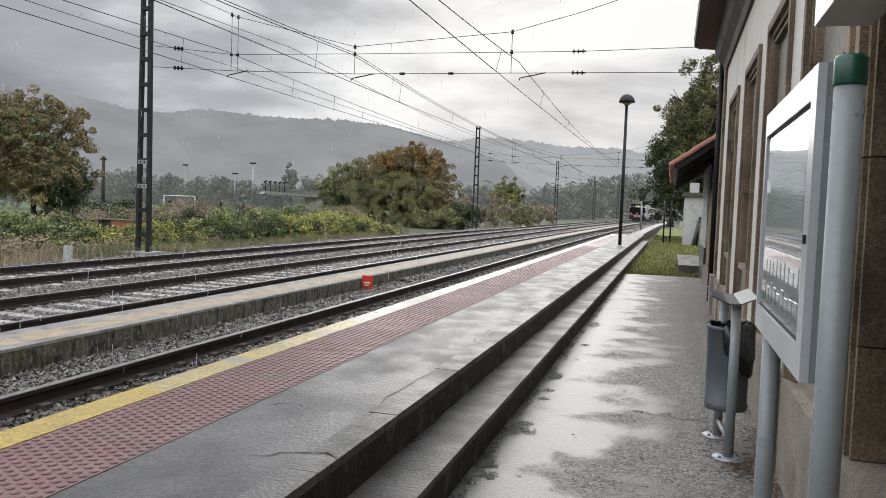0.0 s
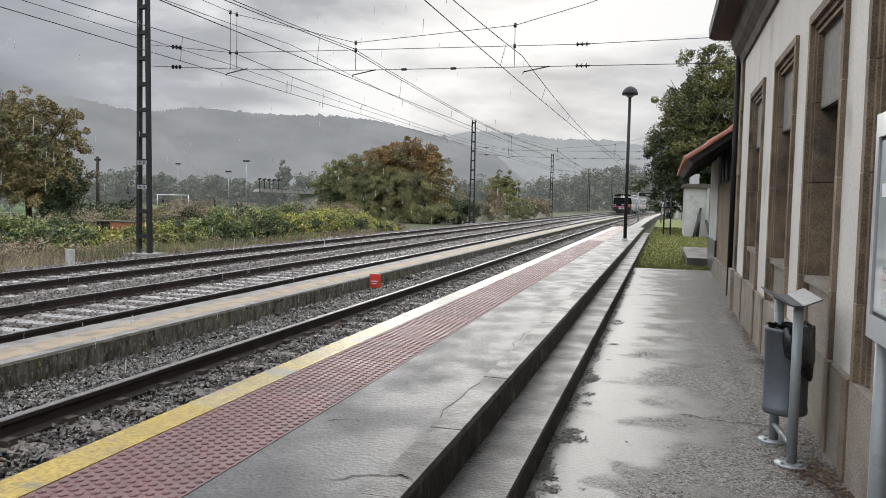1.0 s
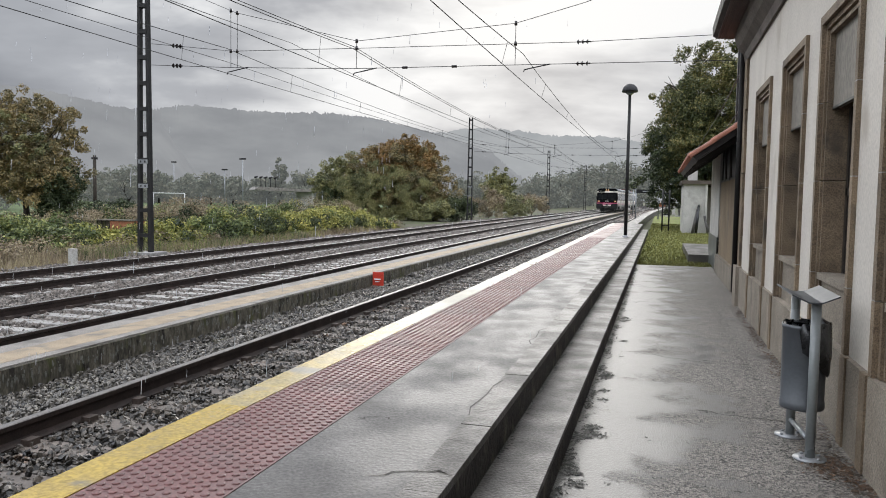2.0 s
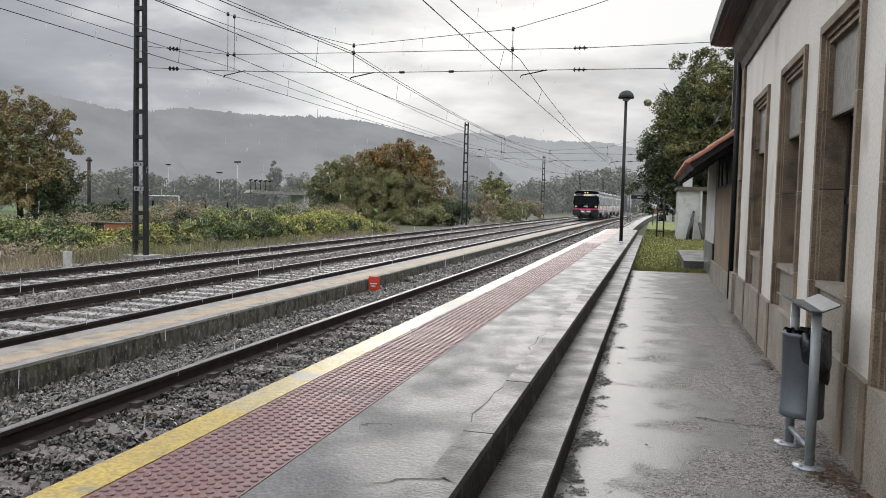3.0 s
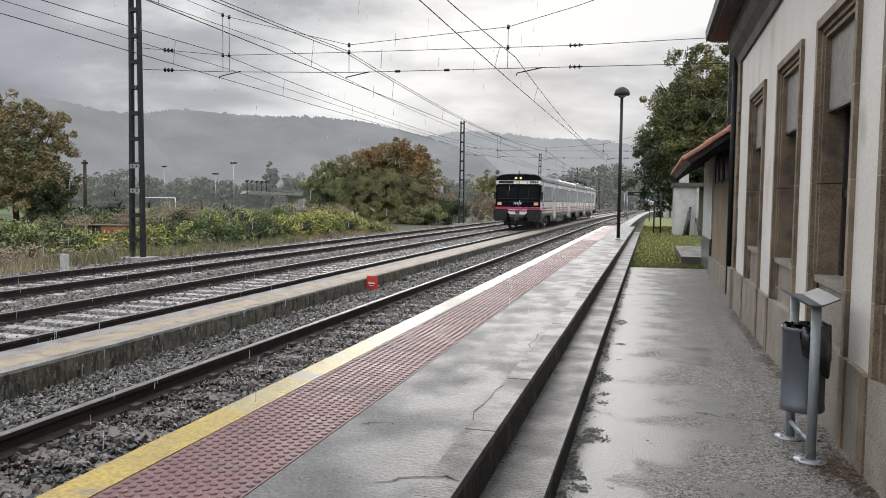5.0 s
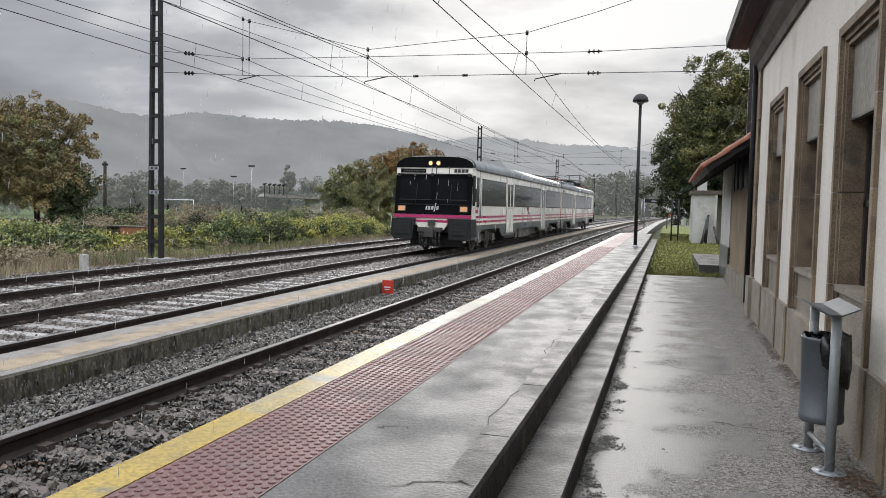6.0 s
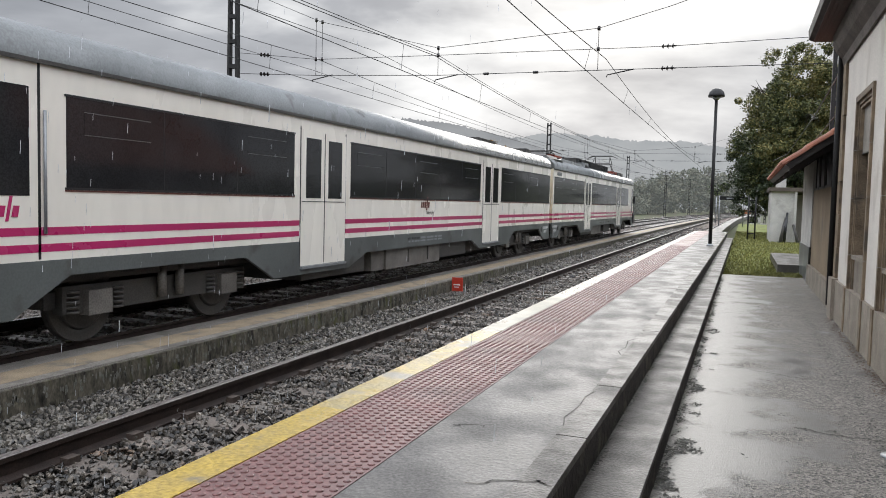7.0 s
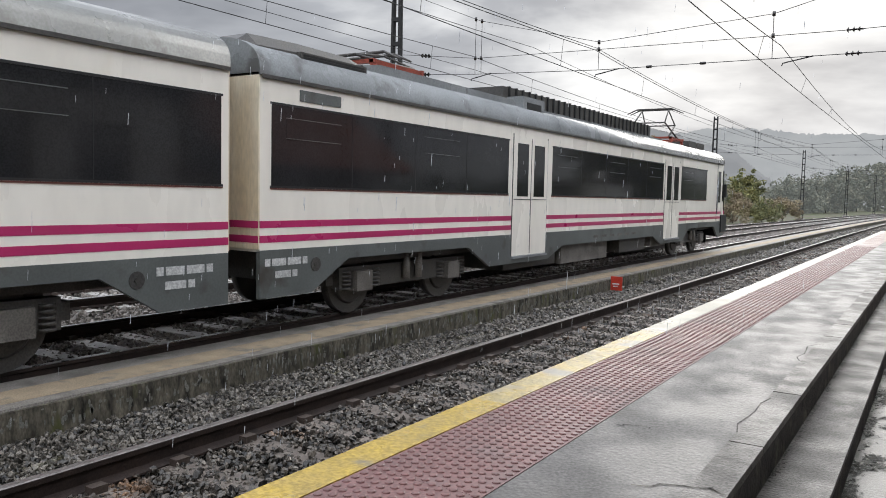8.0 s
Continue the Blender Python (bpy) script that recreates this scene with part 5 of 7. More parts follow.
def window_bay(y0, y1, door=False):
    """Granite surround in receding mouldings, grey panel above, deep dark opening, stone apron below."""
    z_top, jamb, sill, panel_z = 2.94, 0.15, 1.12, 2.30
    bands = ((0.0, 0.065, -0.028), (0.065, 0.105, 0.0), (0.105, 0.125, 0.022), (0.125, 0.15, 0.012))
    for u0, u1, dx in bands:
        heights = [PLINTH, 1.16, 1.80, 2.34, z_top - 0.93 * u1]
        for z0, z1 in zip(heights, heights[1:]):
            for a, b in ((y0 + u0, y0 + u1), (y1 - u1, y1 - u0)):
                granite_block(a, b, z0 + 0.003, z1 - 0.003, X_WALL + dx, X_WALL + 0.17, bev=0.005, name="jamb_stone" if u0 == 0 else "moulding")
    for z in (1.16, 1.80, 2.34):
        for a, b in ((y0, y0 + 0.064), (y1 - 0.064, y1)):
            part("mortar_joint", boxes((X_WALL - 0.027, X_WALL, a + 0.004, b, z - 0.005, z + 0.005)), M["mast_base"], building)
    for u0, u1, dx in bands:
        v0, v1 = u0 * 0.93, u1 * 0.93
        granite_block(y0 + u0, y1 - u0, z_top - v1, z_top - v0, X_WALL + dx, X_WALL + 0.17, name="lintel" if u0 == 0 else "moulding", bev=0.005)
    part("blind_panel", boxes((X_WALL + 0.048, X_WALL + 0.10, y0 + jamb, y1 - jamb, panel_z, z_top - 0.14)), M["blind"], building, "weathered grey panel")
    part("panel_edge", boxes((X_WALL + 0.044, X_WALL + 0.06, y0 + jamb, y1 - jamb, panel_z - 0.012, panel_z + 0.004)), M["dark_room"], building, "dark lower edge of the panel")
    if not door:
        granite_block(y0 + jamb, y1 - jamb, PLINTH, sill, X_WALL + 0.03, X_WALL + 0.40, "plinth", "apron")
        granite_block(y0 + jamb - 0.004, y1 - jamb + 0.004, sill, sill + 0.045, X_WALL - 0.004, X_WALL + 0.40, "plinth", "sill")
    x0, x1, zs = X_WALL + 0.15, X_WALL + 0.19, sill + 0.045
    m = (y0 + y1) / 2
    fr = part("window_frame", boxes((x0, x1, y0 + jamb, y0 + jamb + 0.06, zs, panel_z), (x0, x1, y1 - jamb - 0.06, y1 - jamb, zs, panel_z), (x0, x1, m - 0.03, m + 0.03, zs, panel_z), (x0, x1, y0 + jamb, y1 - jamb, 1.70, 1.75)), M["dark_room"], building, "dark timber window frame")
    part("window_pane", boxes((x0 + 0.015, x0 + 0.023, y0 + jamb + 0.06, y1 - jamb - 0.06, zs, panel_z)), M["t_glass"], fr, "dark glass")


main_walls()
for a, b in OPENINGS:
    window_bay(a, b, door=(a == 2.30))
# rusticated granite beside the door
z = 0.62
for i, h in enumerate((0.55, 0.50, 0.52, 0.50, 0.48)):
    for a, b in ((0.40, 1.28), (1.28, 2.28)) if i % 2 else ((0.40, 0.80), (0.80, 1.75), (1.75, 2.28)):
        granite_block(a + 0.006, b - 0.006, z + 0.006, z + h - 0.006, X_WALL - 0.05, X_WALL + 0.02, bev=0.02)
    z += h
# plinth stones
y, i = -8.0, 0
lens_ = [1.35, 1.1, 1.55, 0.95]
while y < Y_CORNER:
    d = min(lens_[i % 4], Y_CORNER - y + 0.02)
    granite_block(y + 0.003, y + d - 0.003, ZG - 0.1, PLINTH, X_WALL - 0.032, X_WALL + 0.40, "plinth", "plinth_stone", 0.01)
    y, i = y + d, i + 1
for a, b in OPENINGS[4:]:
    granite_block(b - 0.02, b + 0.10, ZG - 0.1, PLINTH + 0.004, X_WALL - 0.044, X_WALL - 0.02, "granite", "pilaster_foot")
    granite_block(a - 0.10, a + 0.02, ZG - 0.1, PLINTH + 0.004, X_WALL - 0.044, X_WALL - 0.02, "granite", "pilaster_foot")
# quoins at the far corner
z, i = PLINTH, 0
while z < WALL_TOP - 0.05:
    h = 0.42
    granite_block(Y_CORNER - (0.30 if i % 2 else 0.24), Y_CORNER + 0.02, z + 0.004, min(z + h, WALL_TOP) - 0.004, X_WALL - 0.03, X_WALL + 0.34, name="quoin")
    z, i = z + h, i + 1
granite_block(Y_CORNER - 0.34, Y_CORNER + 0.06, ZG - 0.1, PLINTH + 0.02, X_WALL - 0.075, X_WALL + 0.36, "plinth", "corner_plinth")
# cornice, eave boards and gutter
y = -8.0
while y < Y_CORNER + 0.1:
    d = min(1.6, Y_CORNER + 0.12 - y)
    bm = bmesh.new()
    prism(bm, [(X_WALL + 0.1, 3.53), (X_WALL - 0.03, 3.53), (X_WALL - 0.05, 3.63), (X_WALL - 0.12, 3.72), (X_WALL - 0.16, 3.82), (X_WALL - 0.17, 3.92), (X_WALL + 0.1, 3.92)], "y", y + 0.003, y + d - 0.003)
    part("cornice_stone", bm, M["eave_stone"], building)
    y += d
for k in range(5):
    x0 = X_WALL - 0.15 - k * 0.045
    part("eave_board", boxes((x0 - 0.043, x0, -8.3, Y_CORNER + 0.45, 3.925 + k * 0.004, 3.95 + k * 0.004)), M["eave_wood"], building, "dark eave board")
bm = bmesh.new()
prism(bm, [(X_WALL - 0.34, 3.94), (X_WALL - 0.43, 3.98), (X_WALL - 0.44, 4.10), (X_WALL - 0.41, 4.10), (X_WALL - 0.405, 4.0), (X_WALL - 0.34, 3.97)], "y", -8.4, Y_CORNER + 0.5)
part("gutter", bm, M["gutter"], building, "dark metal gutter")
roof_b = bmesh.new()
prism(roof_b, [(X_WALL - 0.40, 4.05), (11.3, 5.7), (14.9, 4.05), (14.9, 3.98), (11.3, 5.6), (X_WALL - 0.40, 3.98)], "y", -8.4, Y_CORNER + 0.48)
part("roof", roof_b, M["old_roof"], building, "weathered brown roof")
bm = bmesh.new()
bar(bm, (X_WALL - 0.05, Y_CORNER + 0.12, 0.4), (X_WALL - 0.05, Y_CORNER + 0.12, 3.9), 0.04, 0.04, 12)
part("downpipe", bm, M["gutter"], building, "dark downpipe")

# white sign over the door
sign = thing("wall_sign", "white box sign on the wall over the granite door", "sign")
part("sign_box", bevelled(boxes((7.93, 8.10, 1.1, 2.85, 2.21, 2.62)), 0.01), M["white"], sign, "white sign box")
part("bracket", boxes((8.10, X_WALL - 0.04, 1.4, 1.45, 2.3, 2.5)), M["galv"], sign, "steel bracket")
part("bracket", boxes((8.10, X_WALL + 0.01, 2.5, 2.55, 2.3, 2.5)), M["galv"], sign, "steel bracket")

# ---- annex ----
annex = thing("annex_shed", "low brown rendered annex with a red tiled lean-to roof", "shed", kind="structure")
part("brown_wall", boxes((8.20, 8.42, 11.36, 16.3, ZG - 0.1, 2.02)), M["annex_wall"], annex, "brown rendered wall")
part("foot_course", bevelled(boxes((8.14, 8.21, 11.40, 16.32, ZG - 0.1, 0.62)), 0.015), M["plinth"], annex, "stone foot course")
for k, (a, b) in enumerate(((11.4, 12.3), (12.42, 13.3), (13.42, 14.5), (14.62, 15.5), (15.6, 16.3))):
    f = part("lattice_frame", boxes((8.22, 8.27, a, a + 0.05, 2.02, 2.75), (8.22, 8.27, b - 0.05, b, 2.02, 2.75), (8.22, 8.27, a, b, 2.02, 2.07), (8.22, 8.27, a, b, 2.70, 2.75)), M["dark_room"], annex, "dark timber light frame")
    for j in range(5):
        s = (b - a) / 5
        d = bmesh.new()
        bar(d, (8.25, a + j * s, 2.05), (8.25, a + (j + 1) * s, 2.72), 0.012, 0.012, 6)
        part("lattice_bar", d, M["galv"], f)
# dark sheet stands in for the shade behind the lattice
part("dark_inside", boxes((8.38, 8.42, 11.36, 16.3, 2.02, 2.95)), M["dark_room"], annex, "dark sheet standing for the shaded inside")
part("far_panel", bevelled(boxes((8.18, 8.40, 16.3, 18.9, 0.62, 2.60)), 0.01), M["white_wall"], annex, "pale grey painted panel")
part("far_panel_foot", boxes((8.16, 8.40, 16.3, 18.9, ZG - 0.1, 0.95)), M["t_grey"], annex, "dark grey painted foot")
part("end_wall", boxes((8.42, 12.5, 18.7, 18.9, ZG - 0.1, 3.0)), M["annex_wall"], annex)
bm = bmesh.new()
prism(bm, [(7.50, 2.30), (10.2, 4.2), (10.2, 4.12), (7.56, 2.24)], "y", 12.1, 19.2)
part("roof_deck", bm, M["eave_wood"], annex, "dark roof deck")
for k in range(5):
    yy = 12.3 + k * 1.6
    bm = bmesh.new()
    prism(bm, [(7.56, 2.16), (7.56, 2.25), (9.0, 3.27), (9.0, 3.14)], "y", yy, yy + 0.07)
    part("rafter", bm, M["eave_wood"], annex, "dark rafter")
slope = math.atan2(1.9, 2.7)
tl = bmesh.new()
ring = [(0.085 * math.cos(a), 0.06 * math.sin(a)) for a in [math.pi * i / 6 for i in range(7)]] + [(0.07 * math.cos(a), 0.045 * math.sin(a)) for a in [math.pi * i / 6 for i in range(6, -1, -1)]]
prism(tl, ring, "y", 0, 0.44)
tile_mesh = finish(tl, "roof_tile", M["roof_tile"])
for j in range(8):
    for i in range(34):
        ob = new("roof_tile", tile_mesh)
        ob.parent = annex
        s = j * 0.38
        ob.matrix_basis = Matrix.Translation((7.46 + s * math.cos(slope), 12.14 + i * 0.208, 2.285 + s * math.sin(slope) + 0.012)) @ Matrix.Rotation(-math.pi / 2, 4, "Z") @ Matrix.Rotation(slope - 0.04, 4, "X")

solid("concrete_slab", bevelled(boxes((7.72, 8.6, 18.6, 23.5, 0.2, 0.44)), 0.02), M["kerb"], "low wet concrete slab on the lawn by the annex", "slab")

# ---- far shed and clutter ----
shed = thing("garden_shed", "dirty white rendered shed with a rusty flat roof edge", "shed")
part("wall", boxes((8.05, 9.0, 36, 36.3, 0.2, 2.42)), M["white_wall"], shed, "dirty white wall")
part("side_wall", boxes((8.05, 8.25, 36.3, 40, 0.2, 2.42)), M["white_wall"], shed)
part("inner_wall", boxes((9.0, 11.5, 37, 37.3, 0.2, 2.3)), M["blind"], shed, "grey boarded wall")
part("roof", bevelled(boxes((7.95, 11.5, 35.85, 40.2, 2.42, 2.58)), 0.02), M["eave_stone"], shed, "rust-brown roof edge")
part("post", boxes((8.95, 9.05, 35.9, 36.0, 0.2, 2.42)), M["white_wall"], shed, "white post")
part("chimney", bevelled(boxes((8.22, 8.62, 36.3, 36.7, 2.58, 3.02)), 0.02), M["white_wall"], shed, "pale chimney block")
for k, (x, h, lean) in enumerate(((8.45, 1.1, .2), (8.6, 1.3, .1), (9.15, 0.8, -.2), (9.35, 1.0, .15), (9.6, 0.7, 0.0))):
    bm = bmesh.new()
    bar(bm, (x, 35.6, 0.22), (x + lean, 35.82, 0.22 + h), 0.07, 0.05, 8)
    solid("scrap_pole" if k < 2 else "scrap_sack", bm, M["t_dark"] if k % 2 == 0 else M["bag"], "dark scrap leaning against the white shed", "scrap", group="scrap by the shed")
ladder = thing("iron_frame", "narrow black iron ladder frame standing on the lawn", "frame")
for x in (7.18, 7.48):
    bm = bmesh.new()
    bar(bm, (x, 38, 0.2), (x, 38, 2.2), 0.035, 0.035, 8)
    part("stile", bm, M["black_iron"], ladder)
for k in range(4):
    part("rung", boxes((7.18, 7.48, 37.98, 38.02, 0.5 + 0.5 * k, 0.55 + 0.5 * k)), M["black_iron"], ladder)

name_sign = thing("station_name_board", "dark name board on two thin posts by the far platform", "sign")
for x in (5.2, 6.95):
    bm = bmesh.new()
    bar(bm, (x, 64, 0.2), (x, 64, 2.6), 0.05, 0.05, 10)
    part("post", bm, M["galv"], name_sign, "grey post")
part("board", bevelled(boxes((5.2, 7.4, 63.94, 64.0, 2.28, 2.56)), 0.01), M["black_iron"], name_sign, "dark board")
part("lettering_bar", boxes((5.7, 6.8, 63.925, 63.938, 2.37, 2.46)), M["galv"], name_sign)
signal = thing("railway_signal", "dark round signal head on a thin post", "signal")
bm = bmesh.new()
bar(bm, (4.0, 95, -0.2), (4.0, 95, 3.2), 0.06, 0.06, 10)
part("post", bm, M["galv"], signal)
bm = bmesh.new()
bar(bm, (4.0, 95.0, 3.45), (4.0, 94.85, 3.45), 0.42, 0.42, 20)
part("disc", bm, M["black_iron"], signal, "black target disc")
for k, (x, y) in enumerate(((7.6, 78), (8.4, 90))):
    solid("concrete_post", bevelled(boxes((x, x + 0.3, y, y + 0.3, 0.2, 2.4)), 0.02), M["white_wall"], "pale concrete fence post on the grass", "post", group="far posts")
solid("red_wall_plate", boxes((7.0, 8.0, 100, 100.1, 1.0, 1.5)), M["brick_red"], "faded red plate far along the line", "plate")

# ---- bin ----
bin_ = thing("litter_bin", "grey metal litter bin with black bag on two posts", "litter bin")
for x, y in ((7.880, 4.52), (7.845, 4.95)):
    bm = bmesh.new()
    bar(bm, (x, y, ZG), (x, y, 1.115), 0.026, 0.026, 16)
    post = part("post", bm, M["grey_paint"], bin_, "grey round post")
    bm = bmesh.new()
    lathe(bm, [(0.085, ZG), (0.085, ZG + 0.008), (0.03, ZG + 0.012)], 24, (x, y))
    for a in range(4):
        c, s = math.cos(a * 1.57 + .6), math.sin(a * 1.57 + .6)
        bar(bm, (x + .06 * c, y + .06 * s, ZG + 0.008), (x + .06 * c, y + .06 * s, ZG + 0.02), 0.009, 0.009, 6)
    part("base_plate", bm, M["galv"], post, "bolted base plate")
bm = bmesh.new()
bar(bm, (7.880, 4.52, 0.36), (7.845, 4.95, 0.36), 0.016, 0.016, 10)
part("cross_bar", bm, M["galv"], bin_)
bm = bmesh.new()
cx, cy = 7.865, 4.735
prof = [(0.114, 0.49), (0.118, 0.50), (0.118, 0.53), (0.114, 0.535), (0.118, 0.94), (0.123, 0.945), (0.123, 0.965)]
prof += [(0.114, 0.965), (0.108, 0.55)]
lathe(bm, prof, 28, (cx, cy))
body = part("barrel", bm, M["bin_body"], bin_, "dark grey metal barrel")
bm = bmesh.new()
rb = random.Random(2)
seg = 28
rings = []
for r, z in ((0.104, 0.80), (0.112, 0.97), (0.131, 0.985), (0.137, 0.93), (0.135, 0.86)):
    ring = []
    for i in range(seg):
        a = 2 * math.pi * i / seg
        drop = (0.16 * max(0, math.cos(a + 0.5)) ** 2 + 0.03 * rb.random()) if z < 0.95 and r > 0.13 else 0.0
        q = r + rb.uniform(-.006, .008)
        if r > 0.13 and math.cos(a + 0.5) < 0.25:
            q, drop = 0.110, -0.96 + z + rb.uniform(0, .01)
        ring.append(bm.verts.new((cx + q * math.cos(a), cy + q * math.sin(a), z - drop + (rb.uniform(-.01, .012) if z > .95 else 0))))
    rings.append(ring)
for a, b in zip(rings, rings[1:]):
    for i in range(seg):
        bm.faces.new((a[i], a[(i + 1) % seg], b[(i + 1) % seg], b[i])).smooth = True
bm.faces.new(rings[0][::-1])
part("bag", bm, M["bag"], bin_, "crumpled black bag over the rim")
bm = bmesh.new()
out = [(-0.118, 0.040), (-0.03, 0.0), (0.03, 0.0), (0.118, 0.040), (0.116, 0.047), (0.03, 0.008), (-0.03, 0.008), (-0.116, 0.047)]
prism(bm, [(7.863 + u, 1.112 + v) for u, v in out], "y", 4.45, 5.02)
part("hood", bm, M["bin_body"], bin_, "shallow folded metal hood")

# ---- notice board ----
nb = thing("notice_board", "glazed aluminium notice board on two grey posts", "notice board")
for x, y, top in ((7.843, 1.775, 1.90), (7.848, 2.74, 1.24)):
    bm = bmesh.new()
    bar(bm, (x, y, ZG), (x, y, top), 0.029, 0.029, 24)
    p_ = part("post", bm, M["grey_paint"], nb, "grey round post")
    if top > 1.5:
        bm = bmesh.new()
        lathe(bm, [(0.0305, top - 0.05), (0.0315, top - 0.045), (0.0315, top + 0.003), (0.027, top + 0.010), (0.010, top + 0.012)], 24, (x, y))
        part("cap", bm, M["green_cap"], p_, "green plastic cap")
BX, B0, B1, BZ0, BZ1 = 7.80, 1.84, 2.76, 1.235, 1.91
fw = 0.07
part("back_box", bevelled(boxes((BX + 0.012, BX + 0.05, B0 + 0.002, B1 - 0.002, BZ0, BZ1)), 0.004), M["grey_paint"], nb, "grey board case")
for d in ((B0, B1, BZ0, BZ0 + fw), (B0, B1, BZ1 - fw, BZ1), (B0, B0 + fw, BZ0 + fw, BZ1 - fw), (B1 - fw * 0.5, B1, BZ0 + fw, BZ1 - fw)):
    part("frame_bar", bevelled(boxes((BX - 0.006, BX + 0.012, *d)), 0.003), M["alu"], nb, "aluminium frame bar")
part("gasket", boxes((BX + 0.002, BX + 0.011, B0 + fw, B1 - fw * .5, BZ0 + fw, BZ1 - fw)), M["t_rubber"], nb)
part("poster", boxes((BX + 0.000, BX + 0.004, B0 + fw + 0.012, B1 - fw * .5 - 0.012, BZ0 + fw + 0.012, BZ1 - fw - 0.012)), M["paper"], nb, "pale printed poster behind glass")
rng = random.Random(9)
for r in range(2):
    for c in range(9):
        y0 = B0 + 0.13 + c * 0.075
        z0 = BZ0 + 0.11 + r * 0.075
        part("text_block", boxes((BX - 0.0015, BX + 0.001, y0, y0 + 0.055, z0, z0 + rng.uniform(0.035, 0.055))), M["paper_dark"], nb)
part("text_block", boxes((BX - 0.0015, BX + 0.001, B1 - 0.16, B1 - 0.08, 1.66, 1.70)), M["white"], nb)
part("lock", bevelled(boxes((BX - 0.012, BX - 0.004, B0 + 0.02, B0 + 0.035, 1.53, 1.55)), 0.002), M["t_rubber"], nb, "small black lock")

# ---- platform lamp ----
lamp = thing("platform_lamp", "slim dark lamp post with a mushroom head", "street lamp")
bm = bmesh.new()
bar(bm, (6.147, 22.49, ZP), (6.147, 22.49, 4.65), 0.05, 0.04, 14)
part("pole", bm, M["mast"], lamp, "dark grey pole")
bm = bmesh.new()
lathe(bm, [(0.10, ZP), (0.10, ZP + 0.015), (0.06, ZP + 0.05)], 16, (6.147, 22.49))
part("foot", bm, M["galv"], lamp, "bolted foot")
bm = bmesh.new()
lathe(bm, [(0.21, 4.66), (0.22, 4.69), (0.19, 4.79), (0.12, 4.86), (0.04, 4.89)], 20, (6.147, 22.49))
part("dome", bm, M["black_iron"], lamp, "dark dome")
bm = bmesh.new()
lathe(bm, [(0.05, 4.58), (0.10, 4.62), (0.12, 4.66)], 16, (6.147, 22.49))
part("diffuser", bm, M["paper_dark"], lamp, "grey diffuser")

# ---- red sign on the ballast ----
rs = thing("red_track_sign", "small red warning sign at the old platform face", "sign")
bm = boxes((1.06, 1.31, 15.90, 15.925, -0.30, 0.0))
part("red_plate", bevelled(bm, 0.008), M["red_sign"], rs, "red enamel plate")
part("text_bar", boxes((1.10, 1.25, 15.885, 15.899, -0.17, -0.145)), M["white"], rs)
part("text_bar", boxes((1.12, 1.22, 15.885, 15.899, -0.22, -0.20)), M["white"], rs)


# ---- catenary masts ----
MASTS = [-20.8, 19.5, 59.3, 99.9, 140.2, 180.5]
MX, RX = -7.36, 8.80


def lattice_mast(x, y, top, w0=0.36, w1=0.24, label="dark riveted lattice mast on a concrete foot"):
    m = thing("catenary_mast", label, "mast", "catenary masts")
    m.location = (x, y, 0)
    n = 11
    for s in (-1, 1):
        bm = bmesh.new()
        a = [bm.verts.new((s * w0 / 2 + u, v, -0.1)) for u, v in ((-.045, -.08), (.045, -.08), (.045, .08), (-.045, .08))]
        b = [bm.verts.new((s * w1 / 2 + u, v, top)) for u, v in ((-.04, -.07), (.04, -.07), (.04, .07), (-.04, .07))]
        for i in range(4):
            bm.faces.new((a[i], a[(i + 1) % 4], b[(i + 1) % 4], b[i]))
        bm.faces.new(b)
        bm.faces.new(a[::-1])
        part("channel", bm, M["mast"], m, "steel channel")
    for i in range(n):
        z = 0.35 + (top - 0.6) * i / (n - 1)
        w = w0 + (w1 - w0) * z / top
        for v in (-0.085, 0.075):
            part("batten", boxes((-w / 2, w / 2, v, v + 0.01, z, z + 0.11)), M["mast"], m)
    part("foot", bevelled(boxes((-0.45, 0.45, -0.4, 0.4, -0.4, -0.08)), 0.03), M["mast_base"], m, "pale concrete foot")
    for z in (1.78, 2.48):
        part("number_plate", boxes((-0.16, 0.16, -0.10, -0.09, z, z + 0.12)), M["galv"], m, "small pale plate")
        for k in (-0.09, 0.05):
            part("plate_bar", boxes((k, k + 0.04, -0.104, -0.1, z + 0.03, z + 0.09)), M["t_rubber"], m)
    return m


for y in MASTS:
    lattice_mast(MX + bend(y), y, 7.9)
for y in MASTS[1:4]:
    lattice_mast(RX + bend(y), y, 7.9, 0.16, 0.12, "slim grey lattice mast behind the buildings")


def wire(name, pts, r, parent=None, label=""):
    cu = bpy.data.curves.new(name, "CURVE")
    cu.dimensions, cu.bevel_depth, cu.bevel_resolution = "3D", r, 1
    sp = cu.splines.new("POLY")
    sp.points.add(len(pts) - 1)
    for q, c in zip(sp.points, pts):
        q.co = (*c, 1)
    cu.materials.append(M["wire"])
    ob = new(name, cu)
    ob.parent = parent
    return tagged(ob, label)


def insulator(parent, a, b):
    bm = bmesh.new()
    a, b = Vector(a), Vector(b)
    for i in range(3):
        p0, p1 = a.lerp(b, i / 3 + 0.02), a.lerp(b, i / 3 + 0.14)
        bar(bm, p0, p1, 0.025, 0.065, 10)
        bar(bm, p1, a.lerp(b, i / 3 + 0.333), 0.02, 0.02, 8)
    part("insulator", bm, M["insulator"], parent, "dark disc insulator")


def polyline(pts, xs):
    return [(x, np.interp(x, [p[0] for p in pts], [p[1] for p in pts])) for x in xs]


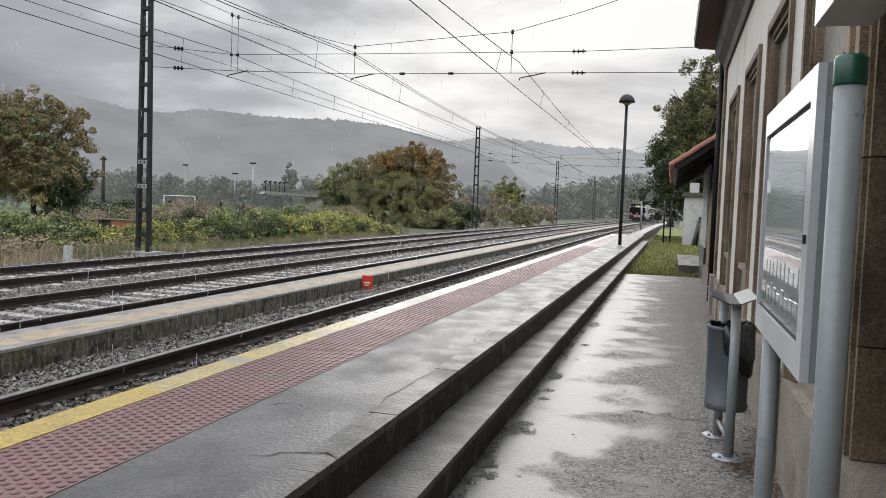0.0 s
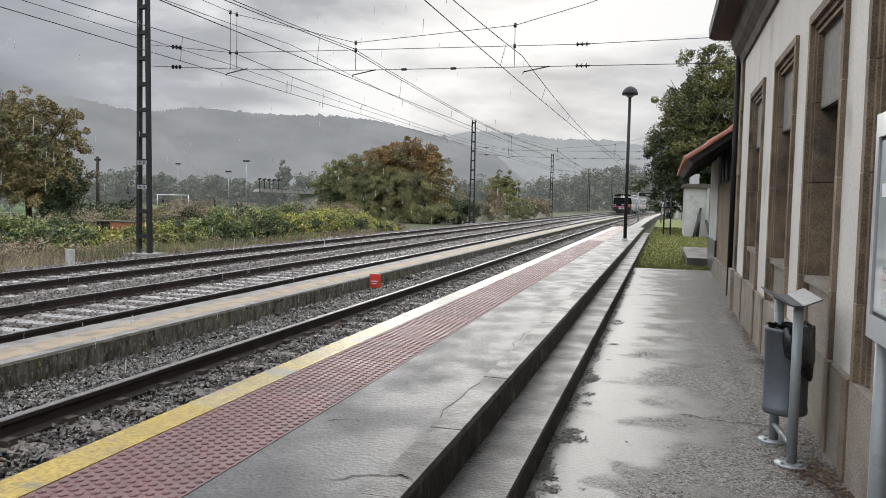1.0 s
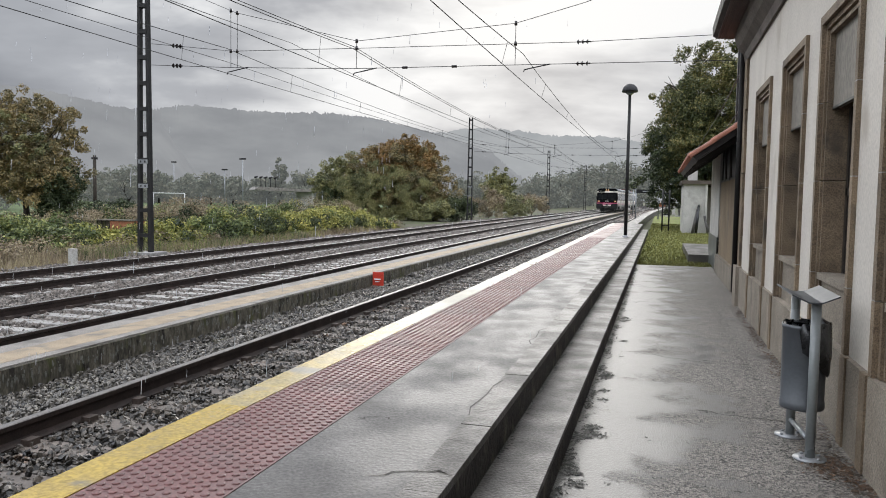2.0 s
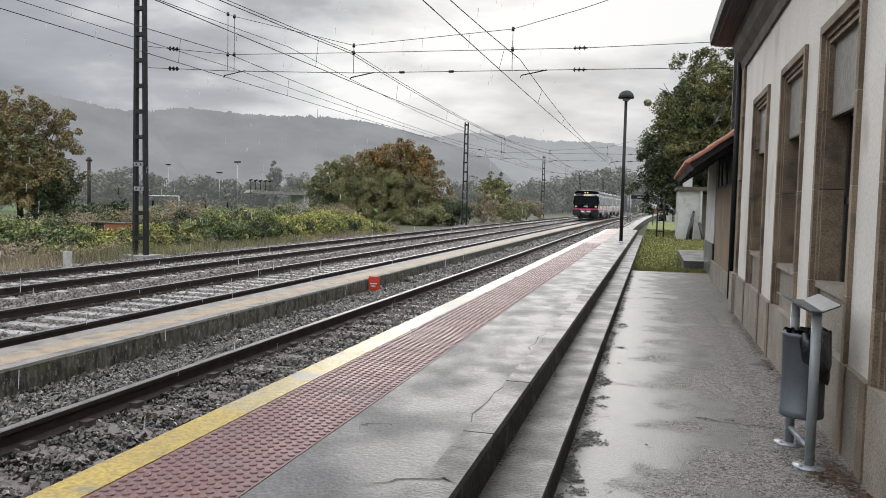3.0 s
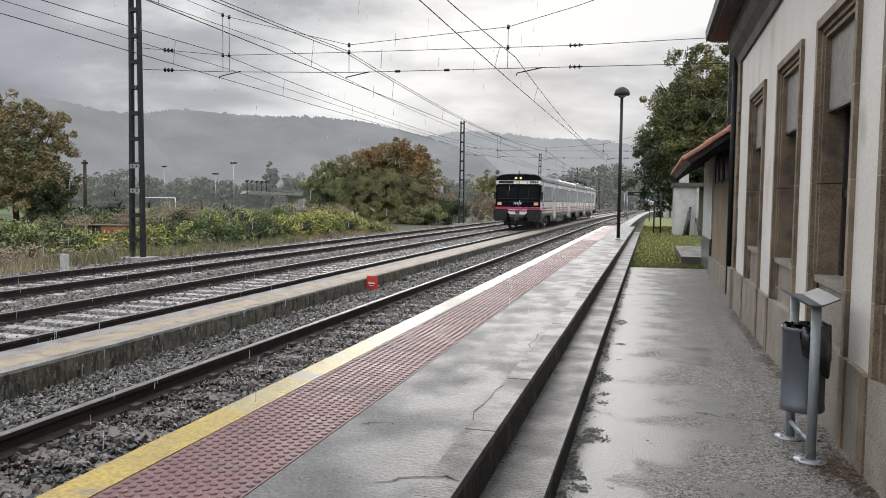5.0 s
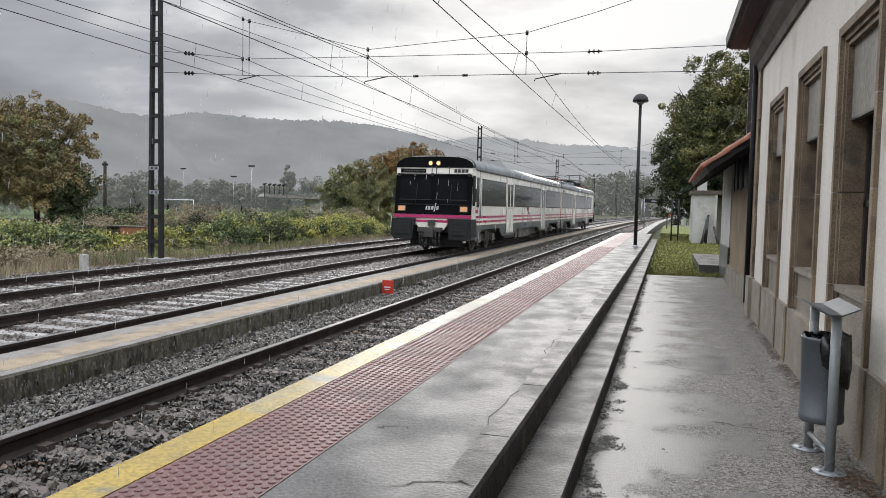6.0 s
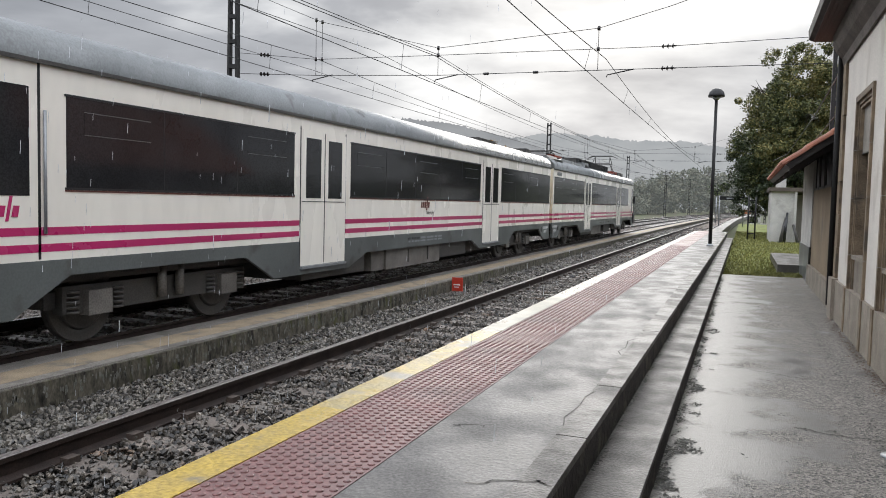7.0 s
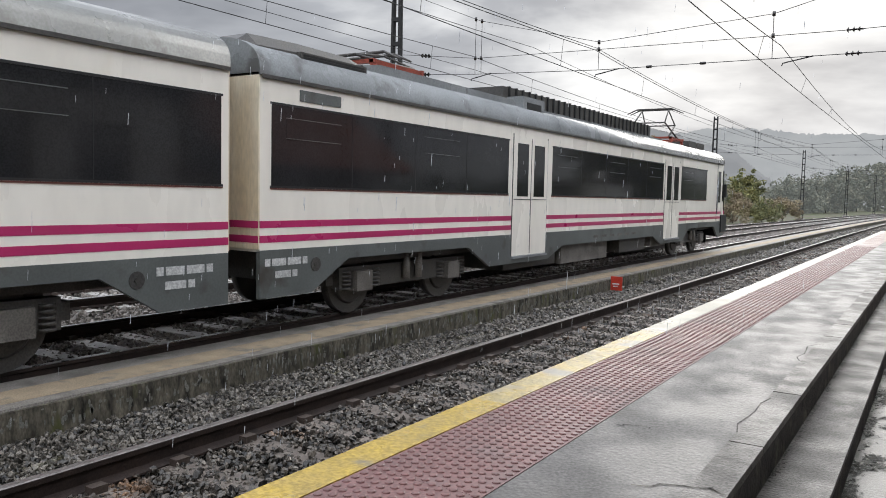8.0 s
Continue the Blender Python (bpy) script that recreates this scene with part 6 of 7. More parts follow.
LOWER = [(-7.11, 5.3), (-4.5, 5.15), (-0.78, 5.02), (5.11, 4.98), (8.78, 4.95)]
UPPER = [(-7.11, 5.9), (-4.5, 5.6), (-0.78, 5.55), (5.11, 5.5), (8.78, 5.56)]
MESS = [(-7.22, 7.82), (-4.42, 6.65), (-0.82, 5.74), (3.44, 6.02), (5.11, 6.44), (8.78, 7.54)]
for y in MASTS[1:5]:
    hs = thing("headspan", "cross wires with dark insulators hung between the masts", "cross wires", "headspans")
    d = bend(y)
    for pts, r in ((LOWER, 0.009), (UPPER, 0.008), (MESS, 0.008)):
        wire("cross_wire", [(x + d, y, z) for x, z in pts], r, hs, "dark steel cross wire")
    for pts in (LOWER, UPPER):
        for x0, x1 in ((-6.44, -6.1), (4.96, 5.30)):
            (xa, za), (xb, zb) = polyline(pts, (x0, x1))
            insulator(hs, (xa + d, y, za), (xb + d, y, zb))
    for x0, x1 in ((0.47, 0.60), (1.80, 1.93)):
        (xa, za), (xb, zb) = polyline(LOWER, (x0, x1))
        bm = bmesh.new()
        bar(bm, (xa + d, y, za), (xb + d, y, zb), 0.035, 0.035, 10)
        part("clamp", bm, M["insulator"], hs, "dark clamp")
    for x in (-4.56, -4.36, -0.82, 3.44):
        zs = [polyline(p, (x,))[0][1] for p in (MESS, UPPER, LOWER)]
        wire("dropper", [(x + d, y, zs[0]), (x + d, y, zs[2])], 0.008, hs)
        for zz in zs[:2]:
            bm = bmesh.new()
            bar(bm, (x + d, y, zz - 0.05), (x + d, y, zz + 0.05), 0.04, 0.035, 8)
            part("clamp", bm, M["insulator"], hs, "dark clamp")
    for xc in (-4.64, -0.87, 3.70):
        bm = bmesh.new()
        z0 = polyline(LOWER, (xc + 0.2,))[0][1]
        bar(bm, (xc + d + 0.62, y, z0 - 0.0), (xc + d - 0.02, y, z0 - 0.12), 0.016, 0.014, 8)
        bar(bm, (xc + d - 0.02, y, z0 - 0.12), (xc + d - 0.04, y, z0 - 0.18), 0.012, 0.012, 6)
        part("steady_arm", bm, M["mast"], hs, "curved steady arm")


def overhead_line(xc, z_contact, z_mess, sag, label, twin=0.0, side_x=0.0):
    line = thing("overhead_line", label, "overhead wire", "overhead lines")
    con, mes = [], []
    ys = np.arange(-20.8, 180.6, 2.013)
    for y in ys:
        k = (y + 20.8) / 40.26
        s = k - math.floor(k)
        zc = z_contact
        zm = z_mess - sag * 4 * s * (1 - s)
        zig = 0.10 * math.cos(math.pi * math.floor(k) + math.pi * s)
        con.append((xc + zig + bend(y), y, zc))
        mes.append((xc + side_x + zig * 0.4 + bend(y), y, zm))
    wire("contact_wire", con, 0.009, line, "dark contact wire")
    wire("messenger_wire", mes, 0.009, line, "dark messenger wire")
    if twin:
        wire("messenger_wire", [(x + twin, y, z + 0.04) for x, y, z in mes], 0.008, line, "dark messenger wire")
    for i in range(1, len(ys) - 30, 3):
        wire("dropper", [mes[i], con[i]], 0.005, line)


overhead_line(-4.64, 5.02, 5.68, 0.34, "contact and messenger wires over the far track")
overhead_line(-0.87, 4.83, 5.54, 0.46, "contact and messenger wires over the middle track", 0.05)
overhead_line(3.62, 4.68, 5.26, 0.5, "contact and messenger wires over the near track", side_x=0.06)
feeder = thing("feeder_line", "thin feeder wires strung along the mast tops", "overhead wire", "overhead lines")
for dx, z in ((4.66, 5.75), (2.72, 5.30)):
    wire("feeder_wire", [(MX + dx + bend(y), y, z - (0.4 if z > 5.5 else 0.1) * 4 * ((y + 20.8) / 40.26 % 1) * (1 - (y + 20.8) / 40.26 % 1)) for y in np.arange(-20.8, 180.6, 2.013)], 0.007, feeder)
slack = thing("service_cable", "slack grey service cable from the annex to the tree", "cable")
wire("cable", [(8.3, 12.6, 3.9), (8.25, 18, 3.6), (8.15, 26, 3.35), (8.0, 34, 3.6)], 0.012, slack)
wire("cable", [(8.4, 13, 3.4), (8.2, 20, 2.9), (7.9, 30, 2.9)], 0.010, slack)


# ---- hills ----
def hill(name, rows, dist, mat, label, bumps_, seed, base=-8.0):
    """A wooded ridge at a distance: azimuths in degrees from +y to the left, and rise per metre of distance."""
    bm = bmesh.new()
    az = np.linspace(rows[0][0], rows[-1][0], 1300)
    el = np.interp(az, [r[0] for r in rows], [r[1] for r in rows])
    prev = None
    for i, (a, e) in enumerate(zip(az, el)):
        c, s = math.cos(radians(a)), math.sin(radians(a))
        top = dist * e + 1.6
        jag = bumps_ * (noise.noise(Vector((i * 0.21, seed, 0))) + 0.9 * noise.noise(Vector((i * 0.93, seed, 3))))
        col = []
        for k in range(7):
            f = k / 6
            r = dist * (0.72 + 0.28 * f) if k < 6 else dist
            z = base + (top + jag * (k == 6) - base) * f ** 1.25
            col.append(bm.verts.new((7 - s * r, c * r, z)))
        back = bm.verts.new((7 - s * dist * 1.2, c * dist * 1.2, base))
        col.append(back)
        if prev:
            for k in range(7):
                f = bm.faces.new((prev[k], col[k], col[k + 1], prev[k + 1]))
                f.smooth = True
        prev = col
    return solid(name, bm, mat, label, "hill", "structure")


hill("backdrop_far_hill", [(-60, 0.05), (-20, 0.06), (-3.6, 0.064), (0.2, 0.069), (3.8, 0.080), (7.8, 0.081), (10.3, 0.087), (13.6, 0.0895), (16.0, 0.083), (24, 0.075), (40, 0.06), (100, 0.07)], 1400, M["hill_far"], "far ridge with pale rain haze painted in", 4.0, 1.0)
hill("backdrop_hill", [(8.0, 0.0), (12.0, 0.058), (16.0, 0.0815), (18.5, 0.0915), (21.0, 0.1005), (24.3, 0.1045), (27.5, 0.103), (29.8, 0.1039), (32.0, 0.106), (34.0, 0.107), (36.0, 0.0995), (40, 0.101), (44.5, 0.108), (60, 0.12), (100, 0.10), (125, 0.07)], 1000, M["hill_near"], "wooded hill with grey rain haze painted in", 3.2, 5.0)
hill("backdrop_left_hill", [(33.0, 0.02), (35.5, 0.085), (37.9, 0.0985), (39.6, 0.1055), (42.6, 0.1145), (44.5, 0.1165), (60, 0.13), (100, 0.12), (130, 0.06)], 760, M["hill_near"], "wooded shoulder of the hill with grey haze painted in", 2.2, 9.0)


# ---- plants ----
def leaf_cloud(clumps, per, size, seed, upright=0.0, slim=0.45):
    """Arrays of small tilted leaf blades strewn through ellipsoid clumps (x, y, z, rx, ry, rz)."""
    rng = np.random.default_rng(seed)
    c = np.repeat(np.array(clumps, float), per, 0)
    k = len(c)
    d = rng.normal(size=(k, 3))
    d /= np.linalg.norm(d, axis=1, keepdims=True)
    rad = rng.uniform(0.35, 1.0, (k, 1)) ** 0.6 * np.where(rng.random((k, 1)) < 0.12, 1.35, 1.0)
    pos = c[:, :3] + d * rad * c[:, 3:]
    nrm = d * 0.6 + rng.normal(size=(k, 3)) * 0.7 + np.array((0, 0, 0.5))
    nrm /= np.linalg.norm(nrm, axis=1, keepdims=True)
    t = np.cross(nrm, rng.normal(size=(k, 3)))
    t /= np.linalg.norm(t, axis=1, keepdims=True)
    if upright:
        t = t * (1 - upright) + np.array((0, 0, upright))
        t /= np.linalg.norm(t, axis=1, keepdims=True)
    b = np.cross(nrm, t)
    b /= np.linalg.norm(b, axis=1, keepdims=True)
    s = size * rng.uniform(0.5, 1.3, (k, 1))
    v = np.stack([pos - t * s, pos + b * s * slim + nrm * s * 0.12, pos + t * s, pos - b * s * slim + nrm * s * 0.12], 1).reshape(-1, 3)
    f = np.arange(4 * k).reshape(-1, 4)
    return v, f


def crown_clumps(centre, radii, k, r, seed, flat=0.85, low=-0.9):
    """Clumps strewn over an uneven crown."""
    rng = random.Random(seed)
    out = []
    while len(out) < k:
        d = Vector((rng.gauss(0, 1), rng.gauss(0, 1), rng.gauss(0, 1)))
        d.normalize()
        if d.z < low:
            continue
        q = rng.uniform(0.2, 1.0) ** 0.5 * (1 + 0.30 * noise.noise(d * 2.3 + Vector((seed, 0, 0))))
        s = r * rng.uniform(0.6, 1.35)
        out.append((centre[0] + d.x * radii[0] * q, centre[1] + d.y * radii[1] * q, centre[2] + d.z * radii[2] * q, s, s, s * flat))
    return out


def limb(bm, p0, p1, r0, r1, rng, depth):
    p0, p1 = Vector(p0), Vector(p1)
    mid_p = p0.lerp(p1, 0.5) + Vector((rng.uniform(-1, 1), rng.uniform(-1, 1), rng.uniform(-.3, .3))) * (p1 - p0).length * 0.08
    rm = (r0 + r1) / 2
    bar(bm, p0, mid_p, r0, rm, 7)
    bar(bm, mid_p, p1, rm, r1, 7)
    if depth:
        for _ in range(3):
            f = rng.uniform(0.4, 1.0)
            s = mid_p.lerp(p1, f)
            d = (p1 - p0).normalized() * rng.uniform(.3, .8) + Vector((rng.uniform(-1, 1), rng.uniform(-1, 1), rng.uniform(-.1, .9)))
            limb(bm, s, s + d.normalized() * (p1 - p0).length * rng.uniform(.3, .45), rm * 0.6, r1 * 0.5, rng, depth - 1)


def tree(name, label, base, trunk_h, centre, radii, mat, k, r, per, leaf, seed, trunk_r=0.25, limbs=7, group="", extra=()):
    t = thing(name, label, "tree", group)
    rng = random.Random(seed)
    bm = bmesh.new()
    b, top = Vector(base), Vector((base[0] + rng.uniform(-.3, .3), base[1], base[2] + trunk_h))
    bar(bm, b - Vector((0, 0, 0.3)), b.lerp(top, 0.5), trunk_r * 1.25, trunk_r, 10)
    bar(bm, b.lerp(top, 0.5), top, trunk_r, trunk_r * 0.8, 10)
    for i in range(limbs):
        a = 2 * math.pi * i / limbs + rng.uniform(-.3, .3)
        e = Vector((centre[0] + radii[0] * 0.6 * math.cos(a), centre[1] + radii[1] * 0.6 * math.sin(a), centre[2] + radii[2] * rng.uniform(-.3, .45)))
        limb(bm, b.lerp(top, rng.uniform(.6, 1)), e, trunk_r * 0.5, trunk_r * 0.12, rng, 2)
    part("trunk", bm, M["bark"], t, "dark trunk and limbs")
    cl = crown_clumps(centre, radii, k, r, seed)
    v, f = leaf_cloud(cl, per, leaf, seed)
    ob = new("crown", from_arrays("crown", v, f, LEAF[mat]))
    ob.parent = t
    for j, (c2, r2, m2, k2, *lean) in enumerate(extra):
        v, f = leaf_cloud(crown_clumps(c2, r2, k2, r, seed + 50 + j), per, leaf, seed + 60 + j, *lean)
        o2 = new("crown", from_arrays("crown", v, f, LEAF[m2]))
        o2.parent = t
    return t


def at_bearing(az, dist):
    return 7 - dist * math.sin(radians(az)), dist * math.cos(radians(az))


# evergreen by the far shed
tree("evergreen_tree", "tall dark evergreen tree behind the white shed", (9.6, 43, 0.1), 3.5, (9.75, 43.5, 5.6), (3.2, 3.2, 4.3), "evergreen", 620, 0.34, 150, 0.075, 11, 0.3, 8,
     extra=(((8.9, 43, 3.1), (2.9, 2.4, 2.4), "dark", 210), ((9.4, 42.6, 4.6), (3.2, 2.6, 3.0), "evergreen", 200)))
# left autumn tree and dark shrub
lx, ly = at_bearing(43.6, 52)
tree("autumn_tree", "half-bare autumn tree with olive and rust leaves", (lx, ly, -0.5), 2.2, (lx - 0.6, ly, 4.3), (3.5, 3.6, 3.5), "russet", 460, 0.30, 125, 0.078, 21, 0.17, 9,
     extra=(((lx + 1.3, ly - 0.5, 2.7), (3.0, 2.5, 2.2), "russet", 170), ((lx - 0.3, ly - 1.0, 3.6), (3.2, 2.5, 2.8), "olive", 120)))
dx_, dy_ = at_bearing(41.6, 50)
tree("dark_shrub", "dense dark evergreen shrub beside the autumn tree", (dx_, dy_, -0.5), 0.8, (dx_, dy_, 1.3), (1.35, 1.35, 2.0), "dark", 60, 0.5, 220, 0.085, 23, 0.12, 4)
# the large autumn thicket: rust top, willowy olive shoots in front
bx, by = at_bearing(18.6, 68)
tree("autumn_thicket_tree", "broad olive and rust coloured autumn tree in full leaf", (bx, by, -0.4), 1.8, (bx, by, 2.7), (5.0, 4.5, 3.6), "russet", 520, 0.34, 140, 0.085, 31, 0.25, 8,
     extra=(((bx + 0.3, by - 0.5, 4.7), (3.4, 2.8, 2.0), "autumn", 300), ((bx - 0.5, by - 3.4, 1.5), (4.8, 1.8, 2.9), "olive", 420, 0.62, 0.22), ((bx + 2.6, by - 2.2, 1.6), (2.4, 1.8, 2.6), "russet", 160)))
gx, gy = at_bearing(22.6, 70)
tree("olive_thicket_tree", "broad grey-olive tree merging with the autumn one", (gx, gy, -0.4), 1.6, (gx, gy, 2.2), (3.0, 3.0, 3.2), "olive", 330, 0.32, 135, 0.085, 33, 0.2, 6,
     extra=(((gx + 1.2, gy - 2.0, 1.2), (2.8, 1.4, 2.2), "dark", 90, 0.5, 0.25),))
for i, (az, d, rr, hh, mt) in enumerate(((14.5, 64, 1.7, 1.5, "dark"), (16.2, 63, 1.6, 1.2, "olive"), (12.2, 78, 1.8, 2.2, "dry"), (10.2, 84, 1.8, 1.7, "olive"), (9.0, 92, 2.0, 2.0, "dry"), (38.7, 46, 1.6, 1.1, "dark"))):
    sx, sy = at_bearing(az, d)
    tree("shrub", "low scrubby bush beside the railway", (sx, sy, -0.4), 0.4, (sx, sy, hh * 0.45), (rr, rr, hh * 0.7), mt, 40, 0.42, 170, 0.085, 40 + i, 0.06, 4, "lineside shrubs")
# trees beyond; the far leaf material has haze painted in
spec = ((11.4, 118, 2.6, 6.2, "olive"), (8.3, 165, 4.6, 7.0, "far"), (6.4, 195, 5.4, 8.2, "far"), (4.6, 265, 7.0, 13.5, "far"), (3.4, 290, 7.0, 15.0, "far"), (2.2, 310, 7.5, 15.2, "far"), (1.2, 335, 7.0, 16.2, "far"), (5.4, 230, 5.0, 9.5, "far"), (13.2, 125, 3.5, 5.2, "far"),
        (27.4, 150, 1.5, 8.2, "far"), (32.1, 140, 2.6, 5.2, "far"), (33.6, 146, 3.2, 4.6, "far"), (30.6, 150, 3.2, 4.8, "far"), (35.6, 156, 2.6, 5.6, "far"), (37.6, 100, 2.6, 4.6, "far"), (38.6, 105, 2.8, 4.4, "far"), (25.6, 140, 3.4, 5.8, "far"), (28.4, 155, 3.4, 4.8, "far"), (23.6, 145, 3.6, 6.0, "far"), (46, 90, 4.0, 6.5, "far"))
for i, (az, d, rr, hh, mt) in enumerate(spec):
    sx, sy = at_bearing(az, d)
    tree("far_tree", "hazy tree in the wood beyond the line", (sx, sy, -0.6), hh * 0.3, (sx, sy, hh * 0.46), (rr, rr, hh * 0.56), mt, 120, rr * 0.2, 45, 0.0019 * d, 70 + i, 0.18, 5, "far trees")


def wood(name, az0, az1, d0, d1, h, k, mat, label, seed):
    rng = random.Random(seed)
    cl = []
    for _ in range(k):
        az, d = rng.uniform(az0, az1), rng.uniform(d0, d1)
        x, y = at_bearing(az, d)
        hh = h * (0.75 + 0.35 * noise.noise(Vector((az * 0.9, seed, 0)))) * d / d0
        for j in range(3):
            s = rng.uniform(1.2, 2.2)
            cl.append((x + rng.uniform(-1, 1), y, rng.uniform(-0.1, 0.85) * hh, s, s, s))
    v, f = leaf_cloud(cl, 80, 0.36, seed)
    return tagged(new(name, from_arrays(name, v, f, LEAF[mat])), label, "wood", kind="stuff")


wood("far_wood", 22.5, 50, 165, 190, 3.9, 150, "far", "low wood beyond the sports ground, haze painted in", 5)
wood("line_wood", 6.6, 14.5, 175, 205, 5.6, 80, "far", "wood along the distant line, haze painted in", 6)
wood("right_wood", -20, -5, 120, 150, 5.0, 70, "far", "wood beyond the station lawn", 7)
wood("hedge", -30, -5, 60, 70, 3.0, 60, "dark", "dark hedge behind the shed", 8)


def thicket(name, spots, mat, per, leaf, label, seed):
    v, f = leaf_cloud(spots, per, leaf, seed)
    return tagged(new(name, from_arrays(name, v, f, LEAF[mat])), label, "brambles", kind="stuff")


rng = random.Random(77)
spots = {"bramble": [], "yellow": [], "dry": [], "dark": []}


def mound(az, d, r, top, kind, lobes=22):
    """A leafy mound of lobes over a core of dark leaves that paints inner shade."""
    x, y = at_bearing(az, d)
    for j in range(lobes):
        a, q = rng.uniform(0, 6.283), rng.random() ** 0.55
        s = rng.uniform(0.20, 0.42) * (0.7 + 0.3 * r)
        zz = -0.3 + (top + 0.3) * (1 - 0.85 * q ** 2.2) - s * 0.6 + rng.uniform(-0.10, 0.10)
        k = kind if rng.random() > 0.12 else rng.choice(("bramble", "dark", "yellow"))
        spots[k].append((min(x + r * q * math.cos(a), -8.45), y + r * 1.2 * q * math.sin(a), zz, s, s, s * 0.72))
    # darker leaves low inside stand for shade between the lobes
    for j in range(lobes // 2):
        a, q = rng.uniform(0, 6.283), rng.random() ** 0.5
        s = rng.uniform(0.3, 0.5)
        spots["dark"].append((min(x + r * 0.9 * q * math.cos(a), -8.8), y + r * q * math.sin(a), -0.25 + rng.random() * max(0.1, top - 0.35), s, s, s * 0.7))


for row in ((20.7, 46.5, 1.5, 0.55, "yellow"), (21.7, 44.5, 1.7, 0.85, "yellow"), (22.9, 42.5, 1.7, 1.05, "yellow"), (24.2, 40.0, 1.8, 1.15, "yellow"), (25.7, 38.0, 1.6, 1.20, "yellow"),
            (27.2, 36.0, 1.5, 1.0, "yellow"), (28.6, 34.5, 1.5, 1.1, "bramble"), (30.0, 33.0, 1.6, 1.2, "dark"), (31.2, 31.8, 1.5, 1.1, "bramble"), (32.4, 30.6, 1.2, 0.8, "bramble"),
            (34.2, 29.0, 1.0, 0.75, "yellow"), (35.2, 28.6, 0.9, 0.7, "yellow"), (36.9, 28.2, 1.0, 0.55, "yellow"), (38.2, 28.0, 1.2, 0.65, "yellow"), (39.8, 28.0, 1.4, 0.55, "yellow"), (41.6, 28.0, 1.5, 0.75, "bramble"),
            (43.4, 27.5, 1.5, 0.75, "bramble"), (45.2, 27.0, 1.6, 0.9, "bramble"), (47.5, 26.5, 1.7, 0.9, "bramble"), (50.5, 26.0, 1.8, 0.9, "yellow"), (54.0, 25.5, 1.8, 0.9, "bramble"),
            (23.4, 47.5, 2.2, 1.45, "dry"), (25.6, 44.5, 2.2, 1.6, "dry"), (27.6, 42.0, 1.9, 1.25, "bramble"), (29.8, 40.5, 2.4, 1.35, "dry"), (32.0, 39.5, 2.5, 1.55, "dry"), (33.9, 38.0, 2.0, 1.45, "dry"),
            (36.4, 37.0, 2.0, 1.1, "dry"), (38.6, 36.0, 2.0, 1.05, "dry"), (40.8, 35.0, 2.0, 1.0, "dry"), (43.2, 35.0, 2.2, 0.75, "bramble"), (46.0, 35.0, 2.4, 0.8, "bramble")):
    mound(*row, lobes=26 if row[2] > 1.4 else 18)
for i in range(70):          # low brown growth between the mounds and the ballast
    y = 12 + 34 * rng.random() ** 1.2
    x = -8.7 - (1.9 if y < 24 else 0.6) * rng.random()
    s = rng.uniform(0.22, 0.42)
    for j in range(3):
        spots["dry" if y < 26 or rng.random() < 0.4 else "bramble"].append((x + rng.uniform(-.4, .2), y + rng.uniform(-.5, .5), -0.26 + rng.uniform(0, 0.35), s, s, s * 0.9))
thicket("brambles", spots["bramble"], "bramble", 190, 0.058, "green bramble thicket along the line", 1)
thicket("yellow_brambles", spots["yellow"], "yellow", 190, 0.060, "yellowing bramble thicket along the line", 2)
thicket("dry_brush", spots["dry"], "dry", 260, 0.040, "brown dry grass and brush", 3)
thicket("dark_brambles", spots["dark"], "dark", 170, 0.060, "dark green bramble clumps, and dark leaf cores painting inner shade", 4)
back = []
for i in range(420):
    az, d = rng.uniform(19, 50), rng.uniform(36, 62)
    x, y = at_bearing(az, d)
    if x > -15:
        continue
    s = rng.uniform(0.6, 1.1)
    back.append((x, y, rng.uniform(-0.25, 0.4) if az < 35.5 else rng.uniform(-0.55, -0.05), s, s, s * 0.6))
thicket("rough_scrub", back, "dry", 110, 0.10, "rough brown and olive scrub behind the brambles", 6)
thicket("green_scrub", back[::2], "bramble", 70, 0.10, "green weeds in the scrub", 7)


def tufts(name, label, k, zone, h, mat, seed):
    g = np.random.default_rng(seed)
    x0, x1, y0, y1 = zone
    c = np.stack([g.uniform(x0, x1, k), g.uniform(y0, y1, k), np.full(k, -0.28)], -1)
    a = g.uniform(0, 6.28, k)
    side = np.stack([np.cos(a), np.sin(a), 0 * a], -1) * 0.012
    tip = np.stack([g.normal(0, .3, k), g.normal(0, .3, k), np.ones(k)], -1) * h * g.uniform(.4, 1.3, (k, 1))
    v = np.stack([c - side, c + side, c + tip], 1).reshape(-1, 3)
    return tagged(new(name, from_arrays(name, v, np.arange(3 * k).reshape(-1, 3), LEAF[mat])), label, "grass", kind="stuff")


tufts("dry_grass", "brown dead grass at the ballast edge", 14000, (-9.6, -7.3, 9, 40), 0.34, "dry", 12)
tufts("green_grass", "long green grass by the mast", 5000, (-9.2, -7.4, 18, 32), 0.34, "bramble", 13)

# ---- things beyond the tracks ----
solid("marker_post", bevelled(boxes((-6.30, -6.14, 15.2, 15.32, -0.35, 0.30)), 0.03), M["marker"], "short weathered white kilometre marker post", "marker post")
bxk, byk = at_bearing(38.2, 30)
hut = thing("brick_hut", "small orange brick box with a flat grey lid", "hut")
part("wall", boxes((bxk - 0.3, bxk + 0.6, byk, byk + 0.8, -0.5, 0.62)), M["brick_red"], hut, "orange brick wall")
part("lid", bevelled(boxes((bxk - 1.0, bxk + 0.62, byk - 0.03, byk + 0.85, 0.62, 0.655)), 0.01), M["mid_face"], hut, "weathered slab lid")
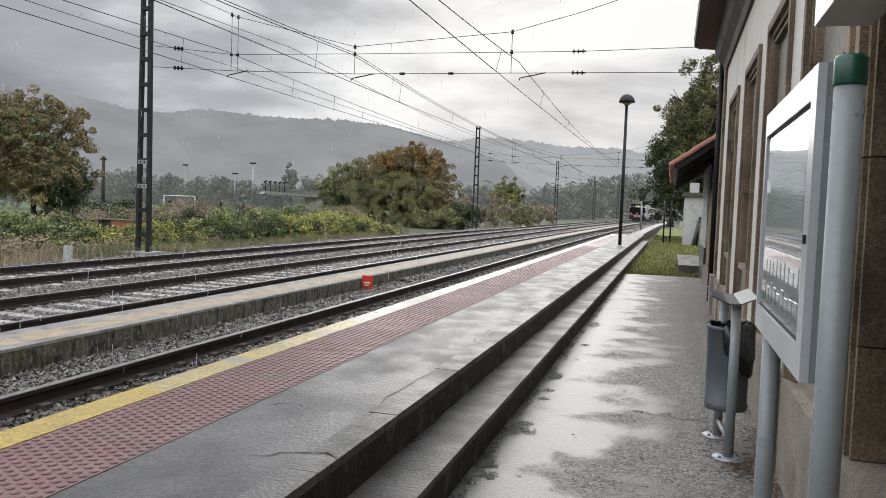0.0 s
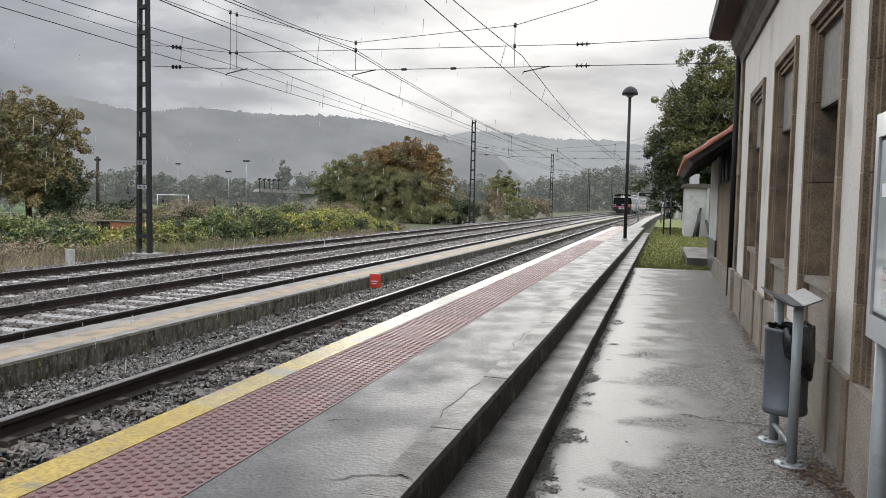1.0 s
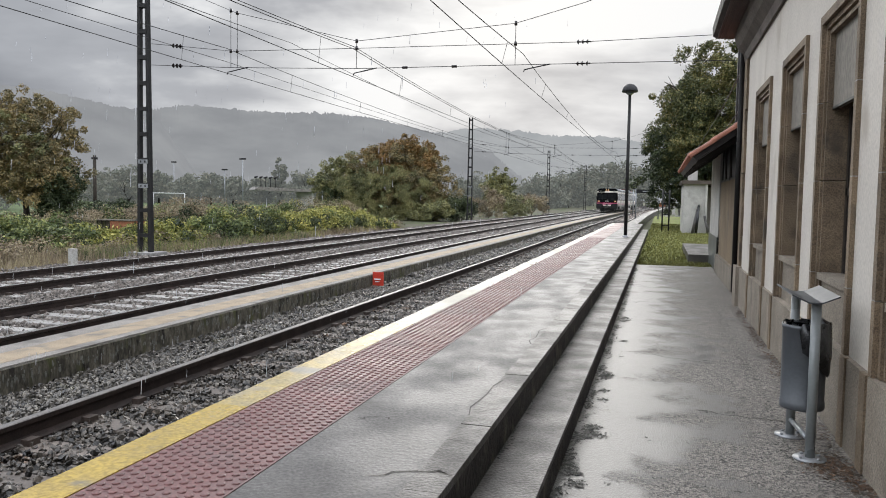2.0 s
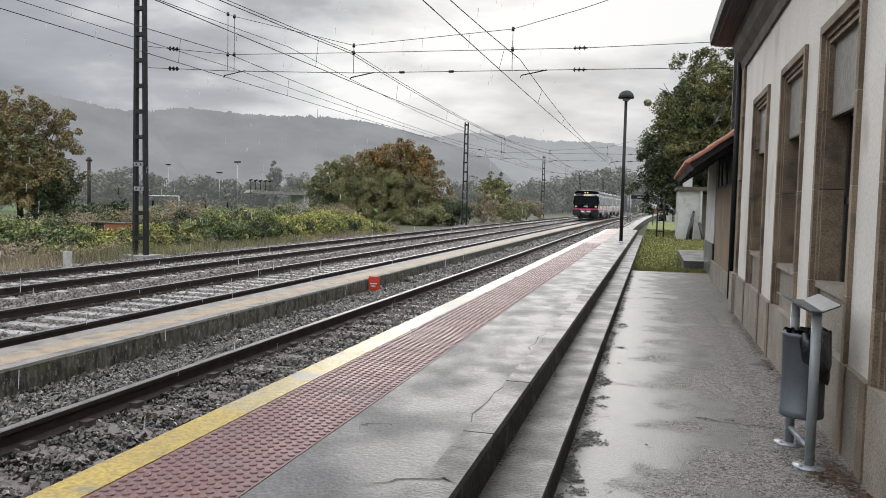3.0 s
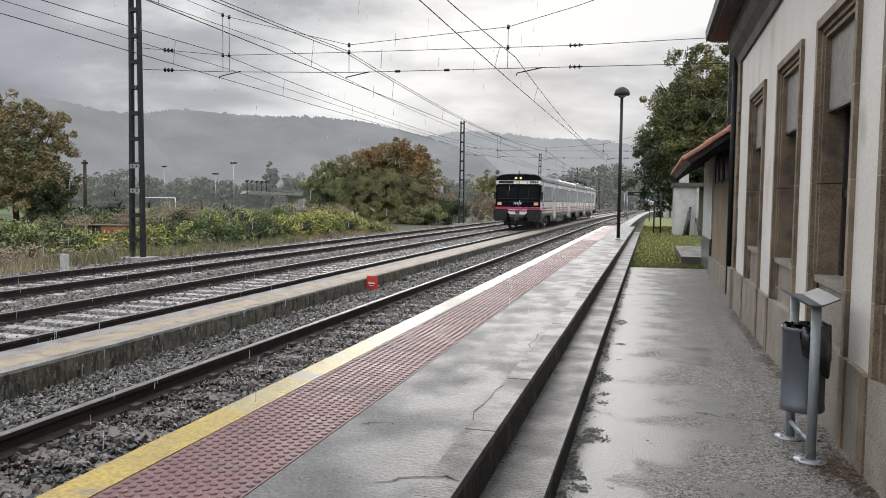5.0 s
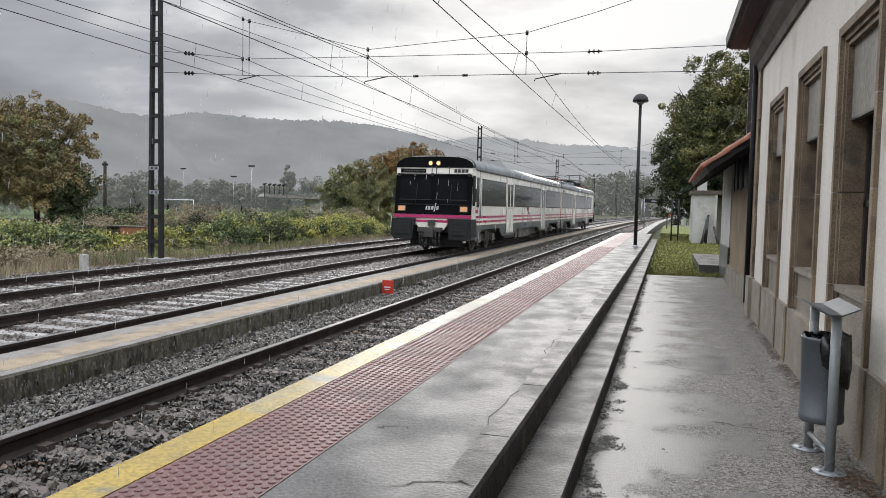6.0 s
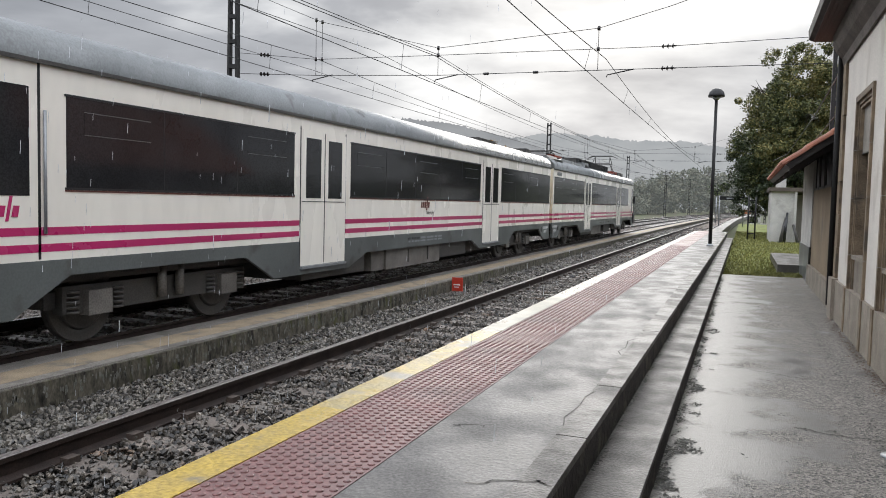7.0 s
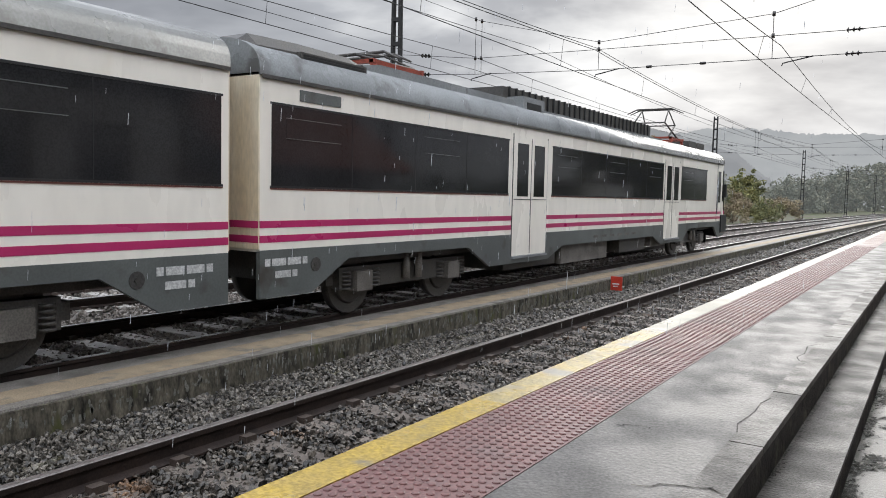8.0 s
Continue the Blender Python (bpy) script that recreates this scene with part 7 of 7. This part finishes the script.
part("dark_side", boxes((bxk - 0.95, bxk - 0.3, byk + 0.1, byk + 0.8, -0.5, 0.62)), M["mid_face"], hut)
g0, g1 = at_bearing(35.95, 140), at_bearing(33.9, 138)
goal = thing("football_goal", "white football goal on the sports meadow", "goal")
for gx_, gy_ in (g0, g1):
    bm = bmesh.new()
    bar(bm, (gx_, gy_, -0.6), (gx_, gy_, 1.65), 0.07, 0.07, 8)
    part("post", bm, M["white"], goal)
bm = bmesh.new()
bar(bm, (*g0, 1.65), (*g1, 1.65), 0.07, 0.07, 8)
part("crossbar", bm, M["white"], goal)
for (ga, gb), h0 in ((g0, 1.65), (g1, 1.65)):
    bm = bmesh.new()
    bar(bm, (ga, gb, h0), (ga - 1.2, gb + 1.6, -0.5), 0.03, 0.03, 6)
    part("stay", bm, M["white"], goal)
cn = thing("canopy", "derelict concrete canopy with bent lamp brackets", "canopy")
c0, c1 = at_bearing(29.1, 110), at_bearing(24.6, 112)
ux = Vector((c1[0] - c0[0], c1[1] - c0[1], 0)).normalized()
vx = Vector((-ux.y, ux.x, 0))
bm = bmesh.new()
prof = [(0, 2.35), (0.5, 2.75), (9.0, 2.45), (9.0, 2.15), (0.6, 2.25)]
r0 = [bm.verts.new(Vector((c0[0], c0[1], z)) + ux * u) for u, z in prof]
r1 = [bm.verts.new(Vector((c0[0], c0[1], z)) + ux * u + vx * 5) for u, z in prof]
for i in range(5):
    bm.faces.new((r0[i], r0[(i + 1) % 5], r1[(i + 1) % 5], r1[i]))
bm.faces.new(r0[::-1])
bm.faces.new(r1)
part("slab", bm, M["mid_top"], cn, "stained concrete slab")
for u in (6.2,):
    p = Vector((c0[0], c0[1], 0)) + ux * u + vx * 2
    part("wall", boxes((p.x, p.x + 2.4, p.y, p.y + 0.8, -0.6, 2.4)), M["white_wall"], cn, "peeling white pier")
for k in range(5):
    p = Vector((c0[0], c0[1], 0)) + ux * (0.1 + k * 0.85) + vx * (k * 0.9)
    bm = bmesh.new()
    bar(bm, p + Vector((0, 0, 2.3)), p + Vector((0, 0, 4.0)), 0.06, 0.06, 7)
    bar(bm, p + Vector((-0.2, 0, 4.0)), p + Vector((0.25, 0, 4.15)), 0.14, 0.10, 8)
    part("lamp_bracket", bm, M["mast"], cn, "dark lamp bracket")
for az, d, h, r in ((39.6, 62, 4.3, 0.14), (29.97, 120, 6.8, 0.12), (34.6, 150, 7.2, 0.10), (31.2, 128, 5.4, 0.08)):
    px_, py_ = at_bearing(az, d)
    pl = thing("utility_pole" if d < 100 else "floodlight_pole", "plain dark wooden pole in the scrub" if d < 100 else "tall slim floodlight pole by the sports meadow", "pole", group="poles in the field")
    bm = bmesh.new()
    bar(bm, (px_, py_, -0.6), (px_, py_, h), r, r * 0.8, 8)
    part("shaft", bm, M["bark"] if d < 100 else M["galv"], pl)
    part("head", bevelled(boxes((px_ - 0.5, px_ + 0.5, py_ - 0.1, py_ + 0.1, h, h + 0.22)) if d > 100 else boxes((px_ - 0.2, px_ + 0.2, py_ - 0.1, py_ + 0.1, h - 0.3, h - 0.15)), 0.01), M["mast"], pl)


# ---- rain: short bright drops that fall past the camera ----
def rain_field(seed, k):
    g = np.random.default_rng(seed)
    p = np.stack([g.uniform(1.0, 6.2, k), g.uniform(2.2, 9.5, k), g.uniform(0.0, 84.0, k)], -1)
    h = g.uniform(0.03, 0.075, (k, 1)) * np.array((0.04, 0.02, 1.0))
    w = np.array((0.0011, 0.0006, 0))
    v = np.stack([p - w, p + w, p + w + h, p - w + h, p + np.array((0, 0.001, 0)) + h * 0.5], 1).reshape(-1, 3)
    base = 5 * np.arange(k)[:, None]
    f = np.concatenate([base + np.array([[0, 1, 4]]), base + np.array([[1, 2, 4]]), base + np.array([[2, 3, 4]]), base + np.array([[3, 0, 4]])])
    return tagged(new("rain", from_arrays("rain", v, f, M["rain"])), "thin falling rain drops", "rain", kind="stuff")


rain = rain_field(4, 8500)


def motions():
    """The train runs past at a steady speed, and the rain falls."""
    rows = []
    for i in range(17):
        t = 0.5 * i
        y = 15.05 + (6.5 - t) * 21.25
        slope = (bend(y + 30) - bend(y)) / 30
        rows.append((t, pose(-0.82 + bend(y), y, 0, 0, 0, -math.degrees(math.atan(slope)))))
    walk(car1, rows)
    walk(car2, rows)
    walk(rain, [(t, pose(0, 0, -9.5 * t)) for t in (0.0, 2.0, 4.0, 6.0, 8.0)])


motions()
